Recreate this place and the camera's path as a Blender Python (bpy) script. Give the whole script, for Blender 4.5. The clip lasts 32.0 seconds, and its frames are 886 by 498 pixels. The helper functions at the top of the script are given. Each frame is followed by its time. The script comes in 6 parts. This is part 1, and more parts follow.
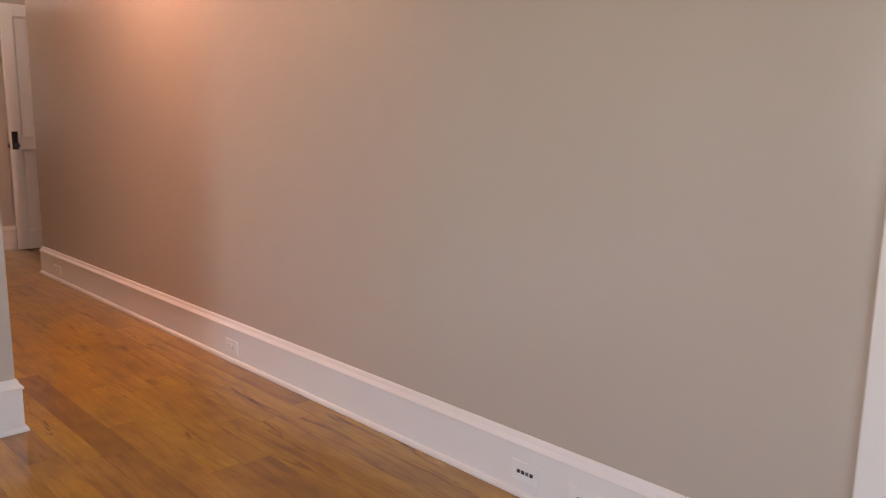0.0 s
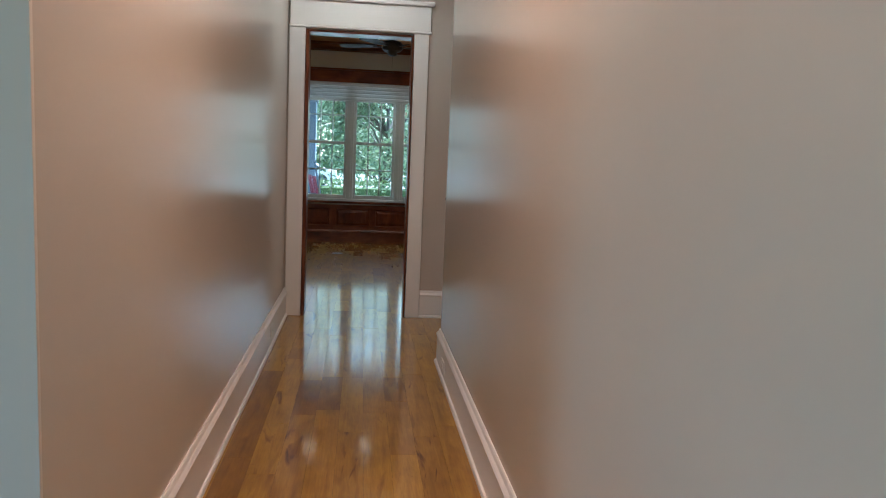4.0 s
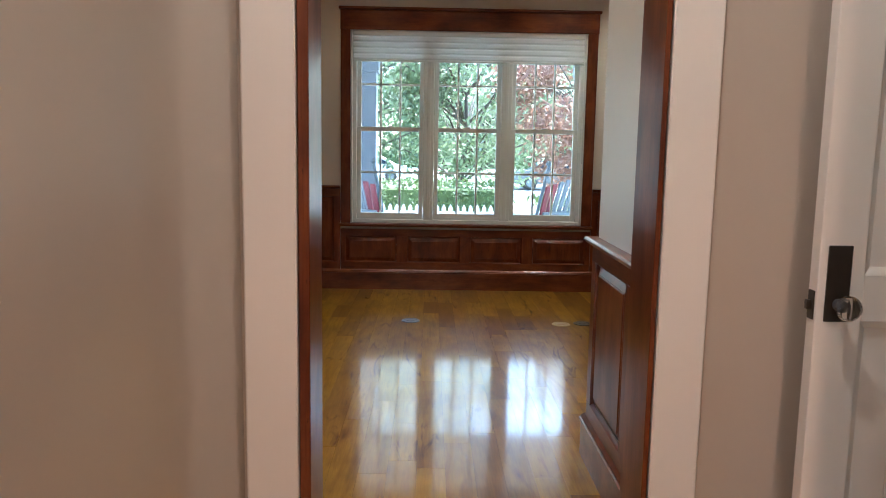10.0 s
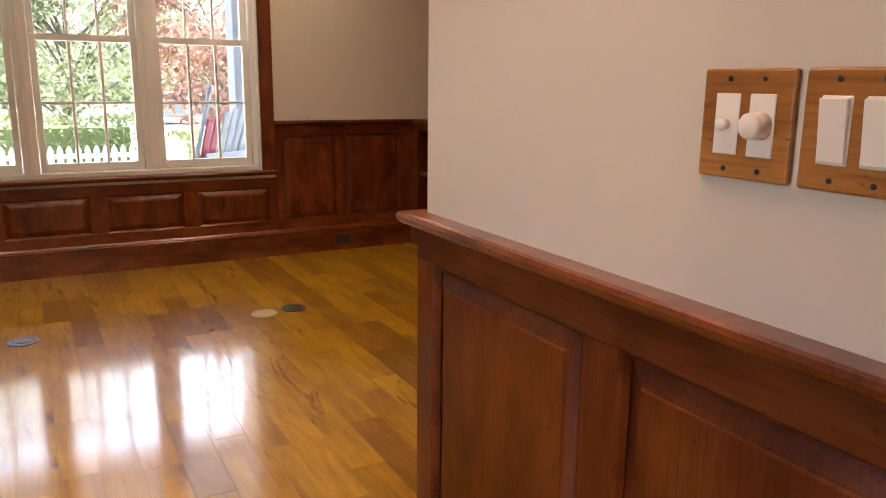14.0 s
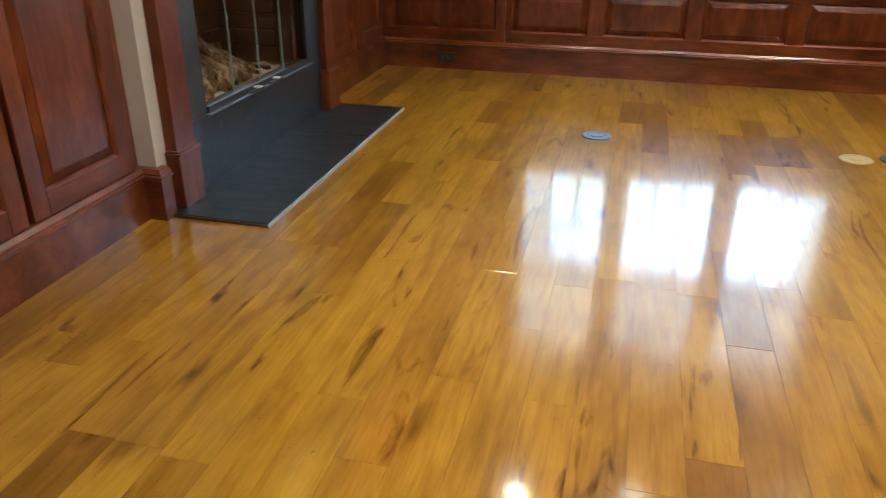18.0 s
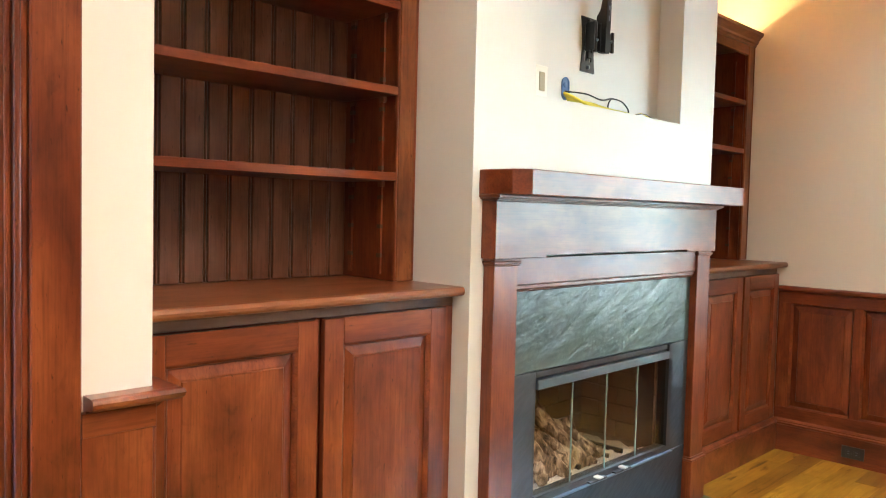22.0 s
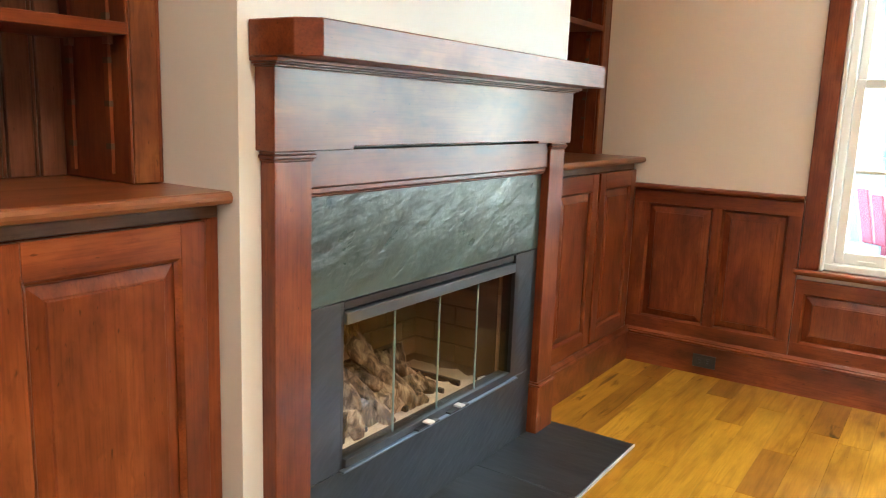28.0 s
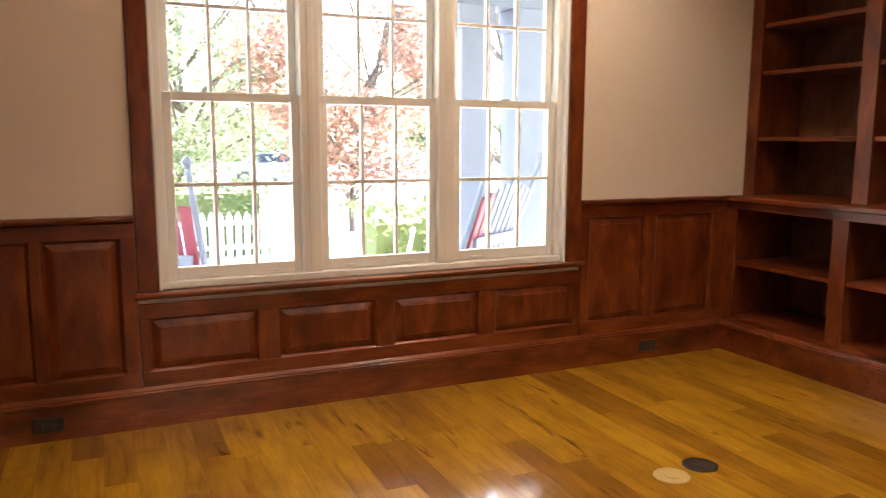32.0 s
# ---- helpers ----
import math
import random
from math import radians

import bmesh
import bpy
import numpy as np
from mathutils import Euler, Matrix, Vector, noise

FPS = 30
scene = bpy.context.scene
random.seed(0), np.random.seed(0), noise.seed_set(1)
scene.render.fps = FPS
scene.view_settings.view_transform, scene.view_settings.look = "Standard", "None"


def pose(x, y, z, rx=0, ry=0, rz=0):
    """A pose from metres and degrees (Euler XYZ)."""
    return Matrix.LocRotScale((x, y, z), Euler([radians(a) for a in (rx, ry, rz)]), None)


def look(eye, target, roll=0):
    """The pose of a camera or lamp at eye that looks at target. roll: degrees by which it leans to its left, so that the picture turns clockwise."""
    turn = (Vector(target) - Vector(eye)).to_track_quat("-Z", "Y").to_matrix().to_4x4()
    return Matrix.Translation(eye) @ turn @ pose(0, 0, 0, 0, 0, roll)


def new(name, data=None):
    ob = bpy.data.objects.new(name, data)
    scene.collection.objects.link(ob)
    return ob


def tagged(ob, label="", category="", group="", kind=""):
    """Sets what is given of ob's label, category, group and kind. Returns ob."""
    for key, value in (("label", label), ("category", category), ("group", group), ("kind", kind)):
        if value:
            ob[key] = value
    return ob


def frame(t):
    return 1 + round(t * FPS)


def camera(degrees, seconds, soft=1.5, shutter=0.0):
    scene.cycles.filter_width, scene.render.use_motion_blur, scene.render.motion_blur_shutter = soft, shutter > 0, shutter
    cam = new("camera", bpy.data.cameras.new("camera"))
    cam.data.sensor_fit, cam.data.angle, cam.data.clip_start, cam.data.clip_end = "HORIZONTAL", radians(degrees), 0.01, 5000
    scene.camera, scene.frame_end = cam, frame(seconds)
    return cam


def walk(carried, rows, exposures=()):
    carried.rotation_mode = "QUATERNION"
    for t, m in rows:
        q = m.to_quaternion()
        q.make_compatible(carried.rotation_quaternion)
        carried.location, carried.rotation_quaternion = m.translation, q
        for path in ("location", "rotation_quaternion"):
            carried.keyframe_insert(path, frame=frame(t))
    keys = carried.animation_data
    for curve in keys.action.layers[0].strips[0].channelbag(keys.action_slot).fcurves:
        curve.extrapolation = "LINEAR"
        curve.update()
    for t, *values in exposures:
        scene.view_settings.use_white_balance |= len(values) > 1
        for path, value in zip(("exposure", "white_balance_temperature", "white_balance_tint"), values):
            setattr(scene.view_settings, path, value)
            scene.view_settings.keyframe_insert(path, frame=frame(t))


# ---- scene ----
cam = camera(60.4, 32.0, soft=1.0, shutter=0.2)
# seconds, eye, a point two metres ahead, lean
PATH = [
    (0, (-0.147, -1.375, 1.243), (1.238, 0.027, 0.902), 0.9),
    (0.5, (0.038, -1.245, 1.225), (1.238, 0.323, 0.907), 0.4),
    (1, (0.253, -1.082, 1.249), (1.284, 0.606, 0.949), 0.4),
    (1.5, (0.43, -0.861, 1.24), (1.314, 0.91, 0.953), 1.1),
    (2, (0.656, -0.637, 1.225), (1.364, 1.212, 0.944), 1.6),
    (2.5, (0.824, -0.401, 1.234), (1.382, 1.5, 0.958), 2.0),
    (3, (0.964, -0.107, 1.242), (1.405, 1.826, 0.979), 2.1),
    (3.5, (1.137, 0.164, 1.247), (1.452, 2.124, 1.008), 2.1),
    (5.5, (1.289, 1.406, 1.222), (1.37, 3.389, 0.976), 2.4),
    (6, (1.285, 1.873, 1.219), (1.335, 3.855, 0.955), 1.3),
    (6.5, (1.251, 2.311, 1.225), (1.267, 4.293, 0.963), 0.8),
    (7, (1.196, 2.654, 1.233), (1.206, 4.637, 0.974), 1.2),
    (7.5, (1.19, 2.965, 1.252), (1.194, 4.95, 1.011), 0.8),
    (8, (1.142, 3.298, 1.242), (1.144, 5.285, 1.01), 1.3),
    (8.5, (1.12, 3.635, 1.251), (1.124, 5.621, 1.017), 1.0),
    (9, (1.118, 3.99, 1.264), (1.125, 5.976, 1.03), 1.2),
    (9.5, (1.061, 4.278, 1.265), (1.083, 6.263, 1.016), 1.0),
    (10, (1.078, 4.572, 1.245), (1.113, 6.554, 0.98), 1.0),
    (10.5, (1.1, 4.911, 1.225), (1.147, 6.893, 0.961), 1.1),
    (11, (1.064, 5.188, 1.222), (1.135, 7.168, 0.949), 1.1),
    (11.5, (1.094, 5.447, 1.212), (1.218, 7.424, 0.933), 0.9),
    (12, (1.096, 5.692, 1.195), (1.318, 7.657, 0.9), 0.9),
    (12.5, (1.069, 5.913, 1.182), (1.471, 7.846, 0.865), 1.0),
    (13, (1.103, 6.075, 1.176), (1.689, 7.956, 0.831), 1.0),
    (13.5, (1.084, 6.163, 1.18), (1.873, 7.961, 0.799), 0.7),
    (15.5, (0.96, 6.232, 1.015), (2.015, 7.826, 0.426), 1.8),
    (16, (0.954, 6.247, 1.006), (1.926, 7.866, 0.346), 2.0),
    (16.5, (0.975, 6.296, 1.001), (1.706, 8.006, 0.265), 1.3),
    (17, (1.038, 6.395, 1.004), (1.38, 8.197, 0.206), 0.7),
    (17.5, (1.092, 6.454, 1.009), (1.014, 8.268, 0.168), 0.4),
    (18, (1.081, 6.515, 1.02), (0.646, 8.269, 0.163), 0.4),
    (18.5, (1.066, 6.645, 1.037), (0.351, 8.31, 0.193), 0.2),
    (19, (1.097, 6.771, 1.042), (0.141, 8.34, 0.252), -0.1),
    (19.5, (1.142, 6.848, 1.077), (0.02, 8.342, 0.362), 0.6),
    (20, (1.141, 6.864, 1.118), (-0.101, 8.306, 0.504), 1.8),
    (20.5, (1.152, 6.887, 1.157), (-0.181, 8.303, 0.691), 2.1),
    (21, (1.154, 6.904, 1.197), (-0.223, 8.316, 0.867), 2.2),
    (21.5, (1.16, 6.907, 1.235), (-0.24, 8.32, 1.029), 2.0),
    (22, (1.155, 6.909, 1.257), (-0.254, 8.325, 1.161), 1.4),
    (22.5, (1.147, 6.918, 1.279), (-0.265, 8.334, 1.265), 1.1),
    (23, (1.155, 6.914, 1.3), (-0.263, 8.323, 1.375), 0.6),
    (23.5, (1.15, 6.912, 1.32), (-0.258, 8.325, 1.463), 0.3),
    (24, (1.145, 6.916, 1.325), (-0.244, 8.345, 1.502), 0.1),
    (24.5, (1.16, 6.942, 1.307), (-0.202, 8.4, 1.447), 0.1),
    (25, (1.175, 6.987, 1.268), (-0.158, 8.479, 1.296), 0.5),
    (26, (1.031, 7.234, 1.163), (-0.257, 8.746, 0.93), 1.3),
    (26.5, (1.05, 7.361, 1.149), (-0.242, 8.852, 0.822), 1.7),
    (28.5, (0.744, 7.58, 1.233), (-0.206, 9.309, 0.901), 1.9),
    (29, (0.632, 7.653, 1.237), (-0.126, 9.48, 0.938), 1.6),
    (29.5, (0.475, 7.632, 1.246), (-0.109, 9.523, 0.955), 1.4),
    (30, (0.362, 7.605, 1.238), (-0.037, 9.542, 0.943), 1.1),
    (30.5, (0.317, 7.661, 1.225), (0.15, 9.629, 0.909), 1.0),
    (31, (0.303, 7.77, 1.207), (0.411, 9.744, 0.903), 0.8),
    (31.5, (0.248, 7.814, 1.198), (0.713, 9.738, 0.909), 0.5),
    (32, (0.179, 7.835, 1.209), (0.993, 9.64, 0.928), 0.2),
]
EXPOSURES = [(0.0, 2.8, 6550, 24), (1.0, 2.75, 5900, 14), (2.0, 2.65, 5650, 7), (3.5, 2.65, 5050, 0), (5.5, 3.05, 4300, -21), (8.0, 3.42, 4600, -12), (9.0, 3.45, 5000, -5), (11.0, 3.45, 5550, 7), (12.0, 3.65, 6200, 12), (13.0, 3.8, 7300, 22), (16.0, 4.4, 6000, 8), (17.0, 4.5, 4950, -7), (18.0, 4.55, 5300, -1), (19.0, 5.0, 5150, 1), (20.0, 5.72, 4550, -9), (21.0, 5.85, 5050, -5), (22.0, 5.8, 5200, -2), (24.0, 5.5, 5400, 3), (25.0, 5.5, 5500, 4), (26.0, 5.68, 5800, 6), (26.6, 5.82, 5800, 6), (29.0, 5.37, 5400, -1), (31.0, 4.7, 6200, 11), (32.0, 4.43, 7100, 20)]
walk(cam, [(t, look(eye, target, roll)) for t, eye, target, roll in PATH], EXPOSURES)
SKY_STRENGTH, SUN_STRENGTH, FLOOR_ROUGH = 0.135, 3.3, 0.30

# ---- world, sun, lamps ----
world = bpy.data.worlds.new("world")
scene.world = world
world.use_nodes = True
wn = world.node_tree
sky = wn.nodes.new("ShaderNodeTexSky")
sky.sky_type = "NISHITA"
sky.sun_disc = False
SUN_UP, SUN_TURN = 50.0, 42.0
sky.sun_elevation, sky.sun_rotation = radians(SUN_UP), radians(SUN_TURN)
wn.links.new(sky.outputs["Color"], wn.nodes["Background"].inputs["Color"])
wn.nodes["Background"].inputs["Strength"].default_value = SKY_STRENGTH

sun = new("sun", bpy.data.lights.new("sun", "SUN"))
sun.data.energy, sun.data.angle, sun.data.color = SUN_STRENGTH, radians(0.6), (1.0, 0.95, 0.87)
sun.matrix_world = look((30 * math.sin(radians(SUN_TURN)), 30 * math.cos(radians(SUN_TURN)) + 25, 40), (0, 25, 0))


def area(name, m, w, h, watts, colour):
    lamp = new(name, bpy.data.lights.new(name, "AREA"))
    lamp.data.shape, lamp.data.size, lamp.data.size_y = "RECTANGLE", w, h
    lamp.data.energy, lamp.data.color = watts, colour
    lamp.matrix_world = m
    return lamp


def spot(name, place, watts, colour, angle=110, blend=0.7, radius=0.05):
    lamp = new(name, bpy.data.lights.new(name, "SPOT"))
    lamp.data.energy, lamp.data.color, lamp.data.spot_size, lamp.data.spot_blend = watts, colour, radians(angle), blend
    lamp.data.shadow_soft_size = radius
    lamp.matrix_world = pose(*place)
    return lamp


# recessed lights, some at assumed spots, and strips on the bookcases; area fills added
CANS_LIB = [(0.62, 10.47), (1.38, 10.52), (2.30, 10.47), (1.38, 8.27), (0.40, 8.27), (2.60, 8.27), (1.20, 6.90)]
CANS_HALL = [(1.40, 2.62), (1.20, 5.45)]
for cx, cy in CANS_LIB:
    spot("library_spot", (cx, cy, 2.735), ((11.0 if cy < 9 else 5.5) if cx > 2 else 3.2 if cy < 9 else 1.4) if cy > 7 else 5.0, (1.0, 0.80, 0.58) if cy > 7 else (1.0, 0.58, 0.38), 140)
for cx, cy in CANS_HALL:
    spot("hall_spot", (cx, cy, 2.738), 26.0 if cy < 4 else 6.8, (1.0, 0.54, 0.35) if cy < 4 else (1.0, 0.80, 0.65), 164, 0.4)
for cy, half in ((8.086, 0.42), (10.69, 0.40)):
    area("strip_lamp", pose(-0.76, cy, 2.245, 180), 0.03, 2 * half, 0.30, (1.0, 0.55, 0.16))
# fill lamp added outside the sashes to strengthen the sky's light
area("library_window_fill", pose(1.39, 11.365, 1.28, 90, 0, 180), 1.90, 1.32, 0.9, (1.0, 0.98, 0.93))
# fill lamps added for daylight from behind; no window there is known
area("south_fill_light", pose(-1.4, -4.36, 1.45, 90, 0, 0), 2.3, 1.45, 7.0, (0.93, 0.98, 1.0))
area("west_fill_light", pose(-4.86, -0.6, 1.45, 90, 0, -90), 2.0, 1.45, 10.0, (0.95, 0.98, 1.0))
# bluish fill lamp added for the next room, at an unseen opening
area("side_room_fill", pose(-1.88, 6.9, 1.35, 90, 0, -90), 0.8, 1.5, 0.4, (0.72, 0.88, 1.0))


# ---- plan of the place, metres ----
HALL_R, HALL_L = 1.730, 0.662                          # faces of the two walls of the hall
NEAR_Y, HALL_END, LIB_S = 1.805, 6.240, 6.400       # wall beside the hall mouth, end wall, its back
HALL_R_END = 4.935
DOOR_X0, DOOR_X1, DOOR_H = 0.788, 1.588, 2.140
WEST_X = -0.290                                     # short wall with the cased opening
ALC0, CH0, CH1, WIN_Y = 7.560, 8.612, 10.188, 11.195
CH_X = -0.420                                       # chimney breast's face
CAB_X, BOOK_X, BACK_X = -0.468, -0.673, -0.960      # cabinet doors, bookcase fronts, back of the alcoves
STUB_X, STUB_Y = 1.745, 7.548                       # wall with the switches and its free end
EAST_X, EAST_UP = 3.505, 3.625                      # lower and upper fronts of the east bookcase
CAP_Z, COUNTER_Z, CEIL_Z, CROWN_Z = 0.903, 1.030, 2.745, 2.630
HALL_CEIL = 2.750
WX0, WX1, WZ0, WZ1 = 0.396, 2.384, 0.580, 2.212     # white window frame
WIN_FRAME_Y = 11.222

# ---- materials ----


def material(name):
    m = bpy.data.materials.new(name)
    m.use_nodes = True
    return m, m.node_tree, m.node_tree.nodes["Principled BSDF"]


def node(tree, kind, **values):
    n = tree.nodes.new(kind)
    for key, value in values.items():
        n.inputs[key].default_value = value
    return n


def coords(tree, scale=(1, 1, 1), jitter=False):
    tex = tree.nodes.new("ShaderNodeTexCoord")
    mp = tree.nodes.new("ShaderNodeMapping")
    mp.inputs["Scale"].default_value = scale
    tree.links.new(tex.outputs["Object"], mp.inputs["Vector"])
    if jitter:
        info = tree.nodes.new("ShaderNodeObjectInfo")
        mul = tree.nodes.new("ShaderNodeMath")
        mul.operation = "MULTIPLY"
        mul.inputs[1].default_value = 37.0
        tree.links.new(info.outputs["Random"], mul.inputs[0])
        tree.links.new(mul.outputs[0], mp.inputs["Location"])
    return mp.outputs["Vector"]


def ramp(tree, fac, stops):
    r = tree.nodes.new("ShaderNodeValToRGB")
    while len(r.color_ramp.elements) < len(stops):
        r.color_ramp.elements.new(0.5)
    for e, (p, c) in zip(r.color_ramp.elements, stops):
        e.position, e.color = p, (*c, 1)
    tree.links.new(fac, r.inputs["Fac"])
    return r.outputs["Color"]


def mixed(tree, a, b, fac, how="MIX"):
    m = tree.nodes.new("ShaderNodeMix")
    m.data_type, m.blend_type = "RGBA", how
    for sock, v in ((m.inputs[6], a), (m.inputs[7], b), (m.inputs[0], fac)):
        if isinstance(v, (int, float)):
            sock.default_value = v
        elif isinstance(v, tuple):
            sock.default_value = (*v, 1)
        else:
            tree.links.new(v, sock)
    return m.outputs[2]


def bump(tree, shader, height, strength, distance=0.01):
    b = tree.nodes.new("ShaderNodeBump")
    b.inputs["Strength"].default_value, b.inputs["Distance"].default_value = strength, distance
    tree.links.new(height, b.inputs["Height"])
    tree.links.new(b.outputs["Normal"], shader.inputs["Normal"])


def noise_out(tree, vec, scale, detail=4.0, rough=0.55, distort=0.0):
    n = node(tree, "ShaderNodeTexNoise", Scale=scale, Detail=detail, Roughness=rough, Distortion=distort)
    tree.links.new(vec, n.inputs["Vector"])
    return n.outputs["Fac"]


def wood(name, axis, dark, mid, light, rough=0.34, knots=True, coat=0.42):
    """Stained wood; the grain runs along the part's own axis."""
    m, tree, sh = material(name)

    def along(across, length):
        return coords(tree, tuple(length if q == axis else across for q in "xyz"), jitter=True)

    clouds = noise_out(tree, along(8.0, 3.4), 1.0, 5.0, 0.58, 0.3)
    streaks = noise_out(tree, along(26.0, 1.3), 1.0, 4.0, 0.6, 0.5)
    fine = noise_out(tree, along(190.0, 7.0), 1.0, 3.0, 0.6)
    base = ramp(tree, clouds, [(0.29, dark), (0.48, mid), (0.67, light)])
    s = ramp(tree, streaks, [(0.28, (0.50, 0.42, 0.37)), (0.46, (0.95, 0.94, 0.92)), (0.70, (1.22, 1.26, 1.28))])
    col = mixed(tree, base, s, 0.40, "MULTIPLY")
    spots = noise_out(tree, along(30.0, 12.0), 1.0, 3.0, 0.6, 1.2)
    spot_c = ramp(tree, spots, [(0.30, (0.50, 0.42, 0.37)), (0.40, (1, 1, 1))])
    col = mixed(tree, col, spot_c, 0.35, "MULTIPLY")
    f = ramp(tree, fine, [(0.30, (0.68, 0.63, 0.60)), (0.52, (1.0, 1.0, 1.0)), (0.75, (1.08, 1.09, 1.10))])
    col = mixed(tree, col, f, 0.75, "MULTIPLY")
    flecks = noise_out(tree, along(120.0, 34.0), 1.0, 2.0, 0.5)
    fleck_c = ramp(tree, flecks, [(0.24, (0.30, 0.24, 0.21)), (0.31, (1, 1, 1))])
    col = mixed(tree, col, fleck_c, 0.8, "MULTIPLY")
    if knots:
        vor = node(tree, "ShaderNodeTexVoronoi", Scale=1.0)
        tree.links.new(along(4.6, 1.9), vor.inputs["Vector"])
        k = ramp(tree, vor.outputs["Distance"], [(0.02, (0.16, 0.11, 0.09)), (0.06, (0.55, 0.46, 0.40)), (0.15, (1, 1, 1))])
        col = mixed(tree, col, k, 0.75, "MULTIPLY")
    tree.links.new(col, sh.inputs["Base Color"])
    r = tree.nodes.new("ShaderNodeMapRange")
    r.inputs["To Min"].default_value, r.inputs["To Max"].default_value = rough * 1.15, rough * 0.85
    tree.links.new(clouds, r.inputs["Value"])
    tree.links.new(r.outputs["Result"], sh.inputs["Roughness"])
    sh.inputs["Specular IOR Level"].default_value = 0.2
    sh.inputs["Coat Weight"].default_value, sh.inputs["Coat Roughness"].default_value = coat, 0.25
    bump(tree, sh, fine, 0.03, 0.002)
    return m


CH_D, CH_M, CH_L = (0.062, 0.0118, 0.0034), (0.124, 0.0275, 0.0076), (0.195, 0.0510, 0.0136)
cherry_v = wood("cherry_upright", "z", CH_D, CH_M, CH_L)
cherry_h = wood("cherry_lying", "x", CH_D, CH_M, CH_L)
# browner than the cherry: a yellowish-brown reflection put into the colour
counter_wood = wood("counter_reflection_tone", "y", (0.070, 0.0185, 0.0056), (0.138, 0.0390, 0.0115), (0.205, 0.0660, 0.0195), 0.30, coat=0.8)
# the rounded edge catches light; that highlight is put into this paler brown
nosing_lit_wood = wood("nosing_highlight", "y", (0.090, 0.0290, 0.0098), (0.155, 0.0540, 0.0180), (0.210, 0.0820, 0.0290), 0.34)
stile_wood = wood("stile_stain", "z", (0.075, 0.0190, 0.0052), (0.150, 0.0440, 0.0110), (0.230, 0.0800, 0.0190), 0.30, coat=0.8)
rail_wood = wood("worn_rail_stain", "x", (0.045, 0.0240, 0.0150), (0.110, 0.0600, 0.0370), (0.170, 0.1000, 0.0640), 0.42, coat=0.25)
bead = wood("beadboard_stain", "z", (0.085, 0.034, 0.018), (0.150, 0.063, 0.034), (0.215, 0.098, 0.057), 0.34)


def painted(name, colour, rough, mottle=0.06, relief=0.04, scale=240.0, spec=0.5):
    m, tree, sh = material(name)
    vec = coords(tree)
    big = noise_out(tree, vec, 1.3, 3.0)
    fine = noise_out(tree, vec, scale, 2.0)
    lo, hi = tuple(c * (1 - mottle) for c in colour), tuple(min(1, c * (1 + mottle)) for c in colour)
    tree.links.new(ramp(tree, big, [(0.35, lo), (0.65, hi)]), sh.inputs["Base Color"])
    r = tree.nodes.new("ShaderNodeMapRange")
    r.inputs["To Min"].default_value, r.inputs["To Max"].default_value = rough * 0.97, rough * 1.03
    tree.links.new(big, r.inputs["Value"])
    tree.links.new(r.outputs["Result"], sh.inputs["Roughness"])
    sh.inputs["Specular IOR Level"].default_value = spec
    if relief > 0:
        bump(tree, sh, fine, relief, 0.002)
    return m


wall_paint = painted("wall_paint_greige", (0.50, 0.44, 0.375), 0.20, 0.006, 0.0, 260.0, 1.0)
matt_paint = painted("wall_paint_greige_matt", (0.50, 0.44, 0.375), 0.55, 0.006, 0.0, 260.0, 0.35)
library_paint = painted("wall_paint_cream", (0.62, 0.585, 0.52), 0.42, 0.006, 0.0)
chimney_paint = painted("wall_paint_offwhite", (0.57, 0.57, 0.53), 0.45, 0.006, 0.0)
white_trim = painted("trim_white", (0.78, 0.75, 0.71), 0.28, 0.02, 0.03)
white_sash = painted("sash_white", (0.66, 0.69, 0.67), 0.35, 0.02, 0.03)
ceiling_white = painted("ceiling_white", (0.74, 0.70, 0.64), 0.7, 0.02, 0.08)
amber_plaster = painted("ceiling_amber", (0.56, 0.27, 0.07), 0.45, 0.22, 0.12, 60.0)
ivory_plastic = painted("plastic_ivory", (0.72, 0.68, 0.60), 0.3, 0.01, 0.0)
white_plastic = painted("plastic_white", (0.80, 0.79, 0.76), 0.28, 0.01, 0.0)
black_plastic = painted("plastic_black", (0.018, 0.017, 0.016), 0.4, 0.05, 0.02)
bronze = painted("bronze_dark", (0.022, 0.017, 0.013), 0.38, 0.2, 0.05)
screen_mesh = painted("mesh_dark", (0.045, 0.036, 0.030), 0.5, 0.3, 0.3, 400.0)
black_steel = painted("steel_black", (0.010, 0.010, 0.011), 0.30, 0.1, 0.03)
grey_steel = painted("steel_grey", (0.16, 0.19, 0.22), 0.3, 0.1, 0.02)
grey_steel.node_tree.nodes["Principled BSDF"].inputs["Metallic"].default_value = 0.9
bronze_plate = painted("plate_bronze", (0.15, 0.098, 0.04), 0.4, 0.08, 0.02)
oak_plate = wood("oak_plate", "x", (0.24, 0.095, 0.022), (0.36, 0.155, 0.04), (0.46, 0.22, 0.065), 0.4, False)
chrome = painted("chrome", (0.62, 0.60, 0.56), 0.22, 0.02, 0.0)
brass = painted("brass", (0.62, 0.44, 0.17), 0.3, 0.08, 0.02)
brass.node_tree.nodes["Principled BSDF"].inputs["Metallic"].default_value = 1.0


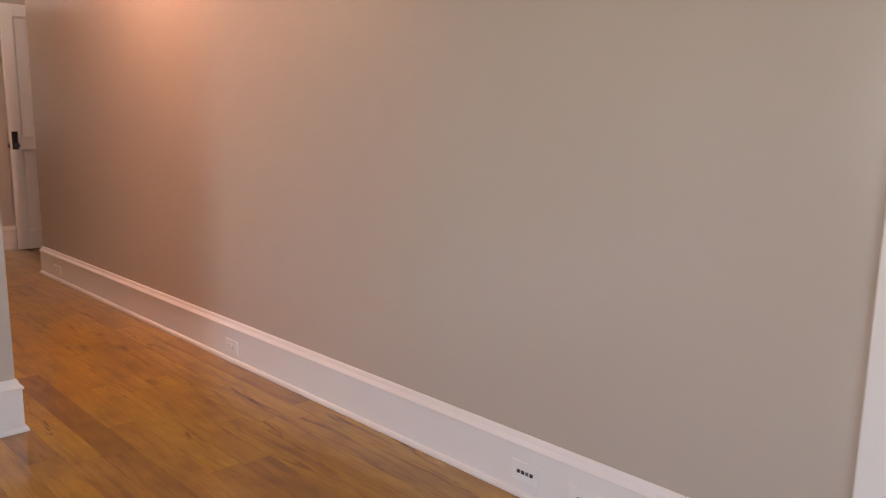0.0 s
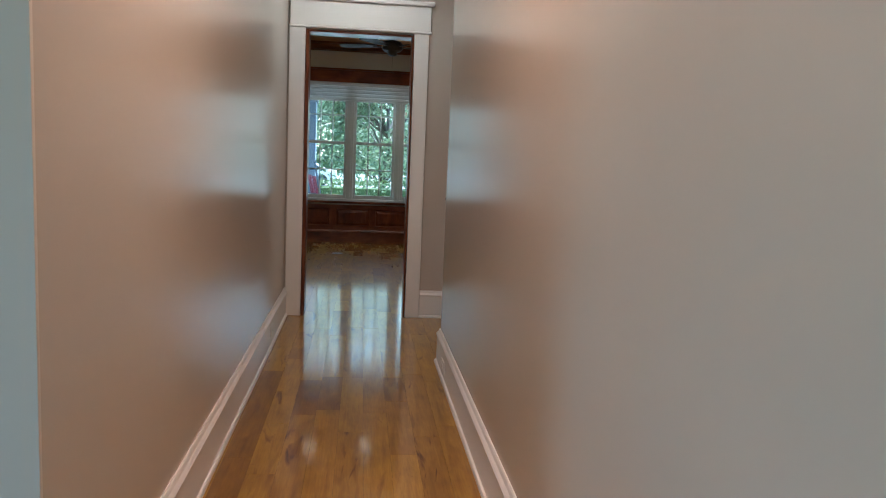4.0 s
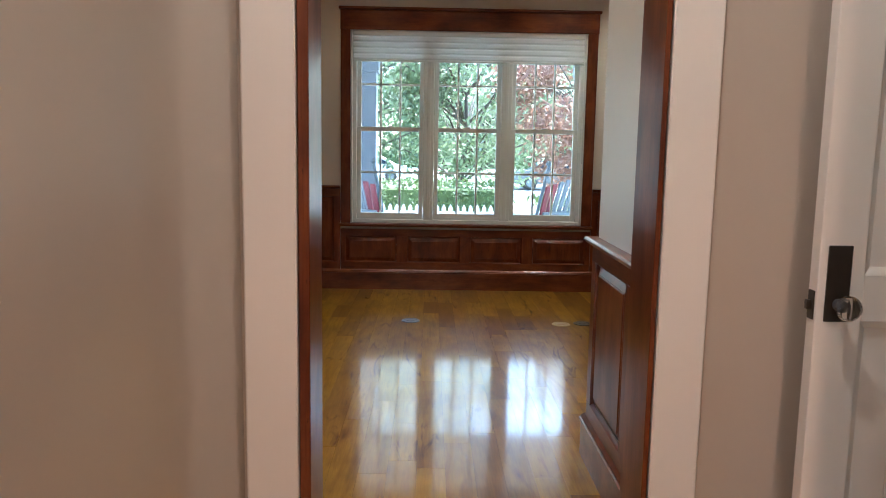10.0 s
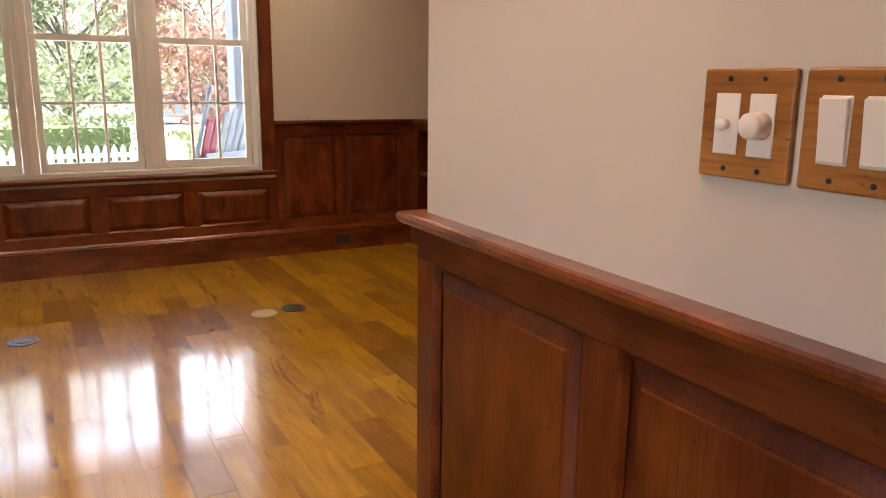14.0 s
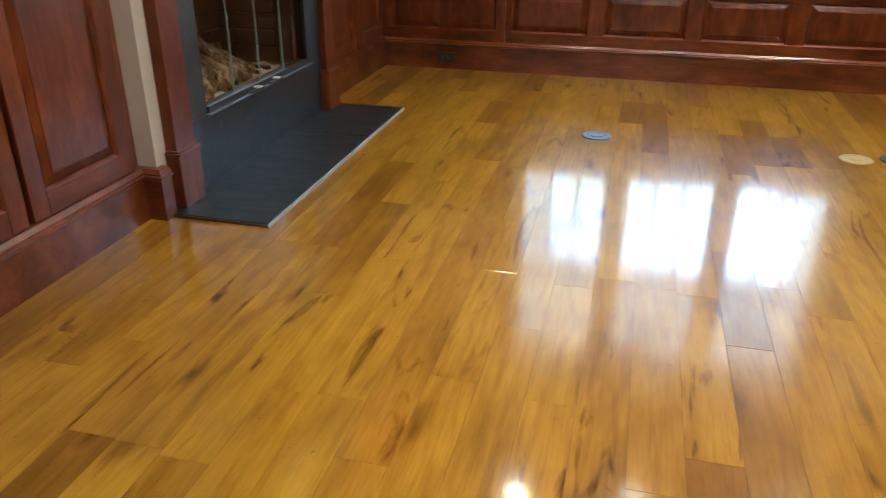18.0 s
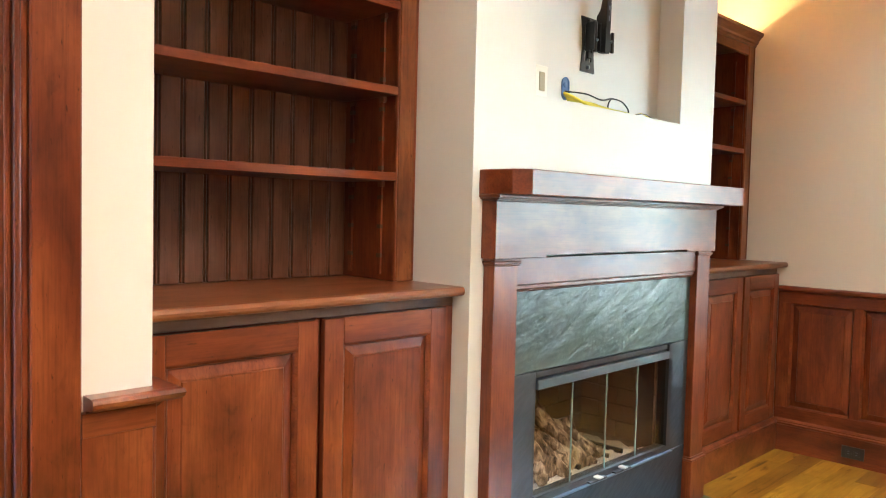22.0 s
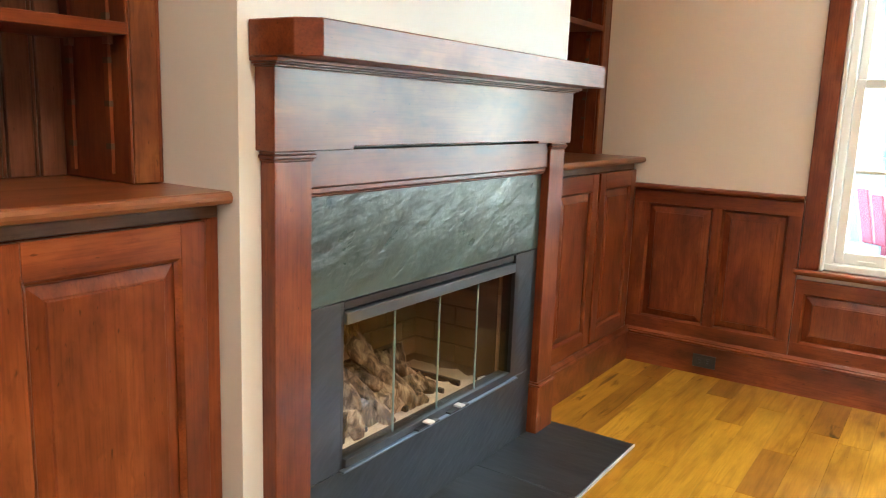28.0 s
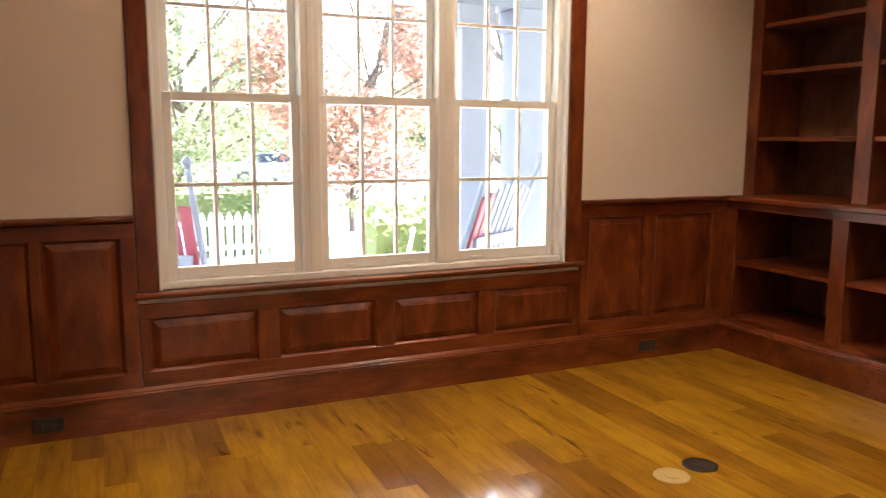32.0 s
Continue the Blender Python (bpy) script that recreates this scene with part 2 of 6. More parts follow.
def slate_material(name, colour, rough, strength, scale):
    m, tree, sh = material(name)
    vec = coords(tree, (1.0, 2.2, 6.5))
    vec.node.vector_type = "TEXTURE"
    vec.node.inputs["Scale"].default_value = (1.0, 0.50, 0.17)
    vec.node.inputs["Rotation"].default_value = (radians(26), 0, 0)
    a = noise_out(tree, vec, scale, 5.0, 0.5, 0.25)
    b = noise_out(tree, vec, scale * 0.35, 3.0)
    lo, hi = tuple(c * 0.6 for c in colour), tuple(c * 1.5 for c in colour)
    tree.links.new(ramp(tree, b, [(0.3, lo), (0.7, hi)]), sh.inputs["Base Color"])
    r = tree.nodes.new("ShaderNodeMapRange")
    r.inputs["To Min"].default_value, r.inputs["To Max"].default_value = rough * 0.75, rough * 1.3
    tree.links.new(a, r.inputs["Value"])
    tree.links.new(r.outputs["Result"], sh.inputs["Roughness"])
    bump(tree, sh, a, strength, 0.012)
    return m


slate_cleft = slate_material("slate_cleft", (0.034, 0.050, 0.043), 0.29, 0.55, 3.0)
slate_honed = slate_material("slate_honed", (0.016, 0.0195, 0.022), 0.36, 0.14, 9.0)


def plank_material(name):
    """Hand-scraped amber maple: every board its own tone, mineral streaks, knots."""
    m, tree, sh = material(name)
    info = tree.nodes.new("ShaderNodeObjectInfo")
    island = tree.nodes.new("ShaderNodeNewGeometry")
    add = tree.nodes.new("ShaderNodeMath")
    add.operation = "ADD"
    tree.links.new(info.outputs["Random"], add.inputs[0])
    tree.links.new(island.outputs["Random Per Island"], add.inputs[1])
    fr = tree.nodes.new("ShaderNodeMath")
    fr.operation = "FRACT"
    tree.links.new(add.outputs[0], fr.inputs[0])
    seed = fr.outputs[0]
    tex = tree.nodes.new("ShaderNodeTexCoord")
    off = tree.nodes.new("ShaderNodeVectorMath")
    off.operation = "MULTIPLY_ADD"
    tree.links.new(seed, off.inputs[0])
    off.inputs[1].default_value = (31.0, 17.0, 53.0)
    tree.links.new(tex.outputs["Object"], off.inputs[2])

    def scaled(v):
        mp = tree.nodes.new("ShaderNodeMapping")
        mp.inputs["Scale"].default_value = v
        tree.links.new(off.outputs[0], mp.inputs["Vector"])
        return mp.outputs["Vector"]

    def more(k):
        """Another number of the board's own, from 0 to 1."""
        mul = tree.nodes.new("ShaderNodeMath")
        mul.operation = "MULTIPLY"
        mul.inputs[1].default_value = k
        tree.links.new(seed, mul.inputs[0])
        fract = tree.nodes.new("ShaderNodeMath")
        fract.operation = "FRACT"
        tree.links.new(mul.outputs[0], fract.inputs[0])
        return fract.outputs[0]

    clouds = noise_out(tree, scaled((6.0, 2.6, 6.0)), 1.3, 3.0)
    grain = noise_out(tree, scaled((34.0, 2.4, 34.0)), 1.0, 3.0, 0.55, 0.8)
    fine = noise_out(tree, scaled((160.0, 9.0, 160.0)), 1.0, 2.0, 0.6)
    wave = node(tree, "ShaderNodeTexWave", Scale=2.0, Distortion=11.0, Detail=2.0)
    wave.inputs["Detail Scale"].default_value = 1.1
    tree.links.new(scaled((2.2, 0.7, 2.2)), wave.inputs["Vector"])
    rings = wave.outputs["Fac"]
    curls = noise_out(tree, scaled((26.0, 40.0, 26.0)), 1.0, 3.0, 0.6, 2.6)
    streak = noise_out(tree, scaled((13.0, 2.0, 13.0)), 1.0, 4.0, 0.55, 1.5)
    tone = ramp(tree, seed, [(0.0, (0.201, 0.093, 0.0101)), (0.06, (0.222, 0.107, 0.0107)), (0.13, (0.295, 0.154, 0.0137)), (0.36, (0.340, 0.188, 0.0158)),
                             (0.62, (0.382, 0.219, 0.0180)), (0.82, (0.348, 0.191, 0.0150)), (0.94, (0.286, 0.147, 0.0129)), (1.0, (0.211, 0.102, 0.0120))])
    g = ramp(tree, grain, [(0.28, (0.76, 0.69, 0.61)), (0.48, (0.98, 0.97, 0.95)), (0.72, (1.10, 1.12, 1.14))])
    col = mixed(tree, tone, g, 0.8, "MULTIPLY")
    fc = ramp(tree, fine, [(0.3, (0.82, 0.78, 0.74)), (0.6, (1.04, 1.04, 1.04))])
    col = mixed(tree, col, fc, 0.6, "MULTIPLY")
    w = ramp(tree, rings, [(0.03, (0.72, 0.63, 0.53)), (0.26, (1.0, 1.0, 1.0))])
    col = mixed(tree, col, w, ramp(tree, more(7.31), [(0.35, (0.03, 0.03, 0.03)), (0.8, (0.45, 0.45, 0.45))]), "MULTIPLY")
    c = ramp(tree, clouds, [(0.28, (0.70, 0.64, 0.56)), (0.66, (1.12, 1.12, 1.12))])
    col = mixed(tree, col, c, 0.95, "MULTIPLY")
    cu = ramp(tree, curls, [(0.25, (0.52, 0.42, 0.34)), (0.34, (1.0, 1.0, 1.0))])
    col = mixed(tree, col, cu, ramp(tree, clouds, [(0.46, (0.85, 0.85, 0.85)), (0.56, (0.05, 0.05, 0.05))]), "MULTIPLY")
    s = ramp(tree, streak, [(0.27, (0.15, 0.09, 0.06)), (0.33, (0.50, 0.39, 0.31)), (0.41, (1, 1, 1))])
    col = mixed(tree, col, s, ramp(tree, more(3.77), [(0.45, (0.12, 0.12, 0.12)), (0.70, (0.95, 0.95, 0.95))]), "MULTIPLY")
    vor = node(tree, "ShaderNodeTexVoronoi", Scale=1.0, Randomness=1.0)
    wob = tree.nodes.new("ShaderNodeTexNoise")
    wob.inputs["Scale"].default_value = 3.0
    knot_v = scaled((5.0, 1.5, 5.0))
    tree.links.new(knot_v, wob.inputs["Vector"])
    bend = tree.nodes.new("ShaderNodeVectorMath")
    bend.operation = "MULTIPLY_ADD"
    bend.inputs[1].default_value = (0.35, 0.35, 0.35)
    tree.links.new(wob.outputs["Color"], bend.inputs[0])
    tree.links.new(knot_v, bend.inputs[2])
    tree.links.new(bend.outputs[0], vor.inputs["Vector"])
    k = ramp(tree, vor.outputs["Distance"], [(0.03, (0.16, 0.10, 0.07)), (0.09, (0.72, 0.63, 0.55)), (0.16, (1, 1, 1))])
    col = mixed(tree, col, k, 0.8, "MULTIPLY")
    tree.links.new(col, sh.inputs["Base Color"])
    r = tree.nodes.new("ShaderNodeMapRange")
    r.inputs["To Min"].default_value, r.inputs["To Max"].default_value = FLOOR_ROUGH * 0.9, FLOOR_ROUGH * 1.15
    tree.links.new(clouds, r.inputs["Value"])
    tree.links.new(r.outputs["Result"], sh.inputs["Roughness"])
    sh.inputs["Coat Weight"].default_value, sh.inputs["Coat Roughness"].default_value = 1.0, 0.095
    sh.inputs["Coat IOR"].default_value = 1.54
    sh.inputs["Specular IOR Level"].default_value = 0.08
    bump(tree, sh, clouds, 0.05, 0.004)
    return m


plank_wood = plank_material("maple_planks")
joint_dark = painted("joint_dark", (0.06, 0.03, 0.012), 0.7, 0.1, 0.0)


def glass(name, tint=(1, 1, 1), rough=0.0, mix=0.9):
    """Thin pane: mostly clear, with a real reflection on top."""
    m, tree, sh = material(name)
    clear = tree.nodes.new("ShaderNodeBsdfTransparent")
    clear.inputs["Color"].default_value = (*tint, 1)
    gloss = tree.nodes.new("ShaderNodeBsdfGlossy")
    gloss.inputs["Roughness"].default_value = rough
    lw = tree.nodes.new("ShaderNodeLayerWeight")
    lw.inputs["Blend"].default_value = 0.5
    power = tree.nodes.new("ShaderNodeMath")
    power.operation = "POWER"
    power.inputs[1].default_value = 5.0
    tree.links.new(lw.outputs["Facing"], power.inputs[0])
    sheen = tree.nodes.new("ShaderNodeMath")
    sheen.operation = "MULTIPLY_ADD"
    sheen.inputs[1].default_value, sheen.inputs[2].default_value = 0.9, 0.035
    tree.links.new(power.outputs[0], sheen.inputs[0])
    mixn = tree.nodes.new("ShaderNodeMixShader")
    tree.links.new(sheen.outputs[0], mixn.inputs["Fac"])
    tree.links.new(clear.outputs[0], mixn.inputs[1])
    tree.links.new(gloss.outputs[0], mixn.inputs[2])
    tree.links.new(mixn.outputs[0], tree.nodes["Material Output"].inputs["Surface"])
    return m


pane_glass = glass("pane_glass", (0.96, 0.98, 0.97))
fire_glass = glass("fire_glass", (0.80, 0.75, 0.68), 0.01)
glass_edge = painted("glass_edge_pale", (0.26, 0.38, 0.38), 0.15, 0.02, 0.0)
m, tree, sh = material("crystal")
sh.inputs["Transmission Weight"].default_value, sh.inputs["Roughness"].default_value, sh.inputs["IOR"].default_value = 1.0, 0.02, 1.5
crystal = m


def glowing(name, colour, strength):
    m, tree, sh = material(name)
    sh.inputs["Emission Color"].default_value, sh.inputs["Emission Strength"].default_value = (*colour, 1), strength
    sh.inputs["Base Color"].default_value = (*colour, 1)
    return m


lamp_glow = glowing("lamp_lens", (1.0, 0.82, 0.6), 0.8)
strip_glow = glowing("strip_lens", (1.0, 0.6, 0.22), 0.5)

m, tree, sh = material("shade_fabric")
vec = coords(tree)
tree.links.new(ramp(tree, noise_out(tree, vec, 300.0, 2.0), [(0.3, (0.62, 0.62, 0.6)), (0.7, (0.78, 0.78, 0.76))]), sh.inputs["Base Color"])
sh.inputs["Roughness"].default_value = 0.85
tr = tree.nodes.new("ShaderNodeBsdfTranslucent")
tr.inputs["Color"].default_value = (0.7, 0.72, 0.72, 1)
mx = tree.nodes.new("ShaderNodeMixShader")
mx.inputs["Fac"].default_value = 0.5
tree.links.new(sh.outputs[0], mx.inputs[1])
tree.links.new(tr.outputs[0], mx.inputs[2])
tree.links.new(mx.outputs[0], tree.nodes["Material Output"].inputs["Surface"])
shade_fabric = m


def leafy(name, dark, light, through_it=0.35):
    m, tree, sh = material(name)
    geo = tree.nodes.new("ShaderNodeNewGeometry")
    col = ramp(tree, geo.outputs["Random Per Island"], [(0.0, dark), (1.0, light)])
    tree.links.new(col, sh.inputs["Base Color"])
    sh.inputs["Roughness"].default_value = 0.55
    tr = tree.nodes.new("ShaderNodeBsdfTranslucent")
    tree.links.new(col, tr.inputs["Color"])
    mx = tree.nodes.new("ShaderNodeMixShader")
    mx.inputs["Fac"].default_value = through_it
    tree.links.new(sh.outputs[0], mx.inputs[1])
    tree.links.new(tr.outputs[0], mx.inputs[2])
    tree.links.new(mx.outputs[0], tree.nodes["Material Output"].inputs["Surface"])
    return m


leaf_green = leafy("leaf_green", (0.11, 0.15, 0.085), (0.28, 0.35, 0.20), 0.55)
leaf_red = leafy("leaf_red", (0.22, 0.10, 0.07), (0.36, 0.22, 0.16), 0.5)
hedge_green = leafy("hedge_green", (0.09, 0.125, 0.035), (0.19, 0.25, 0.085), 0.3)
bark = painted("bark", (0.12, 0.10, 0.085), 0.9, 0.3, 0.6, 30.0)
lawn_green = painted("lawn", (0.13, 0.175, 0.06), 0.9, 0.25, 0.5, 60.0)
asphalt = painted("asphalt", (0.16, 0.16, 0.16), 0.9, 0.12, 0.3, 120.0)
concrete = painted("concrete", (0.36, 0.355, 0.34), 0.85, 0.1, 0.2, 80.0)
porch_paint = painted("porch_boards", (0.55, 0.55, 0.54), 0.6, 0.06, 0.1)
# bluish white posts: their porch shade is put into this darker blue-grey
column_shade_paint = painted("column_shade_paint", (0.17, 0.20, 0.27), 0.5, 0.03, 0.05)
chair_red = painted("chair_red", (0.30, 0.045, 0.08), 0.45, 0.08, 0.05)
chair_blue = painted("chair_blue", (0.22, 0.27, 0.36), 0.45, 0.08, 0.05)
chair_white = painted("chair_white", (0.78, 0.78, 0.78), 0.45, 0.03, 0.05)
fence_white = painted("fence_white", (0.80, 0.80, 0.78), 0.5, 0.04, 0.05)
clapboard = painted("siding", (0.66, 0.66, 0.63), 0.6, 0.05, 0.05)
roof_grey = painted("roof_shingle", (0.12, 0.115, 0.11), 0.9, 0.2, 0.3, 30.0)
car_paint = painted("car_paint", (0.16, 0.18, 0.2), 0.25, 0.02, 0.0)
blade_dark = wood("blade_stain", "x", (0.02, 0.012, 0.008), (0.03, 0.018, 0.012), (0.045, 0.026, 0.018), 0.55, False, 0.0)
dark_glass = painted("dark_glass", (0.02, 0.025, 0.03), 0.08, 0.02, 0.0)
firebrick = painted("firebrick", (0.40, 0.32, 0.24), 0.9, 0.25, 0.4, 50.0)
mortar = painted("mortar", (0.24, 0.20, 0.16), 0.95, 0.1, 0.2)
m, tree, sh = material("charred_log")
vec = coords(tree, (1, 1, 0.25))
tree.links.new(ramp(tree, noise_out(tree, vec, 26.0, 6.0, 0.65, 0.6), [(0.38, (0.04, 0.03, 0.022)), (0.50, (0.20, 0.145, 0.10)), (0.64, (0.60, 0.50, 0.38))]), sh.inputs["Base Color"])
sh.inputs["Roughness"].default_value = 0.9
bump(tree, sh, noise_out(tree, vec, 34.0, 6.0, 0.65), 0.6, 0.02)
log_bark = m
ash = painted("ash_sand", (0.72, 0.68, 0.60), 0.95, 0.3, 0.5, 90.0)
wire_lime = painted("wire_lime", (0.52, 0.50, 0.07), 0.4, 0.03, 0.0)
wire_yellow = painted("wire_yellow", (0.68, 0.56, 0.03), 0.4, 0.03, 0.0)
wire_black = painted("wire_black", (0.015, 0.015, 0.016), 0.4, 0.03, 0.0)
wire_red = painted("wire_red", (0.5, 0.03, 0.03), 0.4, 0.03, 0.0)
box_blue = painted("box_blue", (0.06, 0.13, 0.34), 0.45, 0.05, 0.0)
blue_white_paint = painted("wall_paint_cool", (0.60, 0.63, 0.67), 0.5, 0.02, 0.05)

# ---- building blocks ----


def thing(name, m, label, category, group="", kind=""):
    """A thing's empty, at the pose m."""
    e = new(name)
    e.empty_display_size = 0.1
    e.matrix_world = m
    return tagged(e, label, category, group, kind)


def finish(name, bm, mat, parent=None, label="", smooth=False):
    me = bpy.data.meshes.new(name)
    bm.normal_update()
    if smooth:
        for f in bm.faces:
            f.smooth = True
    bm.to_mesh(me)
    bm.free()
    if isinstance(mat, (list, tuple)):
        for q in mat:
            me.materials.append(q)
    else:
        me.materials.append(mat)
    ob = new(name, me)
    if parent is not None:
        ob.parent = parent
    return tagged(ob, label)


def part(name, bm, mat, parent, label="", smooth=False):
    return finish(name, bm, mat, parent, label, smooth)


def cuboid(bm, x0, x1, y0, y1, z0, z1, bevel=0.0, seg=1):
    vs = [bm.verts.new(p) for p in ((x0, y0, z0), (x1, y0, z0), (x1, y1, z0), (x0, y1, z0), (x0, y0, z1), (x1, y0, z1), (x1, y1, z1), (x0, y1, z1))]
    fs = [bm.faces.new([vs[i] for i in q]) for q in ((3, 2, 1, 0), (4, 5, 6, 7), (0, 1, 5, 4), (1, 2, 6, 5), (2, 3, 7, 6), (3, 0, 4, 7))]
    if bevel > 0:
        es = list({e for f in fs for e in f.edges})
        bmesh.ops.bevel(bm, geom=es, offset=bevel, segments=seg, profile=0.5, affect="EDGES")
    return bm


def block(name, x0, x1, y0, y1, z0, z1, mat, parent=None, label="", bevel=0.002, seg=1):
    return finish(name, cuboid(bmesh.new(), x0, x1, y0, y1, z0, z1, bevel, seg), mat, parent, label)


def profile_run(bm, prof, path, closed=False, cap=True):
    """Sweep the profile (out, up) along the plan path (x, y, out_x, out_y) points; out directions are mitred already."""
    rings = []
    for x, y, ox, oy, z in path:
        rings.append([bm.verts.new((x + o * ox, y + o * oy, z + u)) for o, u in prof])
    n = len(prof)
    for a, b in zip(rings, rings[1:] + ([rings[0]] if closed else [])):
        for i in range(n - 1):
            bm.faces.new((a[i], a[i + 1], b[i + 1], b[i]))
        bm.faces.new((a[n - 1], a[0], b[0], b[n - 1]))
    if cap and not closed:
        bm.faces.new(rings[0][::-1])
        bm.faces.new(rings[-1])
    bmesh.ops.recalc_face_normals(bm, faces=bm.faces)
    return bm


def moulding(name, prof, points, mat, parent=None, label="", z=0.0):
    """A moulding along straight plan points; out is to the right of the walking direction; corners mitred."""
    path = []
    for i, p in enumerate(points):
        def side(a, b):
            d = Vector((b[0] - a[0], b[1] - a[1])).normalized()
            return Vector((d.y, -d.x))
        if i == 0:
            o = side(points[0], points[1])
        elif i == len(points) - 1:
            o = side(points[-2], points[-1])
        else:
            a, b = side(points[i - 1], p), side(p, points[i + 1])
            o = (a + b) / (1 + a.dot(b))
        path.append((p[0], p[1], o.x, o.y, z))
    return finish(name, profile_run(bmesh.new(), prof, path), mat, parent, label)


def tube(bm, points, radius, sides=8, cap=True):
    rings = []
    for i, p in enumerate(points):
        p = Vector(p)
        d = (Vector(points[min(i + 1, len(points) - 1)]) - Vector(points[max(i - 1, 0)])).normalized()
        a = d.orthogonal().normalized() if i == 0 else (a - d * a.dot(d)).normalized()
        b = d.cross(a)
        r = radius[i] if isinstance(radius, (list, tuple)) else radius
        rings.append([bm.verts.new(p + (a * math.cos(k * math.tau / sides) + b * math.sin(k * math.tau / sides)) * r) for k in range(sides)])
    for q, s in zip(rings, rings[1:]):
        for k in range(sides):
            bm.faces.new((q[k], q[(k + 1) % sides], s[(k + 1) % sides], s[k]))
    if cap:
        bm.faces.new(rings[0][::-1])
        bm.faces.new(rings[-1])
    return bm


def lathe(bm, prof, centre=(0, 0, 0), axis="z", sides=24):
    """Turn (radius, along) points round an axis."""
    rings = []
    for r, h in prof:
        ring = []
        for k in range(sides):
            a = k * math.tau / sides
            u, v = r * math.cos(a), r * math.sin(a)
            p = {"z": (u, v, h), "y": (u, h, v), "x": (h, u, v)}[axis]
            ring.append(bm.verts.new(Vector(centre) + Vector(p)))
        rings.append(ring)
    for q, s in zip(rings, rings[1:]):
        for k in range(sides):
            bm.faces.new((q[k], q[(k + 1) % sides], s[(k + 1) % sides], s[k]))
    bm.faces.new(rings[0][::-1])
    bm.faces.new(rings[-1])
    bmesh.ops.recalc_face_normals(bm, faces=bm.faces)
    return bm


def raised_panel(bm, x0, x1, z0, z1, y, slope=0.030, sink=0.013, rise=0.003):
    """A raised field: thin tongue at y - sink, sloping up to a flat field at y + rise."""
    rings = [(0.0, -sink - 0.006), (0.0, -sink), (slope, rise - 0.004), (slope + 0.003, rise - 0.004), (slope + 0.006, rise)]
    loops = []
    for inset, d in rings:
        loops.append([bm.verts.new(p) for p in ((x0 + inset, y + d, z0 + inset), (x1 - inset, y + d, z0 + inset), (x1 - inset, y + d, z1 - inset), (x0 + inset, y + d, z1 - inset))])
    for a, b in zip(loops, loops[1:]):
        for i in range(4):
            bm.faces.new((a[i], a[(i + 1) % 4], b[(i + 1) % 4], b[i]))
    bm.faces.new(loops[-1])
    bm.faces.new(loops[0][::-1])
    bmesh.ops.recalc_face_normals(bm, faces=bm.faces)
    return bm


def sticking(bm, x0, x1, z0, z1, y, w=0.011, d=0.015):
    """The small moulded edge round a panel opening, running inwards and down."""
    a = [bm.verts.new(p) for p in ((x0, y, z0), (x1, y, z0), (x1, y, z1), (x0, y, z1))]
    b = [bm.verts.new(p) for p in ((x0 + w * 0.5, y - d * 0.35, z0 + w * 0.5), (x1 - w * 0.5, y - d * 0.35, z0 + w * 0.5), (x1 - w * 0.5, y - d * 0.35, z1 - w * 0.5), (x0 + w * 0.5, y - d * 0.35, z1 - w * 0.5))]
    c = [bm.verts.new(p) for p in ((x0 + w, y - d, z0 + w), (x1 - w, y - d, z0 + w), (x1 - w, y - d, z1 - w), (x0 + w, y - d, z1 - w))]
    for p, q in ((a, b), (b, c)):
        for i in range(4):
            bm.faces.new((p[i], p[(i + 1) % 4], q[(i + 1) % 4], q[i]))
    bmesh.ops.recalc_face_normals(bm, faces=bm.faces)
    return bm


# faces of the three main directions: local x runs along, local y comes out, z is up
EAST, SOUTH, WEST, NORTH = -90, 180, 90, 0
BASE_PROF = [(0, 0), (0.018, 0), (0.018, 0.170), (0.023, 0.172), (0.024, 0.180), (0.019, 0.187), (0.012, 0.195), (0.008, 0.208), (0.004, 0.213), (0, 0.213)]
SHOE = [(0, 0), (0.030, 0), (0.030, 0.010), (0.026, 0.018), (0.018, 0.021), (0, 0.021)]
LIB_BASE_CAP = [(0, 0), (0.036, 0), (0.041, 0.004), (0.041, 0.012), (0.034, 0.016), (0.034, 0.021), (0.027, 0.029), (0.0225, 0.034), (0, 0.034)]
CAP_PROF = [(0, -0.052), (0.006, -0.052), (0.008, -0.040), (0.014, -0.032), (0.016, -0.026), (0.040, -0.024), (0.046, -0.018), (0.048, -0.010), (0.045, -0.003), (0.039, 0.0), (0, 0.0)]

# ---- structure: floor bed, walls, ceilings ----
# floor areas of the rooms: x0, x1, y0, y1
FLOORS = ((-4.93, 1.86, -4.53, 1.935), (1.86, 3.0, -2.6, -0.5), (0.532, 1.86, 1.935, 6.24), (1.86, 2.75, 4.80, 6.24), (-2.0, 1.905, 6.24, 7.6),
          (1.905, 4.15, 7.418, 7.6), (-1.11, 4.15, 7.6, 11.355))
bm = bmesh.new()
for x0, x1, y0, y1 in FLOORS:
    cuboid(bm, x0, x1, y0, y1, -0.12, -0.006)
floor_ob = finish("floor", bm, joint_dark)
tagged(floor_ob, "hand-scraped amber maple plank floor with dark joints", "floor", kind="structure")


def wall(name, x0, x1, y0, y1, z0, z1, mat, label):
    return tagged(block(name, x0, x1, y0, y1, z0, z1, mat, bevel=0), label, "wall", kind="structure")


GREIGE = "greige painted plaster wall with a soft sheen"
CREAM = "cream painted plaster wall above dark wood wainscot"
T = 0.13
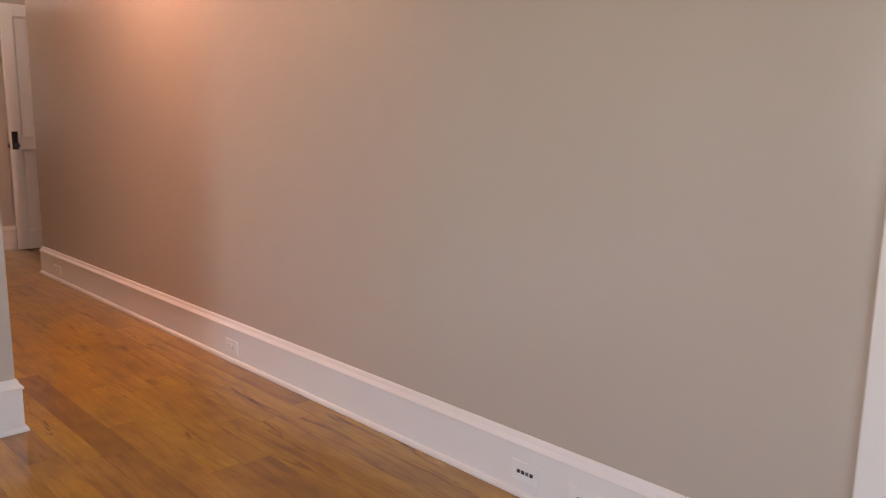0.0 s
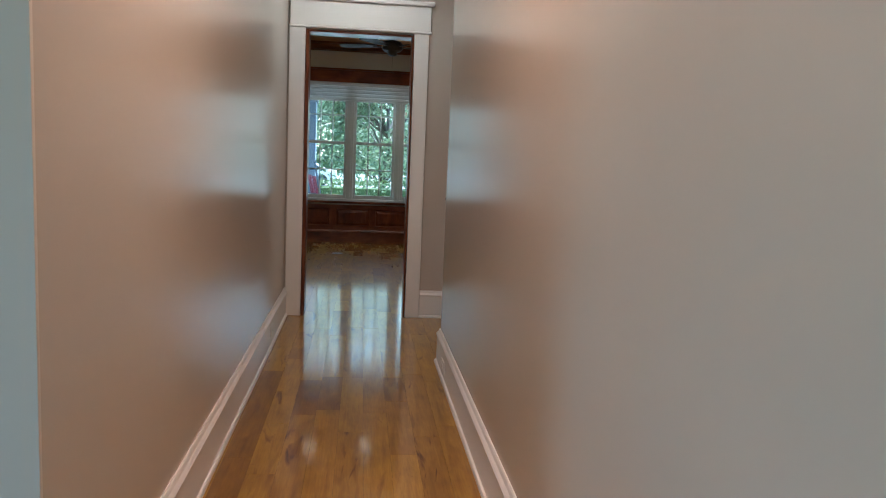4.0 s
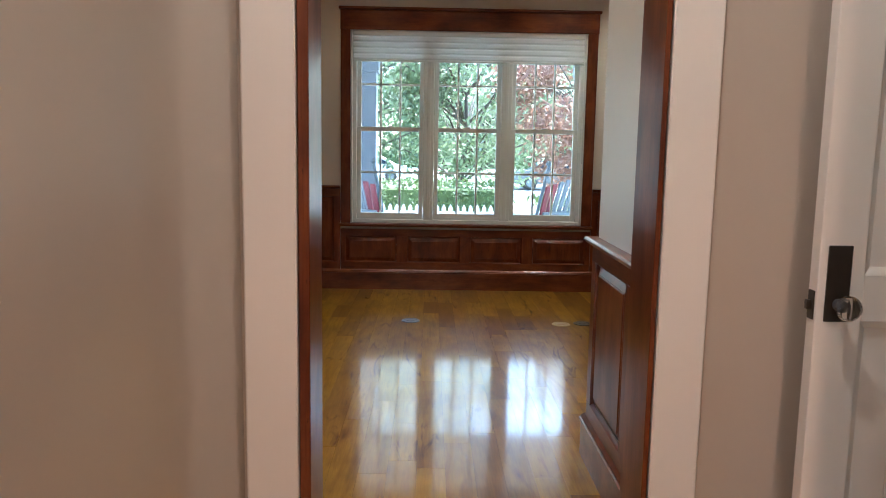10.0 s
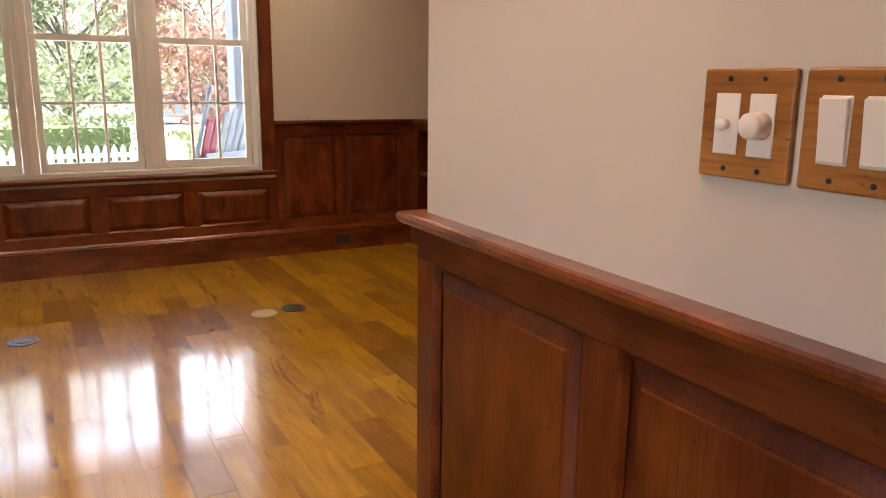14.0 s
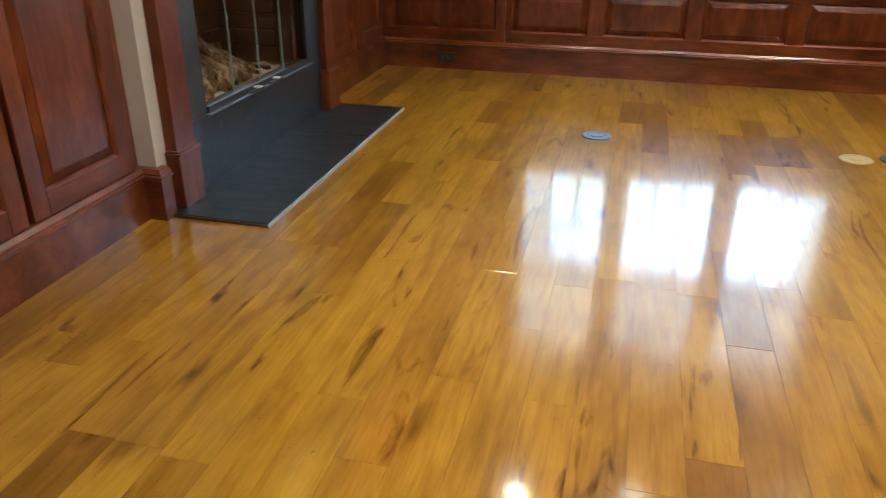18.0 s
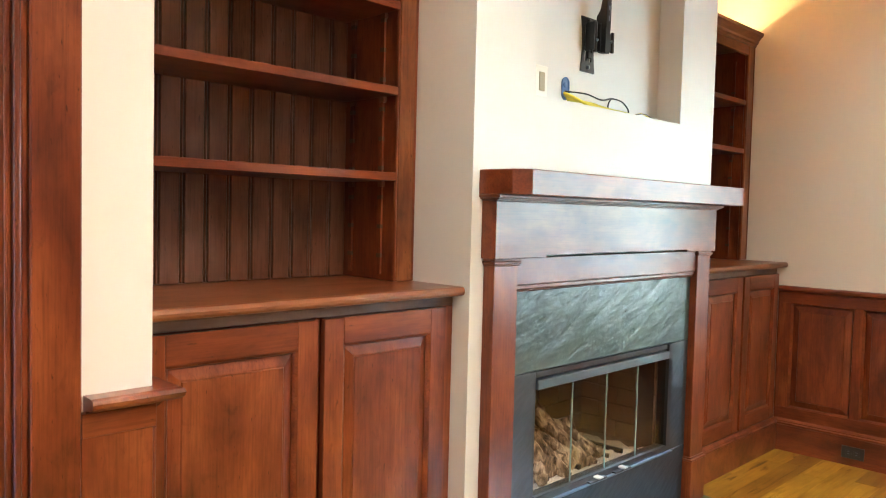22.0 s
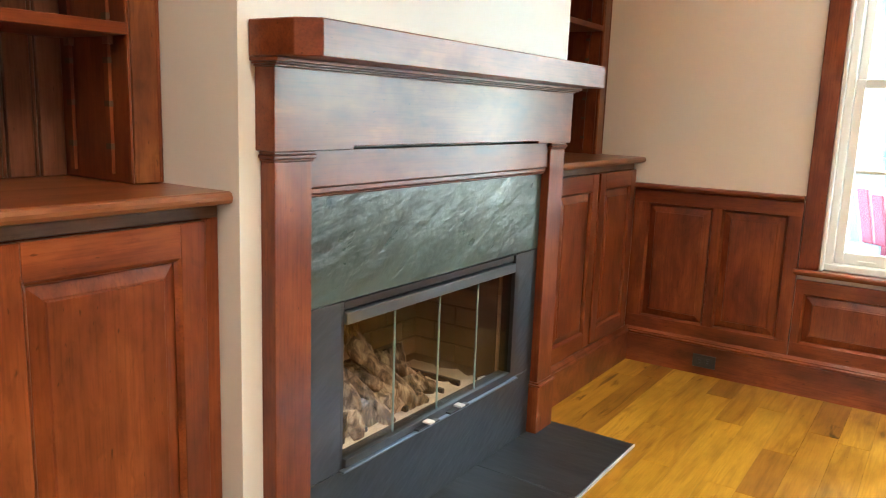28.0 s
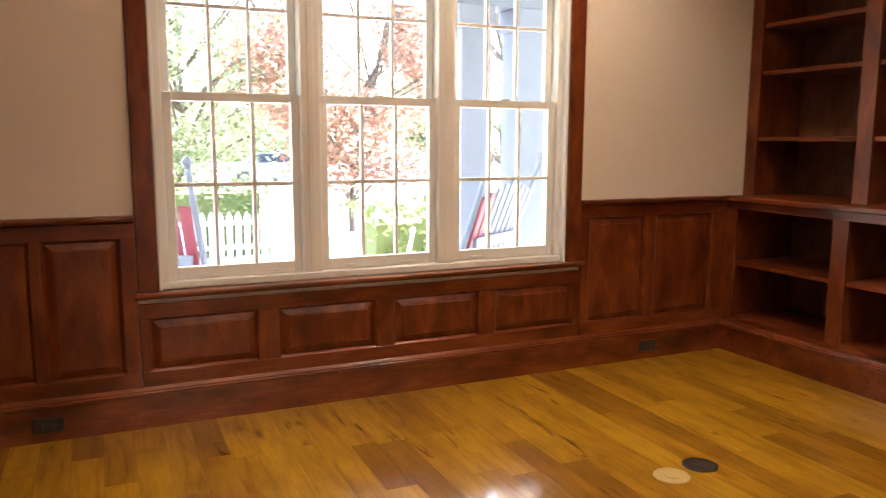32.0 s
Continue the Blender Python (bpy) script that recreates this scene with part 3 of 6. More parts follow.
# first room and hall
wall("wall_hall_east", HALL_R, HALL_R + T, -0.993, HALL_R_END, 0, HALL_CEIL, wall_paint, GREIGE)
wall("wall_hall_east_head", HALL_R, HALL_R + T, -2.0, -0.993, 2.14, HALL_CEIL, wall_paint, GREIGE)
wall("wall_hall_east_south", HALL_R, HALL_R + T, -4.4, -2.0, 0, HALL_CEIL, wall_paint, GREIGE)
wall("wall_hall_mouth", -4.8, HALL_L, NEAR_Y, NEAR_Y + 0.012, 0, HALL_CEIL, matt_paint, "greige painted plaster wall with a matt finish")
wall("wall_hall_mouth_core", -4.8, HALL_L - T, NEAR_Y + 0.012, NEAR_Y + T, 0, HALL_CEIL, wall_paint, GREIGE)
wall("wall_hall_west", HALL_L - T, HALL_L, NEAR_Y + 0.012, HALL_END, 0, HALL_CEIL, wall_paint, GREIGE)
wall("wall_end_west", HALL_L - T, DOOR_X0, HALL_END, LIB_S, 0, HALL_CEIL, wall_paint, GREIGE)
wall("wall_end_east", DOOR_X1, 2.75, HALL_END, LIB_S, 0, HALL_CEIL, wall_paint, GREIGE)
wall("wall_end_head", DOOR_X0, DOOR_X1, HALL_END, LIB_S, DOOR_H + 0.002, HALL_CEIL, wall_paint, GREIGE)
wall("wall_recess_east", 2.62, 2.75, HALL_R_END - T, HALL_END, 0, HALL_CEIL, wall_paint, GREIGE)
wall("wall_recess_south", HALL_R + T, 2.62, HALL_R_END - T, HALL_R_END, 0, HALL_CEIL, wall_paint, GREIGE)
# unseen walls of the first room, with gaps added for the fill lamps
for nm, y0, y1, z0, z1 in (("a", -4.4, -1.6, 0, HALL_CEIL), ("b", 0.4, NEAR_Y + T, 0, HALL_CEIL), ("low", -1.6, 0.4, 0, 0.7), ("high", -1.6, 0.4, 2.2, HALL_CEIL)):
    wall("wall_room_west_" + nm, -4.93, -4.8, y0, y1, z0, z1, wall_paint, GREIGE)
wall("wall_room_south_a", -4.93, -2.6, -4.53, -4.4, 0, HALL_CEIL, wall_paint, GREIGE)
wall("wall_room_south_b", -0.2, HALL_R + T, -4.53, -4.4, 0, HALL_CEIL, wall_paint, GREIGE)
wall("wall_room_south_low", -2.6, -0.2, -4.53, -4.4, 0, 0.7, wall_paint, GREIGE)
wall("wall_room_south_high", -2.6, -0.2, -4.53, -4.4, 2.2, HALL_CEIL, wall_paint, GREIGE)
wall("wall_side_room_back", 2.9, 3.0, -2.6, -0.5, 0, HALL_CEIL, wall_paint, GREIGE)
wall("wall_side_room_north", HALL_R + T, 2.9, -0.6, -0.5, 0, HALL_CEIL, wall_paint, GREIGE)
wall("wall_side_room_south", HALL_R + T, 2.9, -2.6, -2.5, 0, HALL_CEIL, wall_paint, GREIGE)
tagged(block("ceiling_hall", -4.93, 3.0, -4.53, HALL_END, HALL_CEIL, HALL_CEIL + 0.1, ceiling_white, bevel=0), "white painted plaster ceiling of the hall", "ceiling", kind="structure")

# library
wall("wall_stub", STUB_X, STUB_X + 0.16, LIB_S, STUB_Y, 0, CEIL_Z, library_paint, CREAM)
wall("wall_library_south", STUB_X + 0.16, 4.15, STUB_Y - 0.13, STUB_Y, 0, CEIL_Z, library_paint, CREAM)
wall("wall_library_east", 4.02, 4.15, STUB_Y, WIN_Y, 0, CEIL_Z, library_paint, CREAM)
wall("wall_west_strip", WEST_X - 0.14, WEST_X, 7.302 + 0.002, ALC0, 0, CEIL_Z, library_paint, CREAM)
wall("wall_west_south", WEST_X - 0.14, WEST_X, LIB_S, 6.46, 0, CEIL_Z, library_paint, CREAM)
wall("wall_west_head", WEST_X - 0.14, WEST_X, 6.46, 7.304, 2.14, CEIL_Z, library_paint, CREAM)
wall("wall_alcove_south", BACK_X - 0.15, WEST_X - 0.14, ALC0 - 0.13, ALC0, 0, CEIL_Z, library_paint, CREAM)
wall("wall_alcove_back", BACK_X - 0.15, BACK_X - 0.02, ALC0, WIN_Y, 0, CEIL_Z, library_paint, CREAM)
# unseen wall, its gap added for the bluish fill lamp
for nm, y0, y1, z0, z1 in (("low", 6.2, 7.6, 0, 0.6), ("high", 6.2, 7.6, 2.1, CEIL_Z), ("a", 6.2, 6.5, 0.6, 2.1), ("b", 7.3, 7.6, 0.6, 2.1)):
    wall("wall_side_west_" + nm, -2.0, -1.9, y0, y1, z0, z1, blue_white_paint, "pale cool painted wall of the next room")
wall("wall_side_north", -1.9, BACK_X - 0.15, 7.44, 7.56, 0, CEIL_Z, blue_white_paint, "pale cool painted wall of the next room")
wall("wall_side_north_b", BACK_X - 0.15, WEST_X - 0.142, 7.395, 7.428, 0, CEIL_Z, blue_white_paint, "pale cool painted wall of the next room")
wall("wall_side_south", -1.9, HALL_L - T, 6.24, 6.398, 0, CEIL_Z, blue_white_paint, "pale cool painted wall of the next room")
tagged(moulding("baseboard_side_room", BASE_PROF, [(-1.9, 7.395), (WEST_X - 0.142, 7.395)], white_trim), "white painted tall baseboard", "baseboard", kind="structure")
tagged(block("ceiling_library", -2.0, 4.15, LIB_S, WIN_Y + 0.2, CEIL_Z, CEIL_Z + 0.1, amber_plaster, bevel=0), "amber faux-finished plaster ceiling", "ceiling", kind="structure")
# window wall with its opening
WO0, WO1, WOZ0, WOZ1 = WX0 - 0.012, WX1 + 0.012, WZ0 - 0.016, WZ1 + 0.014
WB = WIN_Y + 0.16
wall("wall_north_west", BACK_X - 0.15, WO0, WIN_Y, WB, 0, CEIL_Z, library_paint, CREAM)
wall("wall_north_east", WO1, 4.15, WIN_Y, WB, 0, CEIL_Z, library_paint, CREAM)
wall("wall_north_sill", WO0, WO1, WIN_Y, WB, 0, WOZ0, library_paint, CREAM)
wall("wall_north_head", WO0, WO1, WIN_Y, WB, WOZ1, CEIL_Z, library_paint, CREAM)

# chimney breast with firebox opening and a recess above the mantel
FB0, FB1, FBZ0, FBZ1 = 8.925, 9.866, 0.264, 0.724
NI0, NI1, NIZ0, NIZ1, NI_X = 8.905, 9.885, 1.652, 2.248, -0.530
BREAST = "off-white painted chimney breast with a recess"
wall("wall_breast_south", BACK_X, CH_X, CH0, NI0, 0, CEIL_Z, chimney_paint, BREAST)
wall("wall_breast_north", BACK_X, CH_X, NI1 + 0.02, CH1, 0, CEIL_Z, chimney_paint, BREAST)
wall("wall_breast_mid", BACK_X, CH_X, NI0, NI1 + 0.02, FBZ1 + 0.03, NIZ0, chimney_paint, BREAST)
wall("wall_breast_top", BACK_X, CH_X, NI0, NI1 + 0.02, NIZ1, CEIL_Z, chimney_paint, BREAST)
wall("wall_breast_recess", BACK_X, NI_X, NI0, NI1 + 0.02, NIZ0, NIZ1, chimney_paint, BREAST)
wall("wall_breast_recess_side", NI_X, CH_X, NI1, NI1 + 0.02, NIZ0, NIZ1, chimney_paint, BREAST)

# white baseboards of the hall
for nm, pts in (("east", [(HALL_R, -0.872), (HALL_R, HALL_R_END), (HALL_R + T, HALL_R_END)][::-1]),
                ("mouth", [(HALL_L, HALL_END), (HALL_L, NEAR_Y), (-4.8, NEAR_Y)][::-1]),
                ("end_east", [(2.6, HALL_END), (1.698, HALL_END)][::-1]),
                ("end_west", [(0.671, HALL_END), (HALL_L + 0.019, HALL_END)][::-1])):
    b = moulding("baseboard_" + nm, BASE_PROF, pts, white_trim)
    tagged(b, "white painted tall baseboard with moulded top", "baseboard", kind="structure")
    s = moulding("shoe_" + nm, SHOE, pts, white_trim, b)

# ---- doorway between hall and library ----
door_1 = thing("door_1", pose(0, 0, 0), "cased doorway, white on the hall side with a dark cherry jamb", "doorway", kind="structure")
block("casing_west", 0.672, DOOR_X0, HALL_END - 0.020, HALL_END - 0.0005, 0, 2.150, white_trim, door_1, bevel=0.003)
block("casing_east", DOOR_X1, 1.696, HALL_END - 0.020, HALL_END - 0.0005, 0, 2.150, white_trim, door_1, bevel=0.003)
block("fillet", 0.668, 1.714, HALL_END - 0.030, HALL_END - 0.0005, 2.150, 2.166, white_trim, door_1, bevel=0.004)
block("head_casing", 0.676, 1.706, HALL_END - 0.022, HALL_END - 0.0005, 2.166, 2.348, white_trim, door_1, bevel=0.003)
block("head_cap", 0.652, 1.730, HALL_END - 0.048, HALL_END - 0.0005, 2.348, 2.380, white_trim, door_1, bevel=0.006)
JT = 0.024
block("jamb_west", DOOR_X0 + 0.004, DOOR_X0 + 0.004 + JT, HALL_END - 0.018, LIB_S + 0.012, 0, DOOR_H - 0.002, cherry_v, door_1, "dark cherry jamb")
block("jamb_east", DOOR_X1 - 0.016, DOOR_X1 - 0.004, HALL_END - 0.018, LIB_S + 0.012, 0, DOOR_H - 0.002, cherry_v, door_1, "dark cherry jamb")
block("jamb_head", DOOR_X0 + 0.02, DOOR_X1 - 0.02, HALL_END - 0.018, LIB_S + 0.012, DOOR_H - 0.018, DOOR_H - 0.003, cherry_h, door_1, "dark cherry jamb")
block("library_casing_west", DOOR_X0 - 0.10, DOOR_X0 + 0.024, LIB_S + 0.001, LIB_S + 0.022, 0, 2.15, cherry_v, door_1, "dark cherry casing", bevel=0.003)
block("library_casing_east", DOOR_X1 - 0.012, STUB_X - 0.03, LIB_S + 0.001, LIB_S + 0.022, 0, 2.15, cherry_v, door_1, "dark cherry casing", bevel=0.003)
block("library_head_casing", DOOR_X0 - 0.11, STUB_X - 0.025, LIB_S + 0.001, LIB_S + 0.024, 2.15, 2.33, cherry_h, door_1, "dark cherry head casing", bevel=0.003)

# ---- narrow white door standing open in the hall recess ----
leaf = thing("hall_door", pose(1.868, 6.085, 0.012, 0, 0, 0), "white painted two-panel door standing open, crystal knob on a dark plate", "door")
LW, LH = 0.555, 2.135
for nm, x0, x1, z0, z1 in (("stile", 0, 0.095, 0, LH), ("stile", LW - 0.095, LW, 0, LH), ("bottom_rail", 0.095, LW - 0.095, 0, 0.165), ("lock_rail", 0.095, LW - 0.095, 0.893, 0.990), ("top_rail", 0.095, LW - 0.095, LH - 0.10, LH)):
    block(nm, x0, x1, 0, 0.035, z0, z1, white_trim, leaf, bevel=0.0015)
for z0, z1 in ((0.165, 0.893), (0.990, LH - 0.10)):
    pw = (LW - 0.188) / 4
    for k in range(4):
        block("panel_board", 0.094 + k * pw + 0.0004, 0.094 + (k + 1) * pw - 0.0004, 0.013, 0.024, z0 - 0.001, z1 + 0.001, white_trim, leaf, bevel=0.0012)
    bm = bmesh.new()
    a = [(0.095, 0.0, z0), (LW - 0.095, 0.0, z0), (LW - 0.095, 0.0, z1), (0.095, 0.0, z1)]
    w = 0.016
    b = [(0.095 + w, 0.013, z0 + w), (LW - 0.095 - w, 0.013, z0 + w), (LW - 0.095 - w, 0.013, z1 - w), (0.095 + w, 0.013, z1 - w)]
    va, vb = [bm.verts.new(p) for p in a], [bm.verts.new(p) for p in b]
    for i in range(4):
        bm.faces.new((va[i], va[(i + 1) % 4], vb[(i + 1) % 4], vb[i]))
    part("panel_moulding", bm, white_trim, leaf)
plate = block("backplate", 0.016, 0.066, -0.004, 0, 0.893, 1.050, bronze, leaf, "dark bronze backplate", bevel=0.0015)
bm = lathe(bmesh.new(), [(0.006, 0), (0.012, -0.004), (0.012, -0.008), (0.008, -0.012), (0.008, -0.030)], (0.041, -0.004, 0.930), "y", 20)
part("knob_neck", bm, grey_steel, plate, "polished metal neck", True)
bm = bmesh.new()
bmesh.ops.create_uvsphere(bm, u_segments=12, v_segments=8, radius=0.026)
for v in bm.verts:
    v.co.y *= 0.8
    v.co += Vector((0.041, -0.048, 0.930))
part("knob", bm, crystal, plate, "clear faceted crystal knob")
bm = cuboid(bmesh.new(), -0.003, 0, 0.006, 0.029, 0.895, 0.955, 0.0005)
part("latch_plate", bm, bronze, leaf, "dark latch plate")
bm = cuboid(bmesh.new(), -0.013, -0.002, 0.011, 0.024, 0.915, 0.935, 0.002)
part("latch_bolt", bm, bronze, leaf, "dark latch bolt")

# casing of the side doorway at the start
door_2 = thing("door_2", pose(0, 0, 0), "white painted cased side doorway", "doorway", kind="structure")
block("casing_north", HALL_R - 0.020, HALL_R - 0.0005, -0.988, -0.873, 0, 2.15, white_trim, door_2, bevel=0.003)
block("casing_south", HALL_R - 0.020, HALL_R - 0.0005, -2.12, -2.005, 0, 2.15, white_trim, door_2, bevel=0.003)
block("casing_head", HALL_R - 0.022, HALL_R - 0.0005, -2.13, -0.863, 2.15, 2.33, white_trim, door_2, bevel=0.003)
block("jamb_north", HALL_R - 0.018, HALL_R + T, -1.008, -0.994, 0, 2.138, white_trim, door_2)
block("jamb_south", HALL_R - 0.018, HALL_R + T, -1.999, -1.985, 0, 2.138, white_trim, door_2)


def outlet(m, wide, high, plate_mat, label, rows=2, holes=black_plastic, flat=False):
    o = thing("electrical_outlet", m, label, "outlet", "outlets")
    block("cover_plate", -wide / 2, wide / 2, 0, 0.006, -high / 2, high / 2, plate_mat, o, bevel=0.0015)
    for k in range(2):
        cx = (k - 0.5) * 0.038 if wide > high else 0
        cz = 0 if wide > high else (k - 0.5) * 0.038
        f = block("receptacle", cx - 0.015, cx + 0.015, 0.006, 0.0085, cz - 0.015, cz + 0.015, plate_mat, o, bevel=0.001)
        for dx in (-0.006, 0.006):
            if wide > high:
                block("slot", cx - 0.005, cx + 0.005, 0.0085, 0.009, cz + dx - 0.001, cz + dx + 0.001, holes, f, bevel=0)
            else:
                block("slot", cx + dx - 0.001, cx + dx + 0.001, 0.0085, 0.009, cz - 0.004, cz + 0.006, holes, f, bevel=0)
    return o


for y, z in ((4.57, 0.080), (2.015, 0.082), (-0.135, 0.081)):
    outlet(pose(HALL_R - 0.018, y, z, 0, 0, WEST), 0.115, 0.068, white_plastic, "white duplex outlet lying sideways in the baseboard")
jack = thing("jack_plate", pose(HALL_R - 0.018, 0.100, 0.089, 0, 0, WEST), "white multimedia jack plate in the baseboard", "outlet")
block("cover_plate", -0.057, 0.057, 0, 0.006, -0.034, 0.034, white_plastic, jack, bevel=0.0015)
for k in range(4):
    block("jack", -0.034 + k * 0.018, -0.022 + k * 0.018, 0.006, 0.010, -0.006, 0.006, black_plastic if k != 1 else grey_steel, jack, bevel=0.001)
outlet(pose(HALL_L + 0.018, 5.27, 0.105, 0, 0, EAST), 0.115, 0.068, white_plastic, "white duplex outlet lying sideways in the baseboard")

# controls on the wall beside the hall mouth
dim = thing("dimmer_switch", pose(0.392, NEAR_Y, 1.120, 0, 0, SOUTH), "white rotary dimmer switch on a screwless plate", "switch")
block("cover_plate", -0.037, 0.037, 0, 0.007, -0.059, 0.059, white_plastic, dim, bevel=0.003, seg=2)
block("inset", -0.017, 0.017, 0.007, 0.0085, -0.034, 0.034, white_plastic, dim, bevel=0.001)
part("knob", lathe(bmesh.new(), [(0.012, 0.008), (0.0115, 0.022), (0.009, 0.024)], (0, 0, -0.004), "y"), white_plastic, dim, "", True)


def wood_switch(m, label, kinds, plate_mat=oak_plate):
    o = thing("wall_switch", m, label, "switch", "switch plates")
    block("cover_plate", -0.060, 0.060, 0, 0.008, -0.060, 0.060, plate_mat, o, bevel=0.003, seg=2)
    for k, kind in enumerate(kinds):
        cx = (k - 0.5) * 0.046
        block("insert", cx - 0.0165, cx + 0.0165, 0.008, 0.0095, -0.0335, 0.0335, white_plastic, o, bevel=0.001)
        if kind == "knob":
            part("knob", lathe(bmesh.new(), [(0.015, 0.010), (0.014, 0.028), (0.011, 0.030)], (cx, 0, 0), "y"), white_plastic, o, "white round dimmer knob", True)
        elif kind == "small":
            part("knob", lathe(bmesh.new(), [(0.006, 0.010), (0.006, 0.016), (0.0075, 0.018), (0.006, 0.021)], (cx, 0, 0), "y", 14), white_plastic, o, "small white knob", True)
        elif kind == "keypad":
            for row in range(4):
                cz = -0.023 + row * 0.0155
                block("button", cx - 0.011, cx + 0.008, 0.0095, 0.012, cz - 0.005, cz + 0.005, ivory_plastic, o, bevel=0.001)
        else:
            bm = cuboid(bmesh.new(), cx - 0.015, cx + 0.015, 0.0095, 0.014, -0.031, 0.031, 0.001)
            for v in bm.verts:
                if v.co.y > 0.011:
                    v.co.y += v.co.z * 0.08
            part("rocker", bm, white_plastic, o)
        for sz in (-0.049, 0.049):
            part("screw", lathe(bmesh.new(), [(0.003, 0.0075), (0.003, 0.0092), (0.002, 0.0098)], (cx, 0, sz), "y", 10), bronze, o)
    return o


wood_switch(pose(STUB_X, 6.783, 1.117, 0, 0, WEST), "oak two-gang plate with a round white dimmer knob", ("knob", "small"))
wood_switch(pose(STUB_X, 6.652, 1.117, 0, 0, WEST), "oak two-gang plate with two white rocker switches", ("rocker", "rocker"))
wood_switch(pose(0.282, NEAR_Y, 1.120, 0, 0, SOUTH), "bronze-coloured two-gang plate with two white keypads", ("keypad", "keypad"), bronze_plate)
th = thing("thermostat", pose(0.235, NEAR_Y, 1.268, 0, 0, SOUTH), "white wall thermostat with a dark screen", "thermostat")
block("housing", -0.055, 0.055, 0, 0.024, -0.065, 0.065, white_plastic, th, bevel=0.004, seg=2)
block("screen", -0.034, 0.034, 0.024, 0.0255, -0.010, 0.040, black_plastic, th, "dark screen", bevel=0.001)

# ---- wainscot runs ----


def wainscot(name, m, length, panels, z0=0.155, top=CAP_Z, label="", sticks=True, base=True):
    """Frame and raised panels against a wall: local x along, y out. panels: (x0, x1) of the panel openings."""
    w = thing(name, m, label or "dark cherry wainscot with raised panels", "wainscot")
    pz0, pz1 = 0.238, top - 0.092
    rail_t = block("top_rail", 0, length, 0.0005, 0.022, pz1, top - 0.030, cherry_h, w, bevel=0.001)
    block("bottom_rail", 0, length, 0.0005, 0.022, z0, pz0, cherry_h, w, bevel=0.001)
    xs = [0.0] + [v for p in panels for v in p] + [length]
    for a, b in zip(xs[::2], xs[1::2]):
        if b - a > 0.004:
            block("stile", a, b, 0.0005, 0.022, pz0, pz1, cherry_v, w, bevel=0.001)
    for a, b in panels:
        st = part("panel_moulding", sticking(bmesh.new(), a, b, pz0, pz1, 0.022), cherry_h, w)
        part("panel", raised_panel(bmesh.new(), a + 0.008, b - 0.008, pz0 + 0.008, pz1 - 0.008, 0.0165), cherry_v, w)
    return w


def lib_base(name, pts, label="dark cherry baseboard with a moulded cap"):
    """Baseboard and its cap along plan points, out to the right."""
    b = moulding(name, [(0, 0), (0.034, 0), (0.034, 0.139), (0.032, 0.142), (0, 0.142)], pts, cherry_run)
    tagged(b, label, "baseboard", kind="structure")
    moulding("base_cap", [(o, u + 0.142) for o, u in LIB_BASE_CAP], pts, cherry_run, b)
    return b


def cap_rail(name, pts, z):
    b = moulding(name, CAP_PROF, pts, cherry_run, z=z)
    return tagged(b, "dark cherry moulded cap rail on the wainscot", "trim", kind="structure")


cherry_run = wood("cherry_run", "x", CH_D, CH_M, CH_L, knots=False, coat=0.9)
# window wall, in three runs (local x goes west there)
wainscot("wainscot", pose(0.298, WIN_Y, 0, 0, 0, SOUTH), 0.298 + 0.475, [(0.057, 0.345), (0.389, 0.703)])
wainscot("wainscot", pose(EAST_X, WIN_Y, 0, 0, 0, SOUTH), EAST_X - 2.486, [(0.117, 0.527), (0.593, 0.967)])
W0, W1 = 0.302, 2.482
wainscot("wainscot", pose(W1, WIN_Y, 0, 0, 0, SOUTH), W1 - W0, [(0.044, 0.506), (0.598, 1.052), (1.140, 1.602), (1.694, 2.146)], top=0.560, label="low dark cherry wainscot under the window")
cap_rail("trim_cap_north_west", [(-0.475, WIN_Y), (0.298, WIN_Y)], CAP_Z)
cap_rail("trim_cap_north_east", [(2.486, WIN_Y), (EAST_X, WIN_Y)], CAP_Z)
# wall with the switches, and its free end
wainscot("wainscot", pose(STUB_X, LIB_S + 0.03, 0, 0, 0, WEST), STUB_Y - LIB_S - 0.03 - 0.0, [(0.07, 0.512), (0.588, 1.052)])
w = wainscot("wainscot", pose(STUB_X + 1.9, STUB_Y, 0, 0, 0, NORTH) @ pose(-1.9, 0, 0), 1.74, [(0.09, 0.48), (0.56, 0.95), (1.03, 1.42)])
cap_rail("trim_cap_stub", [(3.48, STUB_Y), (STUB_X, STUB_Y), (STUB_X, LIB_S + 0.024)][::-1][::-1], CAP_Z)
# short strip beside the cased opening
wp = thing("wainscot", pose(WEST_X, ALC0, 0, 0, 0, EAST), "narrow dark cherry wainscot strip", "wainscot")
block("stile", 0.006, 0.1395, 0.0005, 0.020, 0.155, CAP_Z - 0.075, cherry_v, wp, bevel=0.001)
block("edge_bead", 0.0, 0.006, 0.0005, 0.022, 0.155, CAP_Z - 0.075, cherry_v, wp, bevel=0.002)
block("top_rail", 0.0, 0.1395, 0.0005, 0.021, CAP_Z - 0.075, CAP_Z - 0.03, cherry_h, wp, bevel=0.001)
cap_rail("trim_cap_west", [(WEST_X, 7.430), (WEST_X, ALC0), (WEST_X - 0.18, ALC0)], CAP_Z)
# baseboards
lib_base("baseboard_north", [(CAB_X, WIN_Y), (EAST_X, WIN_Y)])
lib_base("baseboard_stub", [(EAST_X, STUB_Y), (STUB_X, STUB_Y), (STUB_X, LIB_S + 0.024)])
lib_base("baseboard_west_strip", [(WEST_X, 7.430), (WEST_X, ALC0), (CAB_X, ALC0)])

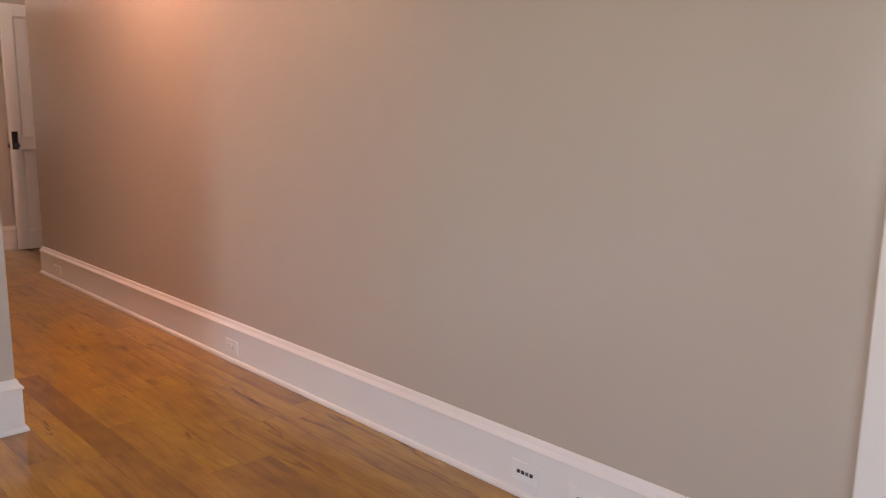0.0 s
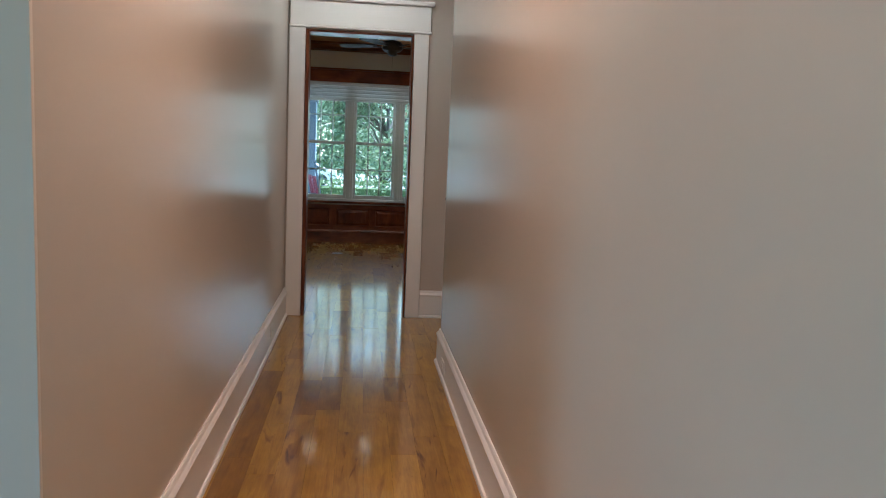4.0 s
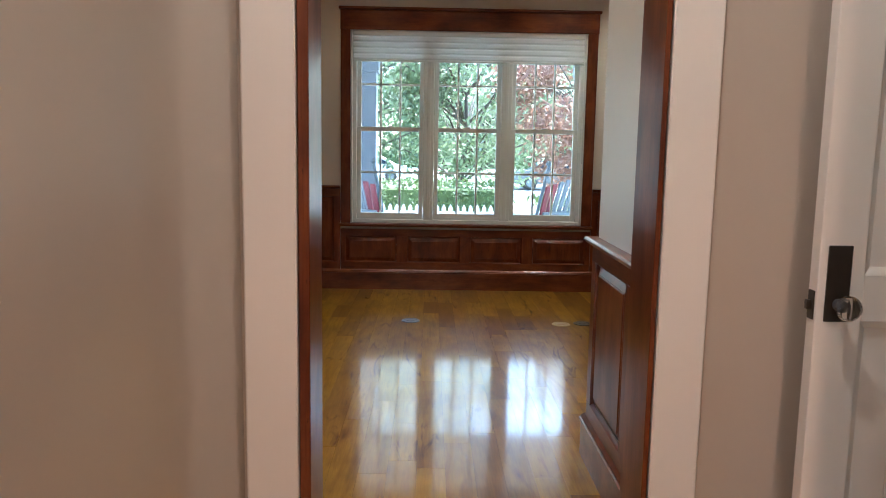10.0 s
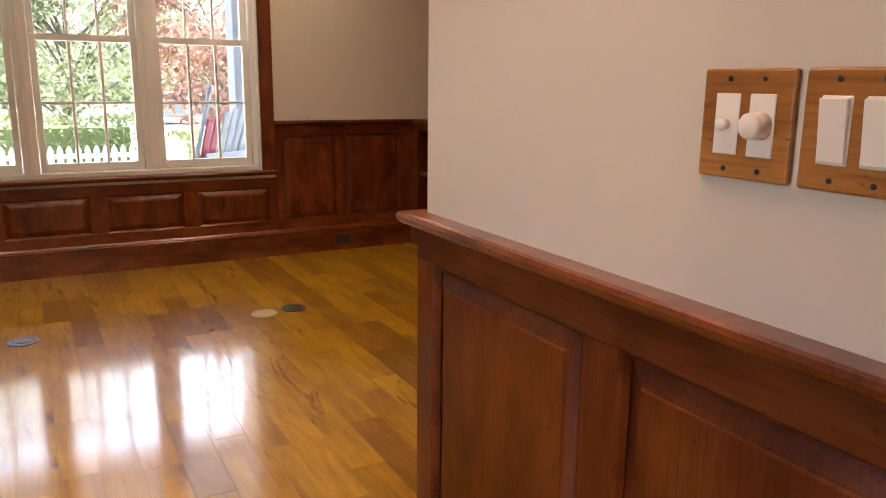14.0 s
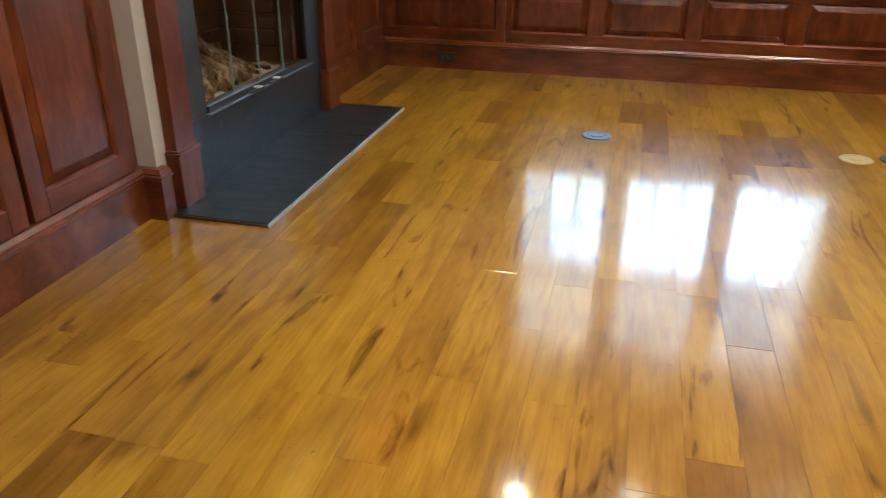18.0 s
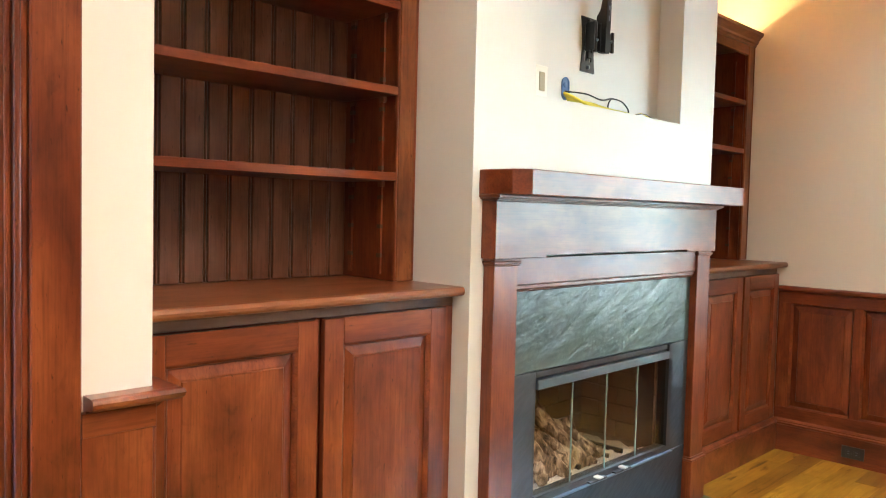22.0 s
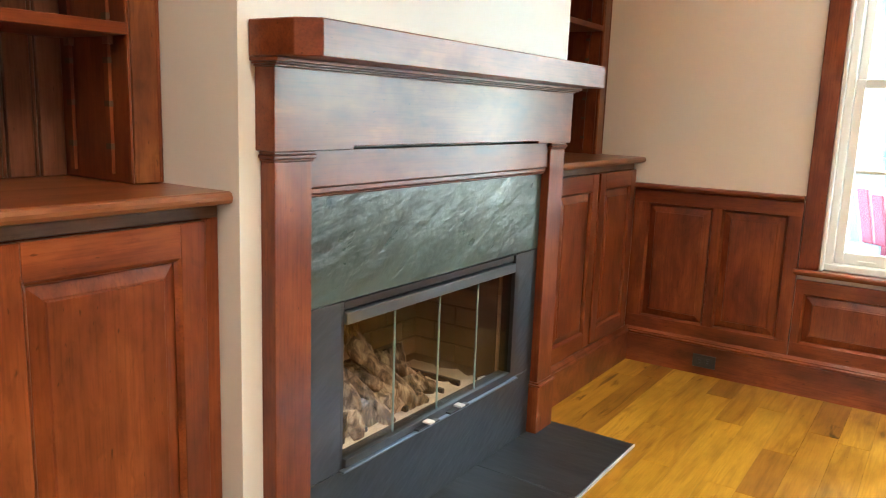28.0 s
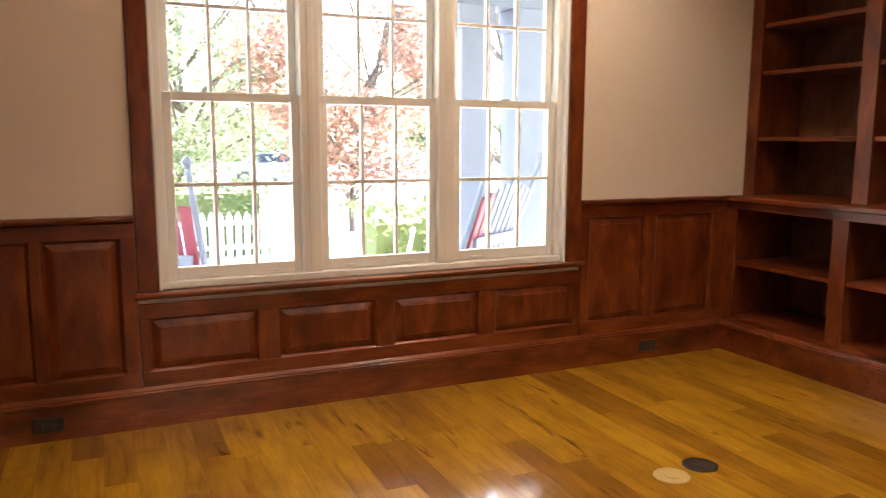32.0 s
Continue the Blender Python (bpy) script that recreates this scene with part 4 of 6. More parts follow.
# cased opening in the west wall
door_3 = thing("door_3", pose(0, 0, 0), "dark cherry cased opening to the next room", "doorway", kind="structure")
block("casing_north", WEST_X, WEST_X + 0.022, 7.334, 7.420, 0, 2.15, cherry_v, door_3, bevel=0.003)
for k, (dx, y0, y1) in enumerate(((0.014, 7.322, 7.334), (0.020, 7.310, 7.322), (0.008, 7.298, 7.310))):
    block("casing_bead", WEST_X, WEST_X + dx, y0, y1, 0, 2.15, cherry_v, door_3, bevel=0.004, seg=2)
block("jamb_north", WEST_X - 0.14, WEST_X - 0.0005, 7.288, 7.3035, 0, 2.139, cherry_v, door_3)
block("casing_south", WEST_X, WEST_X + 0.022, LIB_S + 0.025, 6.465, 0, 2.15, cherry_v, door_3, bevel=0.003)
block("casing_head", WEST_X, WEST_X + 0.024, LIB_S + 0.025, 7.44, 2.15, 2.33, cherry_h, door_3, bevel=0.003)
tagged(block("plinth_block", WEST_X, WEST_X + 0.032, 7.300, 7.432, 0, 0.19, cherry_v, door_3, "cherry plinth block", bevel=0.003))

# crown round the library
CROWN = [(0, 0), (0.012, 0), (0.016, 0.010), (0.016, 0.022), (0.030, 0.034), (0.055, 0.056), (0.072, 0.080), (0.080, 0.086), (0.094, 0.090), (0.094, 0.102), (0.100, 0.1145), (0, 0.1145)]
crown = moulding("crown_library", CROWN, [(WEST_X, LIB_S), (WEST_X, ALC0), (BACK_X - 0.02, ALC0), (BACK_X - 0.02, CH0), (CH_X, CH0), (CH_X, CH1), (BACK_X - 0.02, CH1), (BACK_X - 0.02, WIN_Y), (4.02, WIN_Y), (4.02, STUB_Y), (STUB_X, STUB_Y), (STUB_X, LIB_S), (WEST_X, LIB_S)], cherry_run, z=CROWN_Z)
tagged(crown, "stained wooden crown moulding under the ceiling", "trim", kind="structure")

# ---- window ----
win = thing("window_1", pose(0, 0, 0), "triple white double-hung window with divided panes, dark cherry casing", "window", kind="structure")
FY = WIN_FRAME_Y
block("casing_west", 0.302, WX0 - 0.0125, WIN_Y - 0.024, WIN_Y - 0.0005, WZ0 - 0.0, WZ1 + 0.004, cherry_v, win, "dark cherry casing", bevel=0.003)
block("casing_east", WX1 + 0.0125, 2.482, WIN_Y - 0.024, WIN_Y - 0.0005, WZ0 - 0.0, WZ1 + 0.004, cherry_v, win, "dark cherry casing", bevel=0.003)
block("head_casing", 0.300, 2.486, WIN_Y - 0.028, WIN_Y - 0.0005, WZ1 + 0.004, 2.378, cherry_h, win, "dark cherry head casing", bevel=0.003)
block("head_cap", 0.288, 2.500, WIN_Y - 0.050, WIN_Y - 0.0005, 2.378, 2.402, cherry_h, win, "dark cherry head cap", bevel=0.006, seg=2)
moulding("stool", [(0, -0.030), (0.024, -0.030), (0.030, -0.020), (0.050, -0.018), (0.055, -0.012), (0.055, -0.004), (0.050, 0.0), (0, 0.0)], [(0.288, WIN_Y), (2.494, WIN_Y)], cherry_run, win, "dark cherry window stool", z=WZ0)
block("stool_deck", WX0 - 0.010, WX1 + 0.010, WIN_Y + 0.001, FY + 0.02, WZ0 - 0.014, WZ0 - 0.001, cherry_h, win, "dark cherry window stool")
block("lining_west", WX0 - 0.010, WX0 + 0.004, WIN_Y - 0.010, FY + 0.03, WZ0, WZ1 + 0.012, white_sash, win, bevel=0.002)
block("lining_east", WX1 - 0.004, WX1 + 0.010, WIN_Y - 0.010, FY + 0.03, WZ0, WZ1 + 0.012, white_sash, win, bevel=0.002)
block("sill", WX0 + 0.004, WX1 - 0.004, FY - 0.012, FY + 0.13, WZ0, WZ0 + 0.032, white_sash, win, bevel=0.004)
block("head_jamb", WX0 + 0.004, WX1 - 0.004, FY, FY + 0.13, WZ1 - 0.03, WZ1 + 0.012, white_sash, win)
UNIT, MULL, SIDE = 0.585, 0.090, 0.032
x = WX0 + 0.004
block("side_jamb", x, x + SIDE, FY, FY + 0.13, WZ0 + 0.032, WZ1 - 0.03, white_sash, win, bevel=0.003)
x += SIDE
units = []
span = (WX1 - WX0 - 0.008 - 2 * SIDE - 2 * MULL) / 3
for k in range(3):
    units.append((x, x + span))
    x += span
    if k < 2:
        mu = block("mullion", x, x + MULL, FY - 0.004, FY + 0.13, WZ0 + 0.032, WZ1 - 0.03, white_sash, win, bevel=0.004)
        block("mullion_bead", x + 0.030, x + MULL - 0.030, FY - 0.010, FY - 0.004, WZ0 + 0.05, WZ1 - 0.22, white_sash, mu, bevel=0.003)
        x += MULL
block("side_jamb", x, x + SIDE, FY, FY + 0.13, WZ0 + 0.032, WZ1 - 0.03, white_sash, win, bevel=0.003)
MEET = 1.392


def sash(x0, x1, z0, z1, y, parent, low):
    s = block("sash_stile", x0, x0 + 0.036, y, y + 0.034, z0, z1, white_sash, parent, bevel=0.003)
    block("sash_stile", x1 - 0.036, x1, y, y + 0.034, z0, z1, white_sash, parent, bevel=0.003)
    bot, top = (0.052, 0.038) if low else (0.038, 0.045)
    block("sash_rail", x0 + 0.036, x1 - 0.036, y, y + 0.034, z0, z0 + bot, white_sash, parent, bevel=0.003)
    block("sash_rail", x0 + 0.036, x1 - 0.036, y, y + 0.034, z1 - top, z1, white_sash, parent, bevel=0.003)
    gx0, gx1, gz0, gz1 = x0 + 0.036, x1 - 0.036, z0 + bot, z1 - top
    bar = 0.017
    for i in (1, 2):
        cx = gx0 + (gx1 - gx0) * i / 3
        block("glazing_bar", cx - bar / 2, cx + bar / 2, y + 0.004, y + 0.030, gz0, gz1, white_sash, parent, bevel=0.003)
    cz = (gz0 + gz1) / 2
    for i in range(3):
        a = gx0 + (gx1 - gx0) * i / 3 + (bar / 2 if i else 0)
        b = gx0 + (gx1 - gx0) * (i + 1) / 3 - (bar / 2 if i < 2 else 0)
        block("glazing_bar", a, b, y + 0.004, y + 0.030, cz - bar / 2, cz + bar / 2, white_sash, parent, bevel=0.003)
        for p, q in ((gz0, cz - bar / 2), (cz + bar / 2, gz1)):
            g = block("pane", a, b, y + 0.016, y + 0.019, p, q, pane_glass, parent, bevel=0)
            g.visible_shadow = False
    if low:
        for fx in (0.22, 0.74):
            cx = x0 + (x1 - x0) * fx
            block("sash_lift", cx - 0.035, cx + 0.035, y - 0.006, y, z0 + 0.012, z0 + 0.022, white_sash, parent, "recessed finger lift", bevel=0.002)
        block("sash_lock", (x0 + x1) / 2 - 0.025, (x0 + x1) / 2 + 0.025, y + 0.004, y + 0.03, z1, z1 + 0.010, white_sash, parent, "white sash lock", bevel=0.003)


for a, b in units:
    sash(a + 0.002, b - 0.002, WZ0 + 0.034, MEET + 0.019, FY + 0.022, win, True)
    sash(a + 0.002, b - 0.002, MEET - 0.019, WZ1 - 0.032, FY + 0.062, win, False)

blind = thing("window_blind", pose(0, 0, 0), "raised pale pleated fabric shade with a head rail", "blind")
block("head_rail", WX0 + 0.008, WX1 - 0.008, WIN_Y - 0.008, FY + 0.002, WZ1 - 0.040, WZ1 + 0.008, white_sash, blind, bevel=0.004)
bm = bmesh.new()
zt, zb = WZ1 - 0.040, 1.975
prof = []
n = 4
for i in range(n):
    za, zc = zt + (zb - zt) * i / n, zt + (zb - zt) * (i + 1) / n
    prof += [(0.006, za), (0.015, za * 0.7 + zc * 0.3), (0.016, za * 0.25 + zc * 0.75), (0.008, zc + 0.002)]
front = [(WIN_Y + 0.014 - d, z) for d, z in prof]
back = [(WIN_Y + 0.020, z) for d, z in prof][::-1]
ring = front + back
va, vb = [bm.verts.new((WX0 + 0.012, y, z)) for y, z in ring], [bm.verts.new((WX1 - 0.012, y, z)) for y, z in ring]
for i in range(len(ring)):
    j = (i + 1) % len(ring)
    bm.faces.new((va[i], va[j], vb[j], vb[i]))
part("fabric", bm, shade_fabric, blind, "pale pleated fabric")
block("bottom_bar", WX0 + 0.012, WX1 - 0.012, WIN_Y + 0.000, FY - 0.002, 1.958, 1.976, white_sash, blind, bevel=0.003)
cord = thing("blind_cord", pose(0, 0, 0), "thin white cord with a small tassel beside the window", "cord")
part("string", tube(bmesh.new(), [(WX1 - 0.006, WIN_Y - 0.012, WZ1 - 0.02), (WX1 - 0.006, WIN_Y - 0.012, 1.12)], 0.0015, 6), white_sash, cord)
part("tassel", lathe(bmesh.new(), [(0.003, 1.125), (0.008, 1.11), (0.009, 1.075), (0.006, 1.07)], (WX1 - 0.006, WIN_Y - 0.012, 0), "z", 12), white_plastic, cord)

# ---- base cabinets beside the chimney ----


def cabinet(y0, y1, doors, label):
    """Two-door cabinet facing east between plan y0 and y1; doors: (from, to) measured north from y0."""
    m = pose(CAB_X, y1, 0, 0, 0, EAST)
    c = thing("base_cabinet", m, label, "cabinet", "cabinets beside the fireplace")
    L = y1 - y0
    body = bmesh.new()
    cuboid(body, 0.002, L - 0.002, -(CAB_X - BACK_X) + 0.004, -0.040, 0.01, COUNTER_Z - 0.028)
    part("body", body, cherry_v, c)
    dz0, dz1 = 0.178, 0.968
    block("top_rail", 0.002, L - 0.002, -0.040, -0.020, dz1 + 0.002, COUNTER_Z - 0.027, rail_wood, c, "worn grey-brown rail")
    block("bottom_rail", 0.002, L - 0.002, -0.040, -0.018, 0.0, dz0 - 0.003, cherry_h, c)
    xs = [0.002] + sum([[L - b, L - a] for a, b in reversed(doors)], []) + [L - 0.002]
    for a, b in zip(xs[::2], xs[1::2]):
        if b - a > 0.003:
            block("face_stile", a, b, -0.040, -0.020, dz0 - 0.003, dz1 + 0.002, cherry_v, c)
    for a, b in doors:
        a, b = L - b + 0.003, L - a - 0.003
        px0, px1, pz0, pz1 = a + 0.064, b - 0.064, dz0 + 0.070, dz1 - 0.072
        door = block("door", a, px0, -0.020, 0.0, dz0, dz1, cherry_v, c, "raised-panel cherry door", bevel=0.002)
        block("door_stile", px1, b, -0.020, 0.0, dz0, dz1, cherry_v, door, bevel=0.002)
        block("door_rail", px0, px1, -0.020, 0.0, dz0, pz0, cherry_h, door, bevel=0.001)
        block("door_rail", px0, px1, -0.020, 0.0, pz1, dz1, cherry_h, door, bevel=0.001)
        part("door_moulding", sticking(bmesh.new(), px0, px1, pz0, pz1, 0.0, 0.010, 0.012), cherry_h, door)
        part("door_panel", raised_panel(bmesh.new(), px0 + 0.008, px1 - 0.008, pz0 + 0.008, pz1 - 0.008, -0.005, 0.028, 0.011, 0.003), cherry_v, door)
    return c


CABLABEL = "dark cherry base cabinet with two raised-panel doors"
cabinet(ALC0, CH0, [(0.044, 0.530), (0.544, 1.004)], CABLABEL)
cabinet(CH1, WIN_Y - 0.022, [(0.060, 0.508), (0.522, 0.968)], CABLABEL + " by the window")
lib_base("baseboard_cabinet_south", [(CAB_X - 0.017, ALC0 + 0.035), (CAB_X - 0.017, CH0), (CH_X, CH0), (CH_X, CH0 + 0.026)])
lib_base("baseboard_cabinet_north", [(CAB_X - 0.017, CH1), (CAB_X - 0.017, WIN_Y - 0.035)])


def countertop(y0, y1, label):
    """Slab with a rounded nosing, resting on a base cabinet."""
    c = thing("countertop", pose(0, y0, COUNTER_Z - 0.028), label, "countertop", "countertops")
    L = y1 - y0
    n = 4
    w = (-0.462 - BACK_X - 0.002) / n
    for k in range(n):
        x = BACK_X + 0.002 + k * w
        block("board", x, x + w - 0.0004, 0, L, 0.0, 0.028, counter_wood, c, bevel=0)
    bm = bmesh.new()
    prof = [(-0.462, 0.0), (-0.450, 0.0), (-0.443, 0.003), (-0.439, 0.010), (-0.439, 0.017), (-0.443, 0.0245), (-0.450, 0.028), (-0.462, 0.028)]
    a, b = [bm.verts.new((x, 0, z)) for x, z in prof], [bm.verts.new((x, L, z)) for x, z in prof]
    for i in range(len(prof)):
        j = (i + 1) % len(prof)
        bm.faces.new((a[i], a[j], b[j], b[i]))
    bm.faces.new(a)
    bm.faces.new(b[::-1])
    bmesh.ops.recalc_face_normals(bm, faces=bm.faces)
    part("nosing", bm, nosing_lit_wood, c, "rounded front edge, its highlight put into a paler colour")
    return c


countertop(ALC0 + 0.001, CH0 - 0.001, "wide dark cherry countertop with a rounded edge")
countertop(CH1 + 0.001, WIN_Y - 0.002, "wide dark cherry countertop with a rounded edge")


def bookcase(y0, y1, label, shelves, inner0=None):
    """Open bookcase facing east on a countertop, with beadboard back and crown."""
    b = thing("bookcase", pose(BOOK_X, y1, COUNTER_Z, 0, 0, EAST), label, "bookcase", "bookcases beside the fireplace")
    L, D = y1 - y0, BOOK_X - BACK_X
    top = 2.170 - COUNTER_Z
    crown_z = 2.225 - COUNTER_Z
    S = 0.074
    block("stile", 0.001, S, -0.020, 0.0, 0.001, crown_z, stile_wood, b)
    block("stile_fillet", 0.003, 0.013, 0.0, 0.004, 0.002, crown_z - 0.004, cherry_v, b, bevel=0.002)
    block("stile_bead", S, S + 0.006, -0.016, -0.003, 0.001, top, cherry_v, b, bevel=0.002)
    block("stile", L - S, L - 0.001, -0.020, 0.0, 0.001, crown_z, stile_wood, b)
    block("stile_fillet", L - 0.013, L - 0.003, 0.0, 0.004, 0.002, crown_z - 0.004, cherry_v, b, bevel=0.002)
    block("stile_bead", L - S - 0.006, L - S, -0.016, -0.003, 0.001, top, cherry_v, b, bevel=0.002)
    block("top_rail", S, L - S, -0.020, 0.0, top, crown_z, cherry_h, b)
    block("side", S - 0.020, S, -D + 0.0005, -0.020, 0.001, crown_z - 0.01, cherry_v, b)
    block("side", L - S, L - S + 0.020, -D + 0.0005, -0.020, 0.001, crown_z - 0.01, cherry_v, b)
    block("top", S, L - S, -D + 0.0005, -0.020, crown_z - 0.03, crown_z - 0.012, cherry_h, b, bevel=0)
    w = 0.075
    n = int((L - 2 * S) / w)
    w = (L - 2 * S) / n
    for i in range(n):
        bm = bmesh.new()
        x0, x1 = S + i * w, S + (i + 1) * w
        cuboid(bm, x0 + 0.0018, x1 - 0.0140, -D + 0.001, -D + 0.014, 0.001, crown_z - 0.03, 0.002)
        cuboid(bm, x1 - 0.0100, x1 - 0.0034, -D + 0.001, -D + 0.0115, 0.001, crown_z - 0.03, 0.003)
        part("beadboard", bm, bead, b)
    block("back", S, L - S, -D + 0.0002, -D + 0.004, 0.001, crown_z - 0.03, joint_dark, b, bevel=0)
    for z in shelves:
        block("shelf", S + 0.003, L - S - 0.003, -D + 0.013, -0.004, z - COUNTER_Z - 0.026, z - COUNTER_Z, cherry_h, b, bevel=0.0015)
    for xx in (S + 0.0005, L - S - 0.0165):
        for yy in (-0.085, -D + 0.05):
            bm = bmesh.new()
            cuboid(bm, xx + 0.004, xx + 0.012, yy, yy + 0.016, 0.02, top - 0.03)
            rail = part("shelf_standard", bm, cherry_v, b)
            for k in range(int((top - 0.10) / 0.095)):
                zz = 0.075 + k * 0.095
                block("notch", xx + 0.0035, xx + 0.0135, yy - 0.0015, yy + 0.0175, zz, zz + 0.013, joint_dark, rail, "dark notch for a shelf cleat", bevel=0)
    for z in shelves:
        for xx in (S, L - S - 0.014):
            for yy in (-0.085, -D + 0.048):
                block("shelf_peg", xx, xx + 0.014, yy - 0.002, yy + 0.020, z - COUNTER_Z - 0.044, z - COUNTER_Z - 0.026, bead, b, bevel=0.001)
    prof = [(0, 0), (0.006, 0), (0.010, 0.012), (0.018, 0.018), (0.020, 0.030), (0.034, 0.048), (0.042, 0.056), (0.046, 0.058), (0.046, 0.074), (0, 0.074)]
    bm = profile_run(bmesh.new(), prof, [(L - 0.001, 0, 0, 1, crown_z - 0.004), (0.001, 0, 0, 1, crown_z - 0.004)])
    part("crown", bm, cherry_run, b, "moulded cornice")
    return b


SHELVES = (1.380, 1.652, 1.920)
bookcase(ALC0 + 0.002, CH0 - 0.002, "dark cherry bookcase with a beadboard back, three empty shelves", SHELVES)
bookcase(CH1 + 0.002, WIN_Y - 0.003, "dark cherry bookcase with a beadboard back, empty shelves, by the window", SHELVES)
for y0, y1 in ((ALC0 + 0.1, CH0 - 0.1), (CH1 + 0.1, WIN_Y - 0.1)):
    st = thing("light_strip", pose(BOOK_X - 0.10, (y0 + y1) / 2, 2.217), "warm glowing light strip on top of the bookcase", "lamp", "bookcase light strips")
    block("channel", -0.02, 0.02, -(y1 - y0) / 2, (y1 - y0) / 2, 0, 0.012, grey_steel, st, bevel=0.001)
    block("lens", -0.012, 0.012, -(y1 - y0) / 2 + 0.01, (y1 - y0) / 2 - 0.01, 0.012, 0.020, strip_glow, st, "glowing lens", bevel=0.002)

# ---- fireplace ----
fp = thing("fireplace_mantel", pose(CH_X, (8.640 + 10.150) / 2, 0, 0, 0, EAST), "dark cherry fireplace mantel with pilasters and a thick clipped-corner shelf", "mantel")
HALF = 0.755           # half the shelf
bm = bmesh.new()
outline = [(-HALF, 0.0005), (-HALF, 0.134), (-HALF + 0.032, 0.183), (HALF - 0.032, 0.183), (HALF, 0.134), (HALF, 0.0005)]
lo, hi = [bm.verts.new((x, y, 1.315)) for x, y in outline], [bm.verts.new((x, y, 1.391)) for x, y in outline]
for i in range(6):
    j = (i + 1) % 6
    bm.faces.new((lo[i], lo[j], hi[j], hi[i]))
bm.faces.new(lo[::-1])
bm.faces.new(hi)
bmesh.ops.recalc_face_normals(bm, faces=bm.faces)
bmesh.ops.bevel(bm, geom=list(bm.edges), offset=0.0025, segments=1, affect="EDGES")
part("shelf", bm, cherry_h, fp)
FH = 0.738             # half the frieze
def face_box(nm, x0, x1, y0, y1, z0, z1, mat, bev=0.002, lab=""):
    return block(nm, x0, x1, y0, y1, z0, z1, mat, fp, lab, bevel=bev)
bm = bmesh.new()
outline = [(-FH, 1.118), (-0.480, 1.118), (-0.480, 1.126), (0.480, 1.126), (0.480, 1.118), (FH, 1.118), (FH, 1.296), (-FH, 1.296)]
lo, hi = [bm.verts.new((x, 0.0005, z)) for x, z in outline], [bm.verts.new((x, 0.060, z)) for x, z in outline]
for i in range(8):
    j = (i + 1) % 8
    bm.faces.new((lo[i], lo[j], hi[j], hi[i]))
bm.faces.new(lo[::-1])
bm.faces.new(hi)
bmesh.ops.recalc_face_normals(bm, faces=bm.faces)
bmesh.ops.bevel(bm, geom=list(bm.edges), offset=0.0015, segments=1, affect="EDGES")
part("frieze", bm, cherry_h, fp)
for k, (o, z0, z1) in enumerate(((0.067, 1.296, 1.301), (0.077, 1.301, 1.306), (0.086, 1.306, 1.3148))):
    face_box("bed_moulding", -FH - (o - 0.060) * 0.6, FH + (o - 0.060) * 0.6, 0.0005, o, z0, z1, cherry_h, 0.0015)
face_box("header", -0.608, 0.608, 0.0005, 0.036, 1.030, 1.118, cherry_h)
face_box("header_bead", -0.608, 0.608, 0.0005, 0.030, 1.014, 1.030, cherry_h, 0.003)
face_box("header_edge", -0.608, 0.608, 0.0005, 0.025, 1.006, 1.0135, cherry_h, 0.003)
for s in (-1, 1):
    x0, x1 = sorted((s * 0.608, s * 0.724))
    p = face_box("pilaster", x0, x1, 0.0005, 0.045, 0.215, 1.095, cherry_v)
    for k, (g, z0, z1) in enumerate(((0.004, 1.095, 1.101), (0.008, 1.101, 1.110), (0.004, 1.110, 1.1178))):
        face_box("pilaster_cap", x0 - g, x1 + g, 0.0005, 0.045 + g, z0, z1, cherry_h, 0.002)
    face_box("plinth", x0 - 0.008, x1 + 0.008, 0.0005, 0.056, 0.013, 0.200, cherry_v, 0.003)
    face_box("plinth_cap", x0 - 0.012, x1 + 0.012, 0.0005, 0.062, 0.200, 0.208, cherry_h, 0.003)
    face_box("plinth_cap", x0 - 0.006, x1 + 0.006, 0.0005, 0.052, 0.208, 0.216, cherry_h, 0.003)
SX0, SX1 = 8.798, 10.026
sl = thing("slate_surround", pose(CH_X, 0, 0), "dark grey-green cleft slate fireplace surround", "surround")
def slab(nm, y0, y1, z0, z1, mat, out=0.014):
    bm = cuboid(bmesh.new(), 0.0005, out, y0, y1, z0, z1, 0.0015)
    return part(nm, bm, mat, sl)
slab("slate_slab", SX0, SX1, 0.732, 1.006, slate_cleft)
slab("slate_slab", SX0, FB0 + 0.004, 0.270, 0.730, slate_honed)
slab("slate_slab", FB1 - 0.004, SX1, 0.270, 0.730, slate_honed)
slab("slate_slab", SX0, SX1, 0.013, 0.268, slate_honed)
he = thing("hearth", pose(0, 0, 0), "black honed slate hearth laid flush on the floor", "hearth")
for a, b in ((8.618, 9.640), (9.6407, 10.158)):
    block("slate_tile", CH_X + 0.003, -0.036, a, b, -0.004, 0.012, slate_honed, he, bevel=0.002)
block("edge_strip", -0.036, -0.032, 8.613, 10.164, -0.004, 0.010, concrete, he, "pale edge strip", bevel=0)
block("edge_strip", CH_X + 0.003, -0.036, 8.613, 8.6175, -0.004, 0.009, joint_dark, he, "dark edge strip", bevel=0)

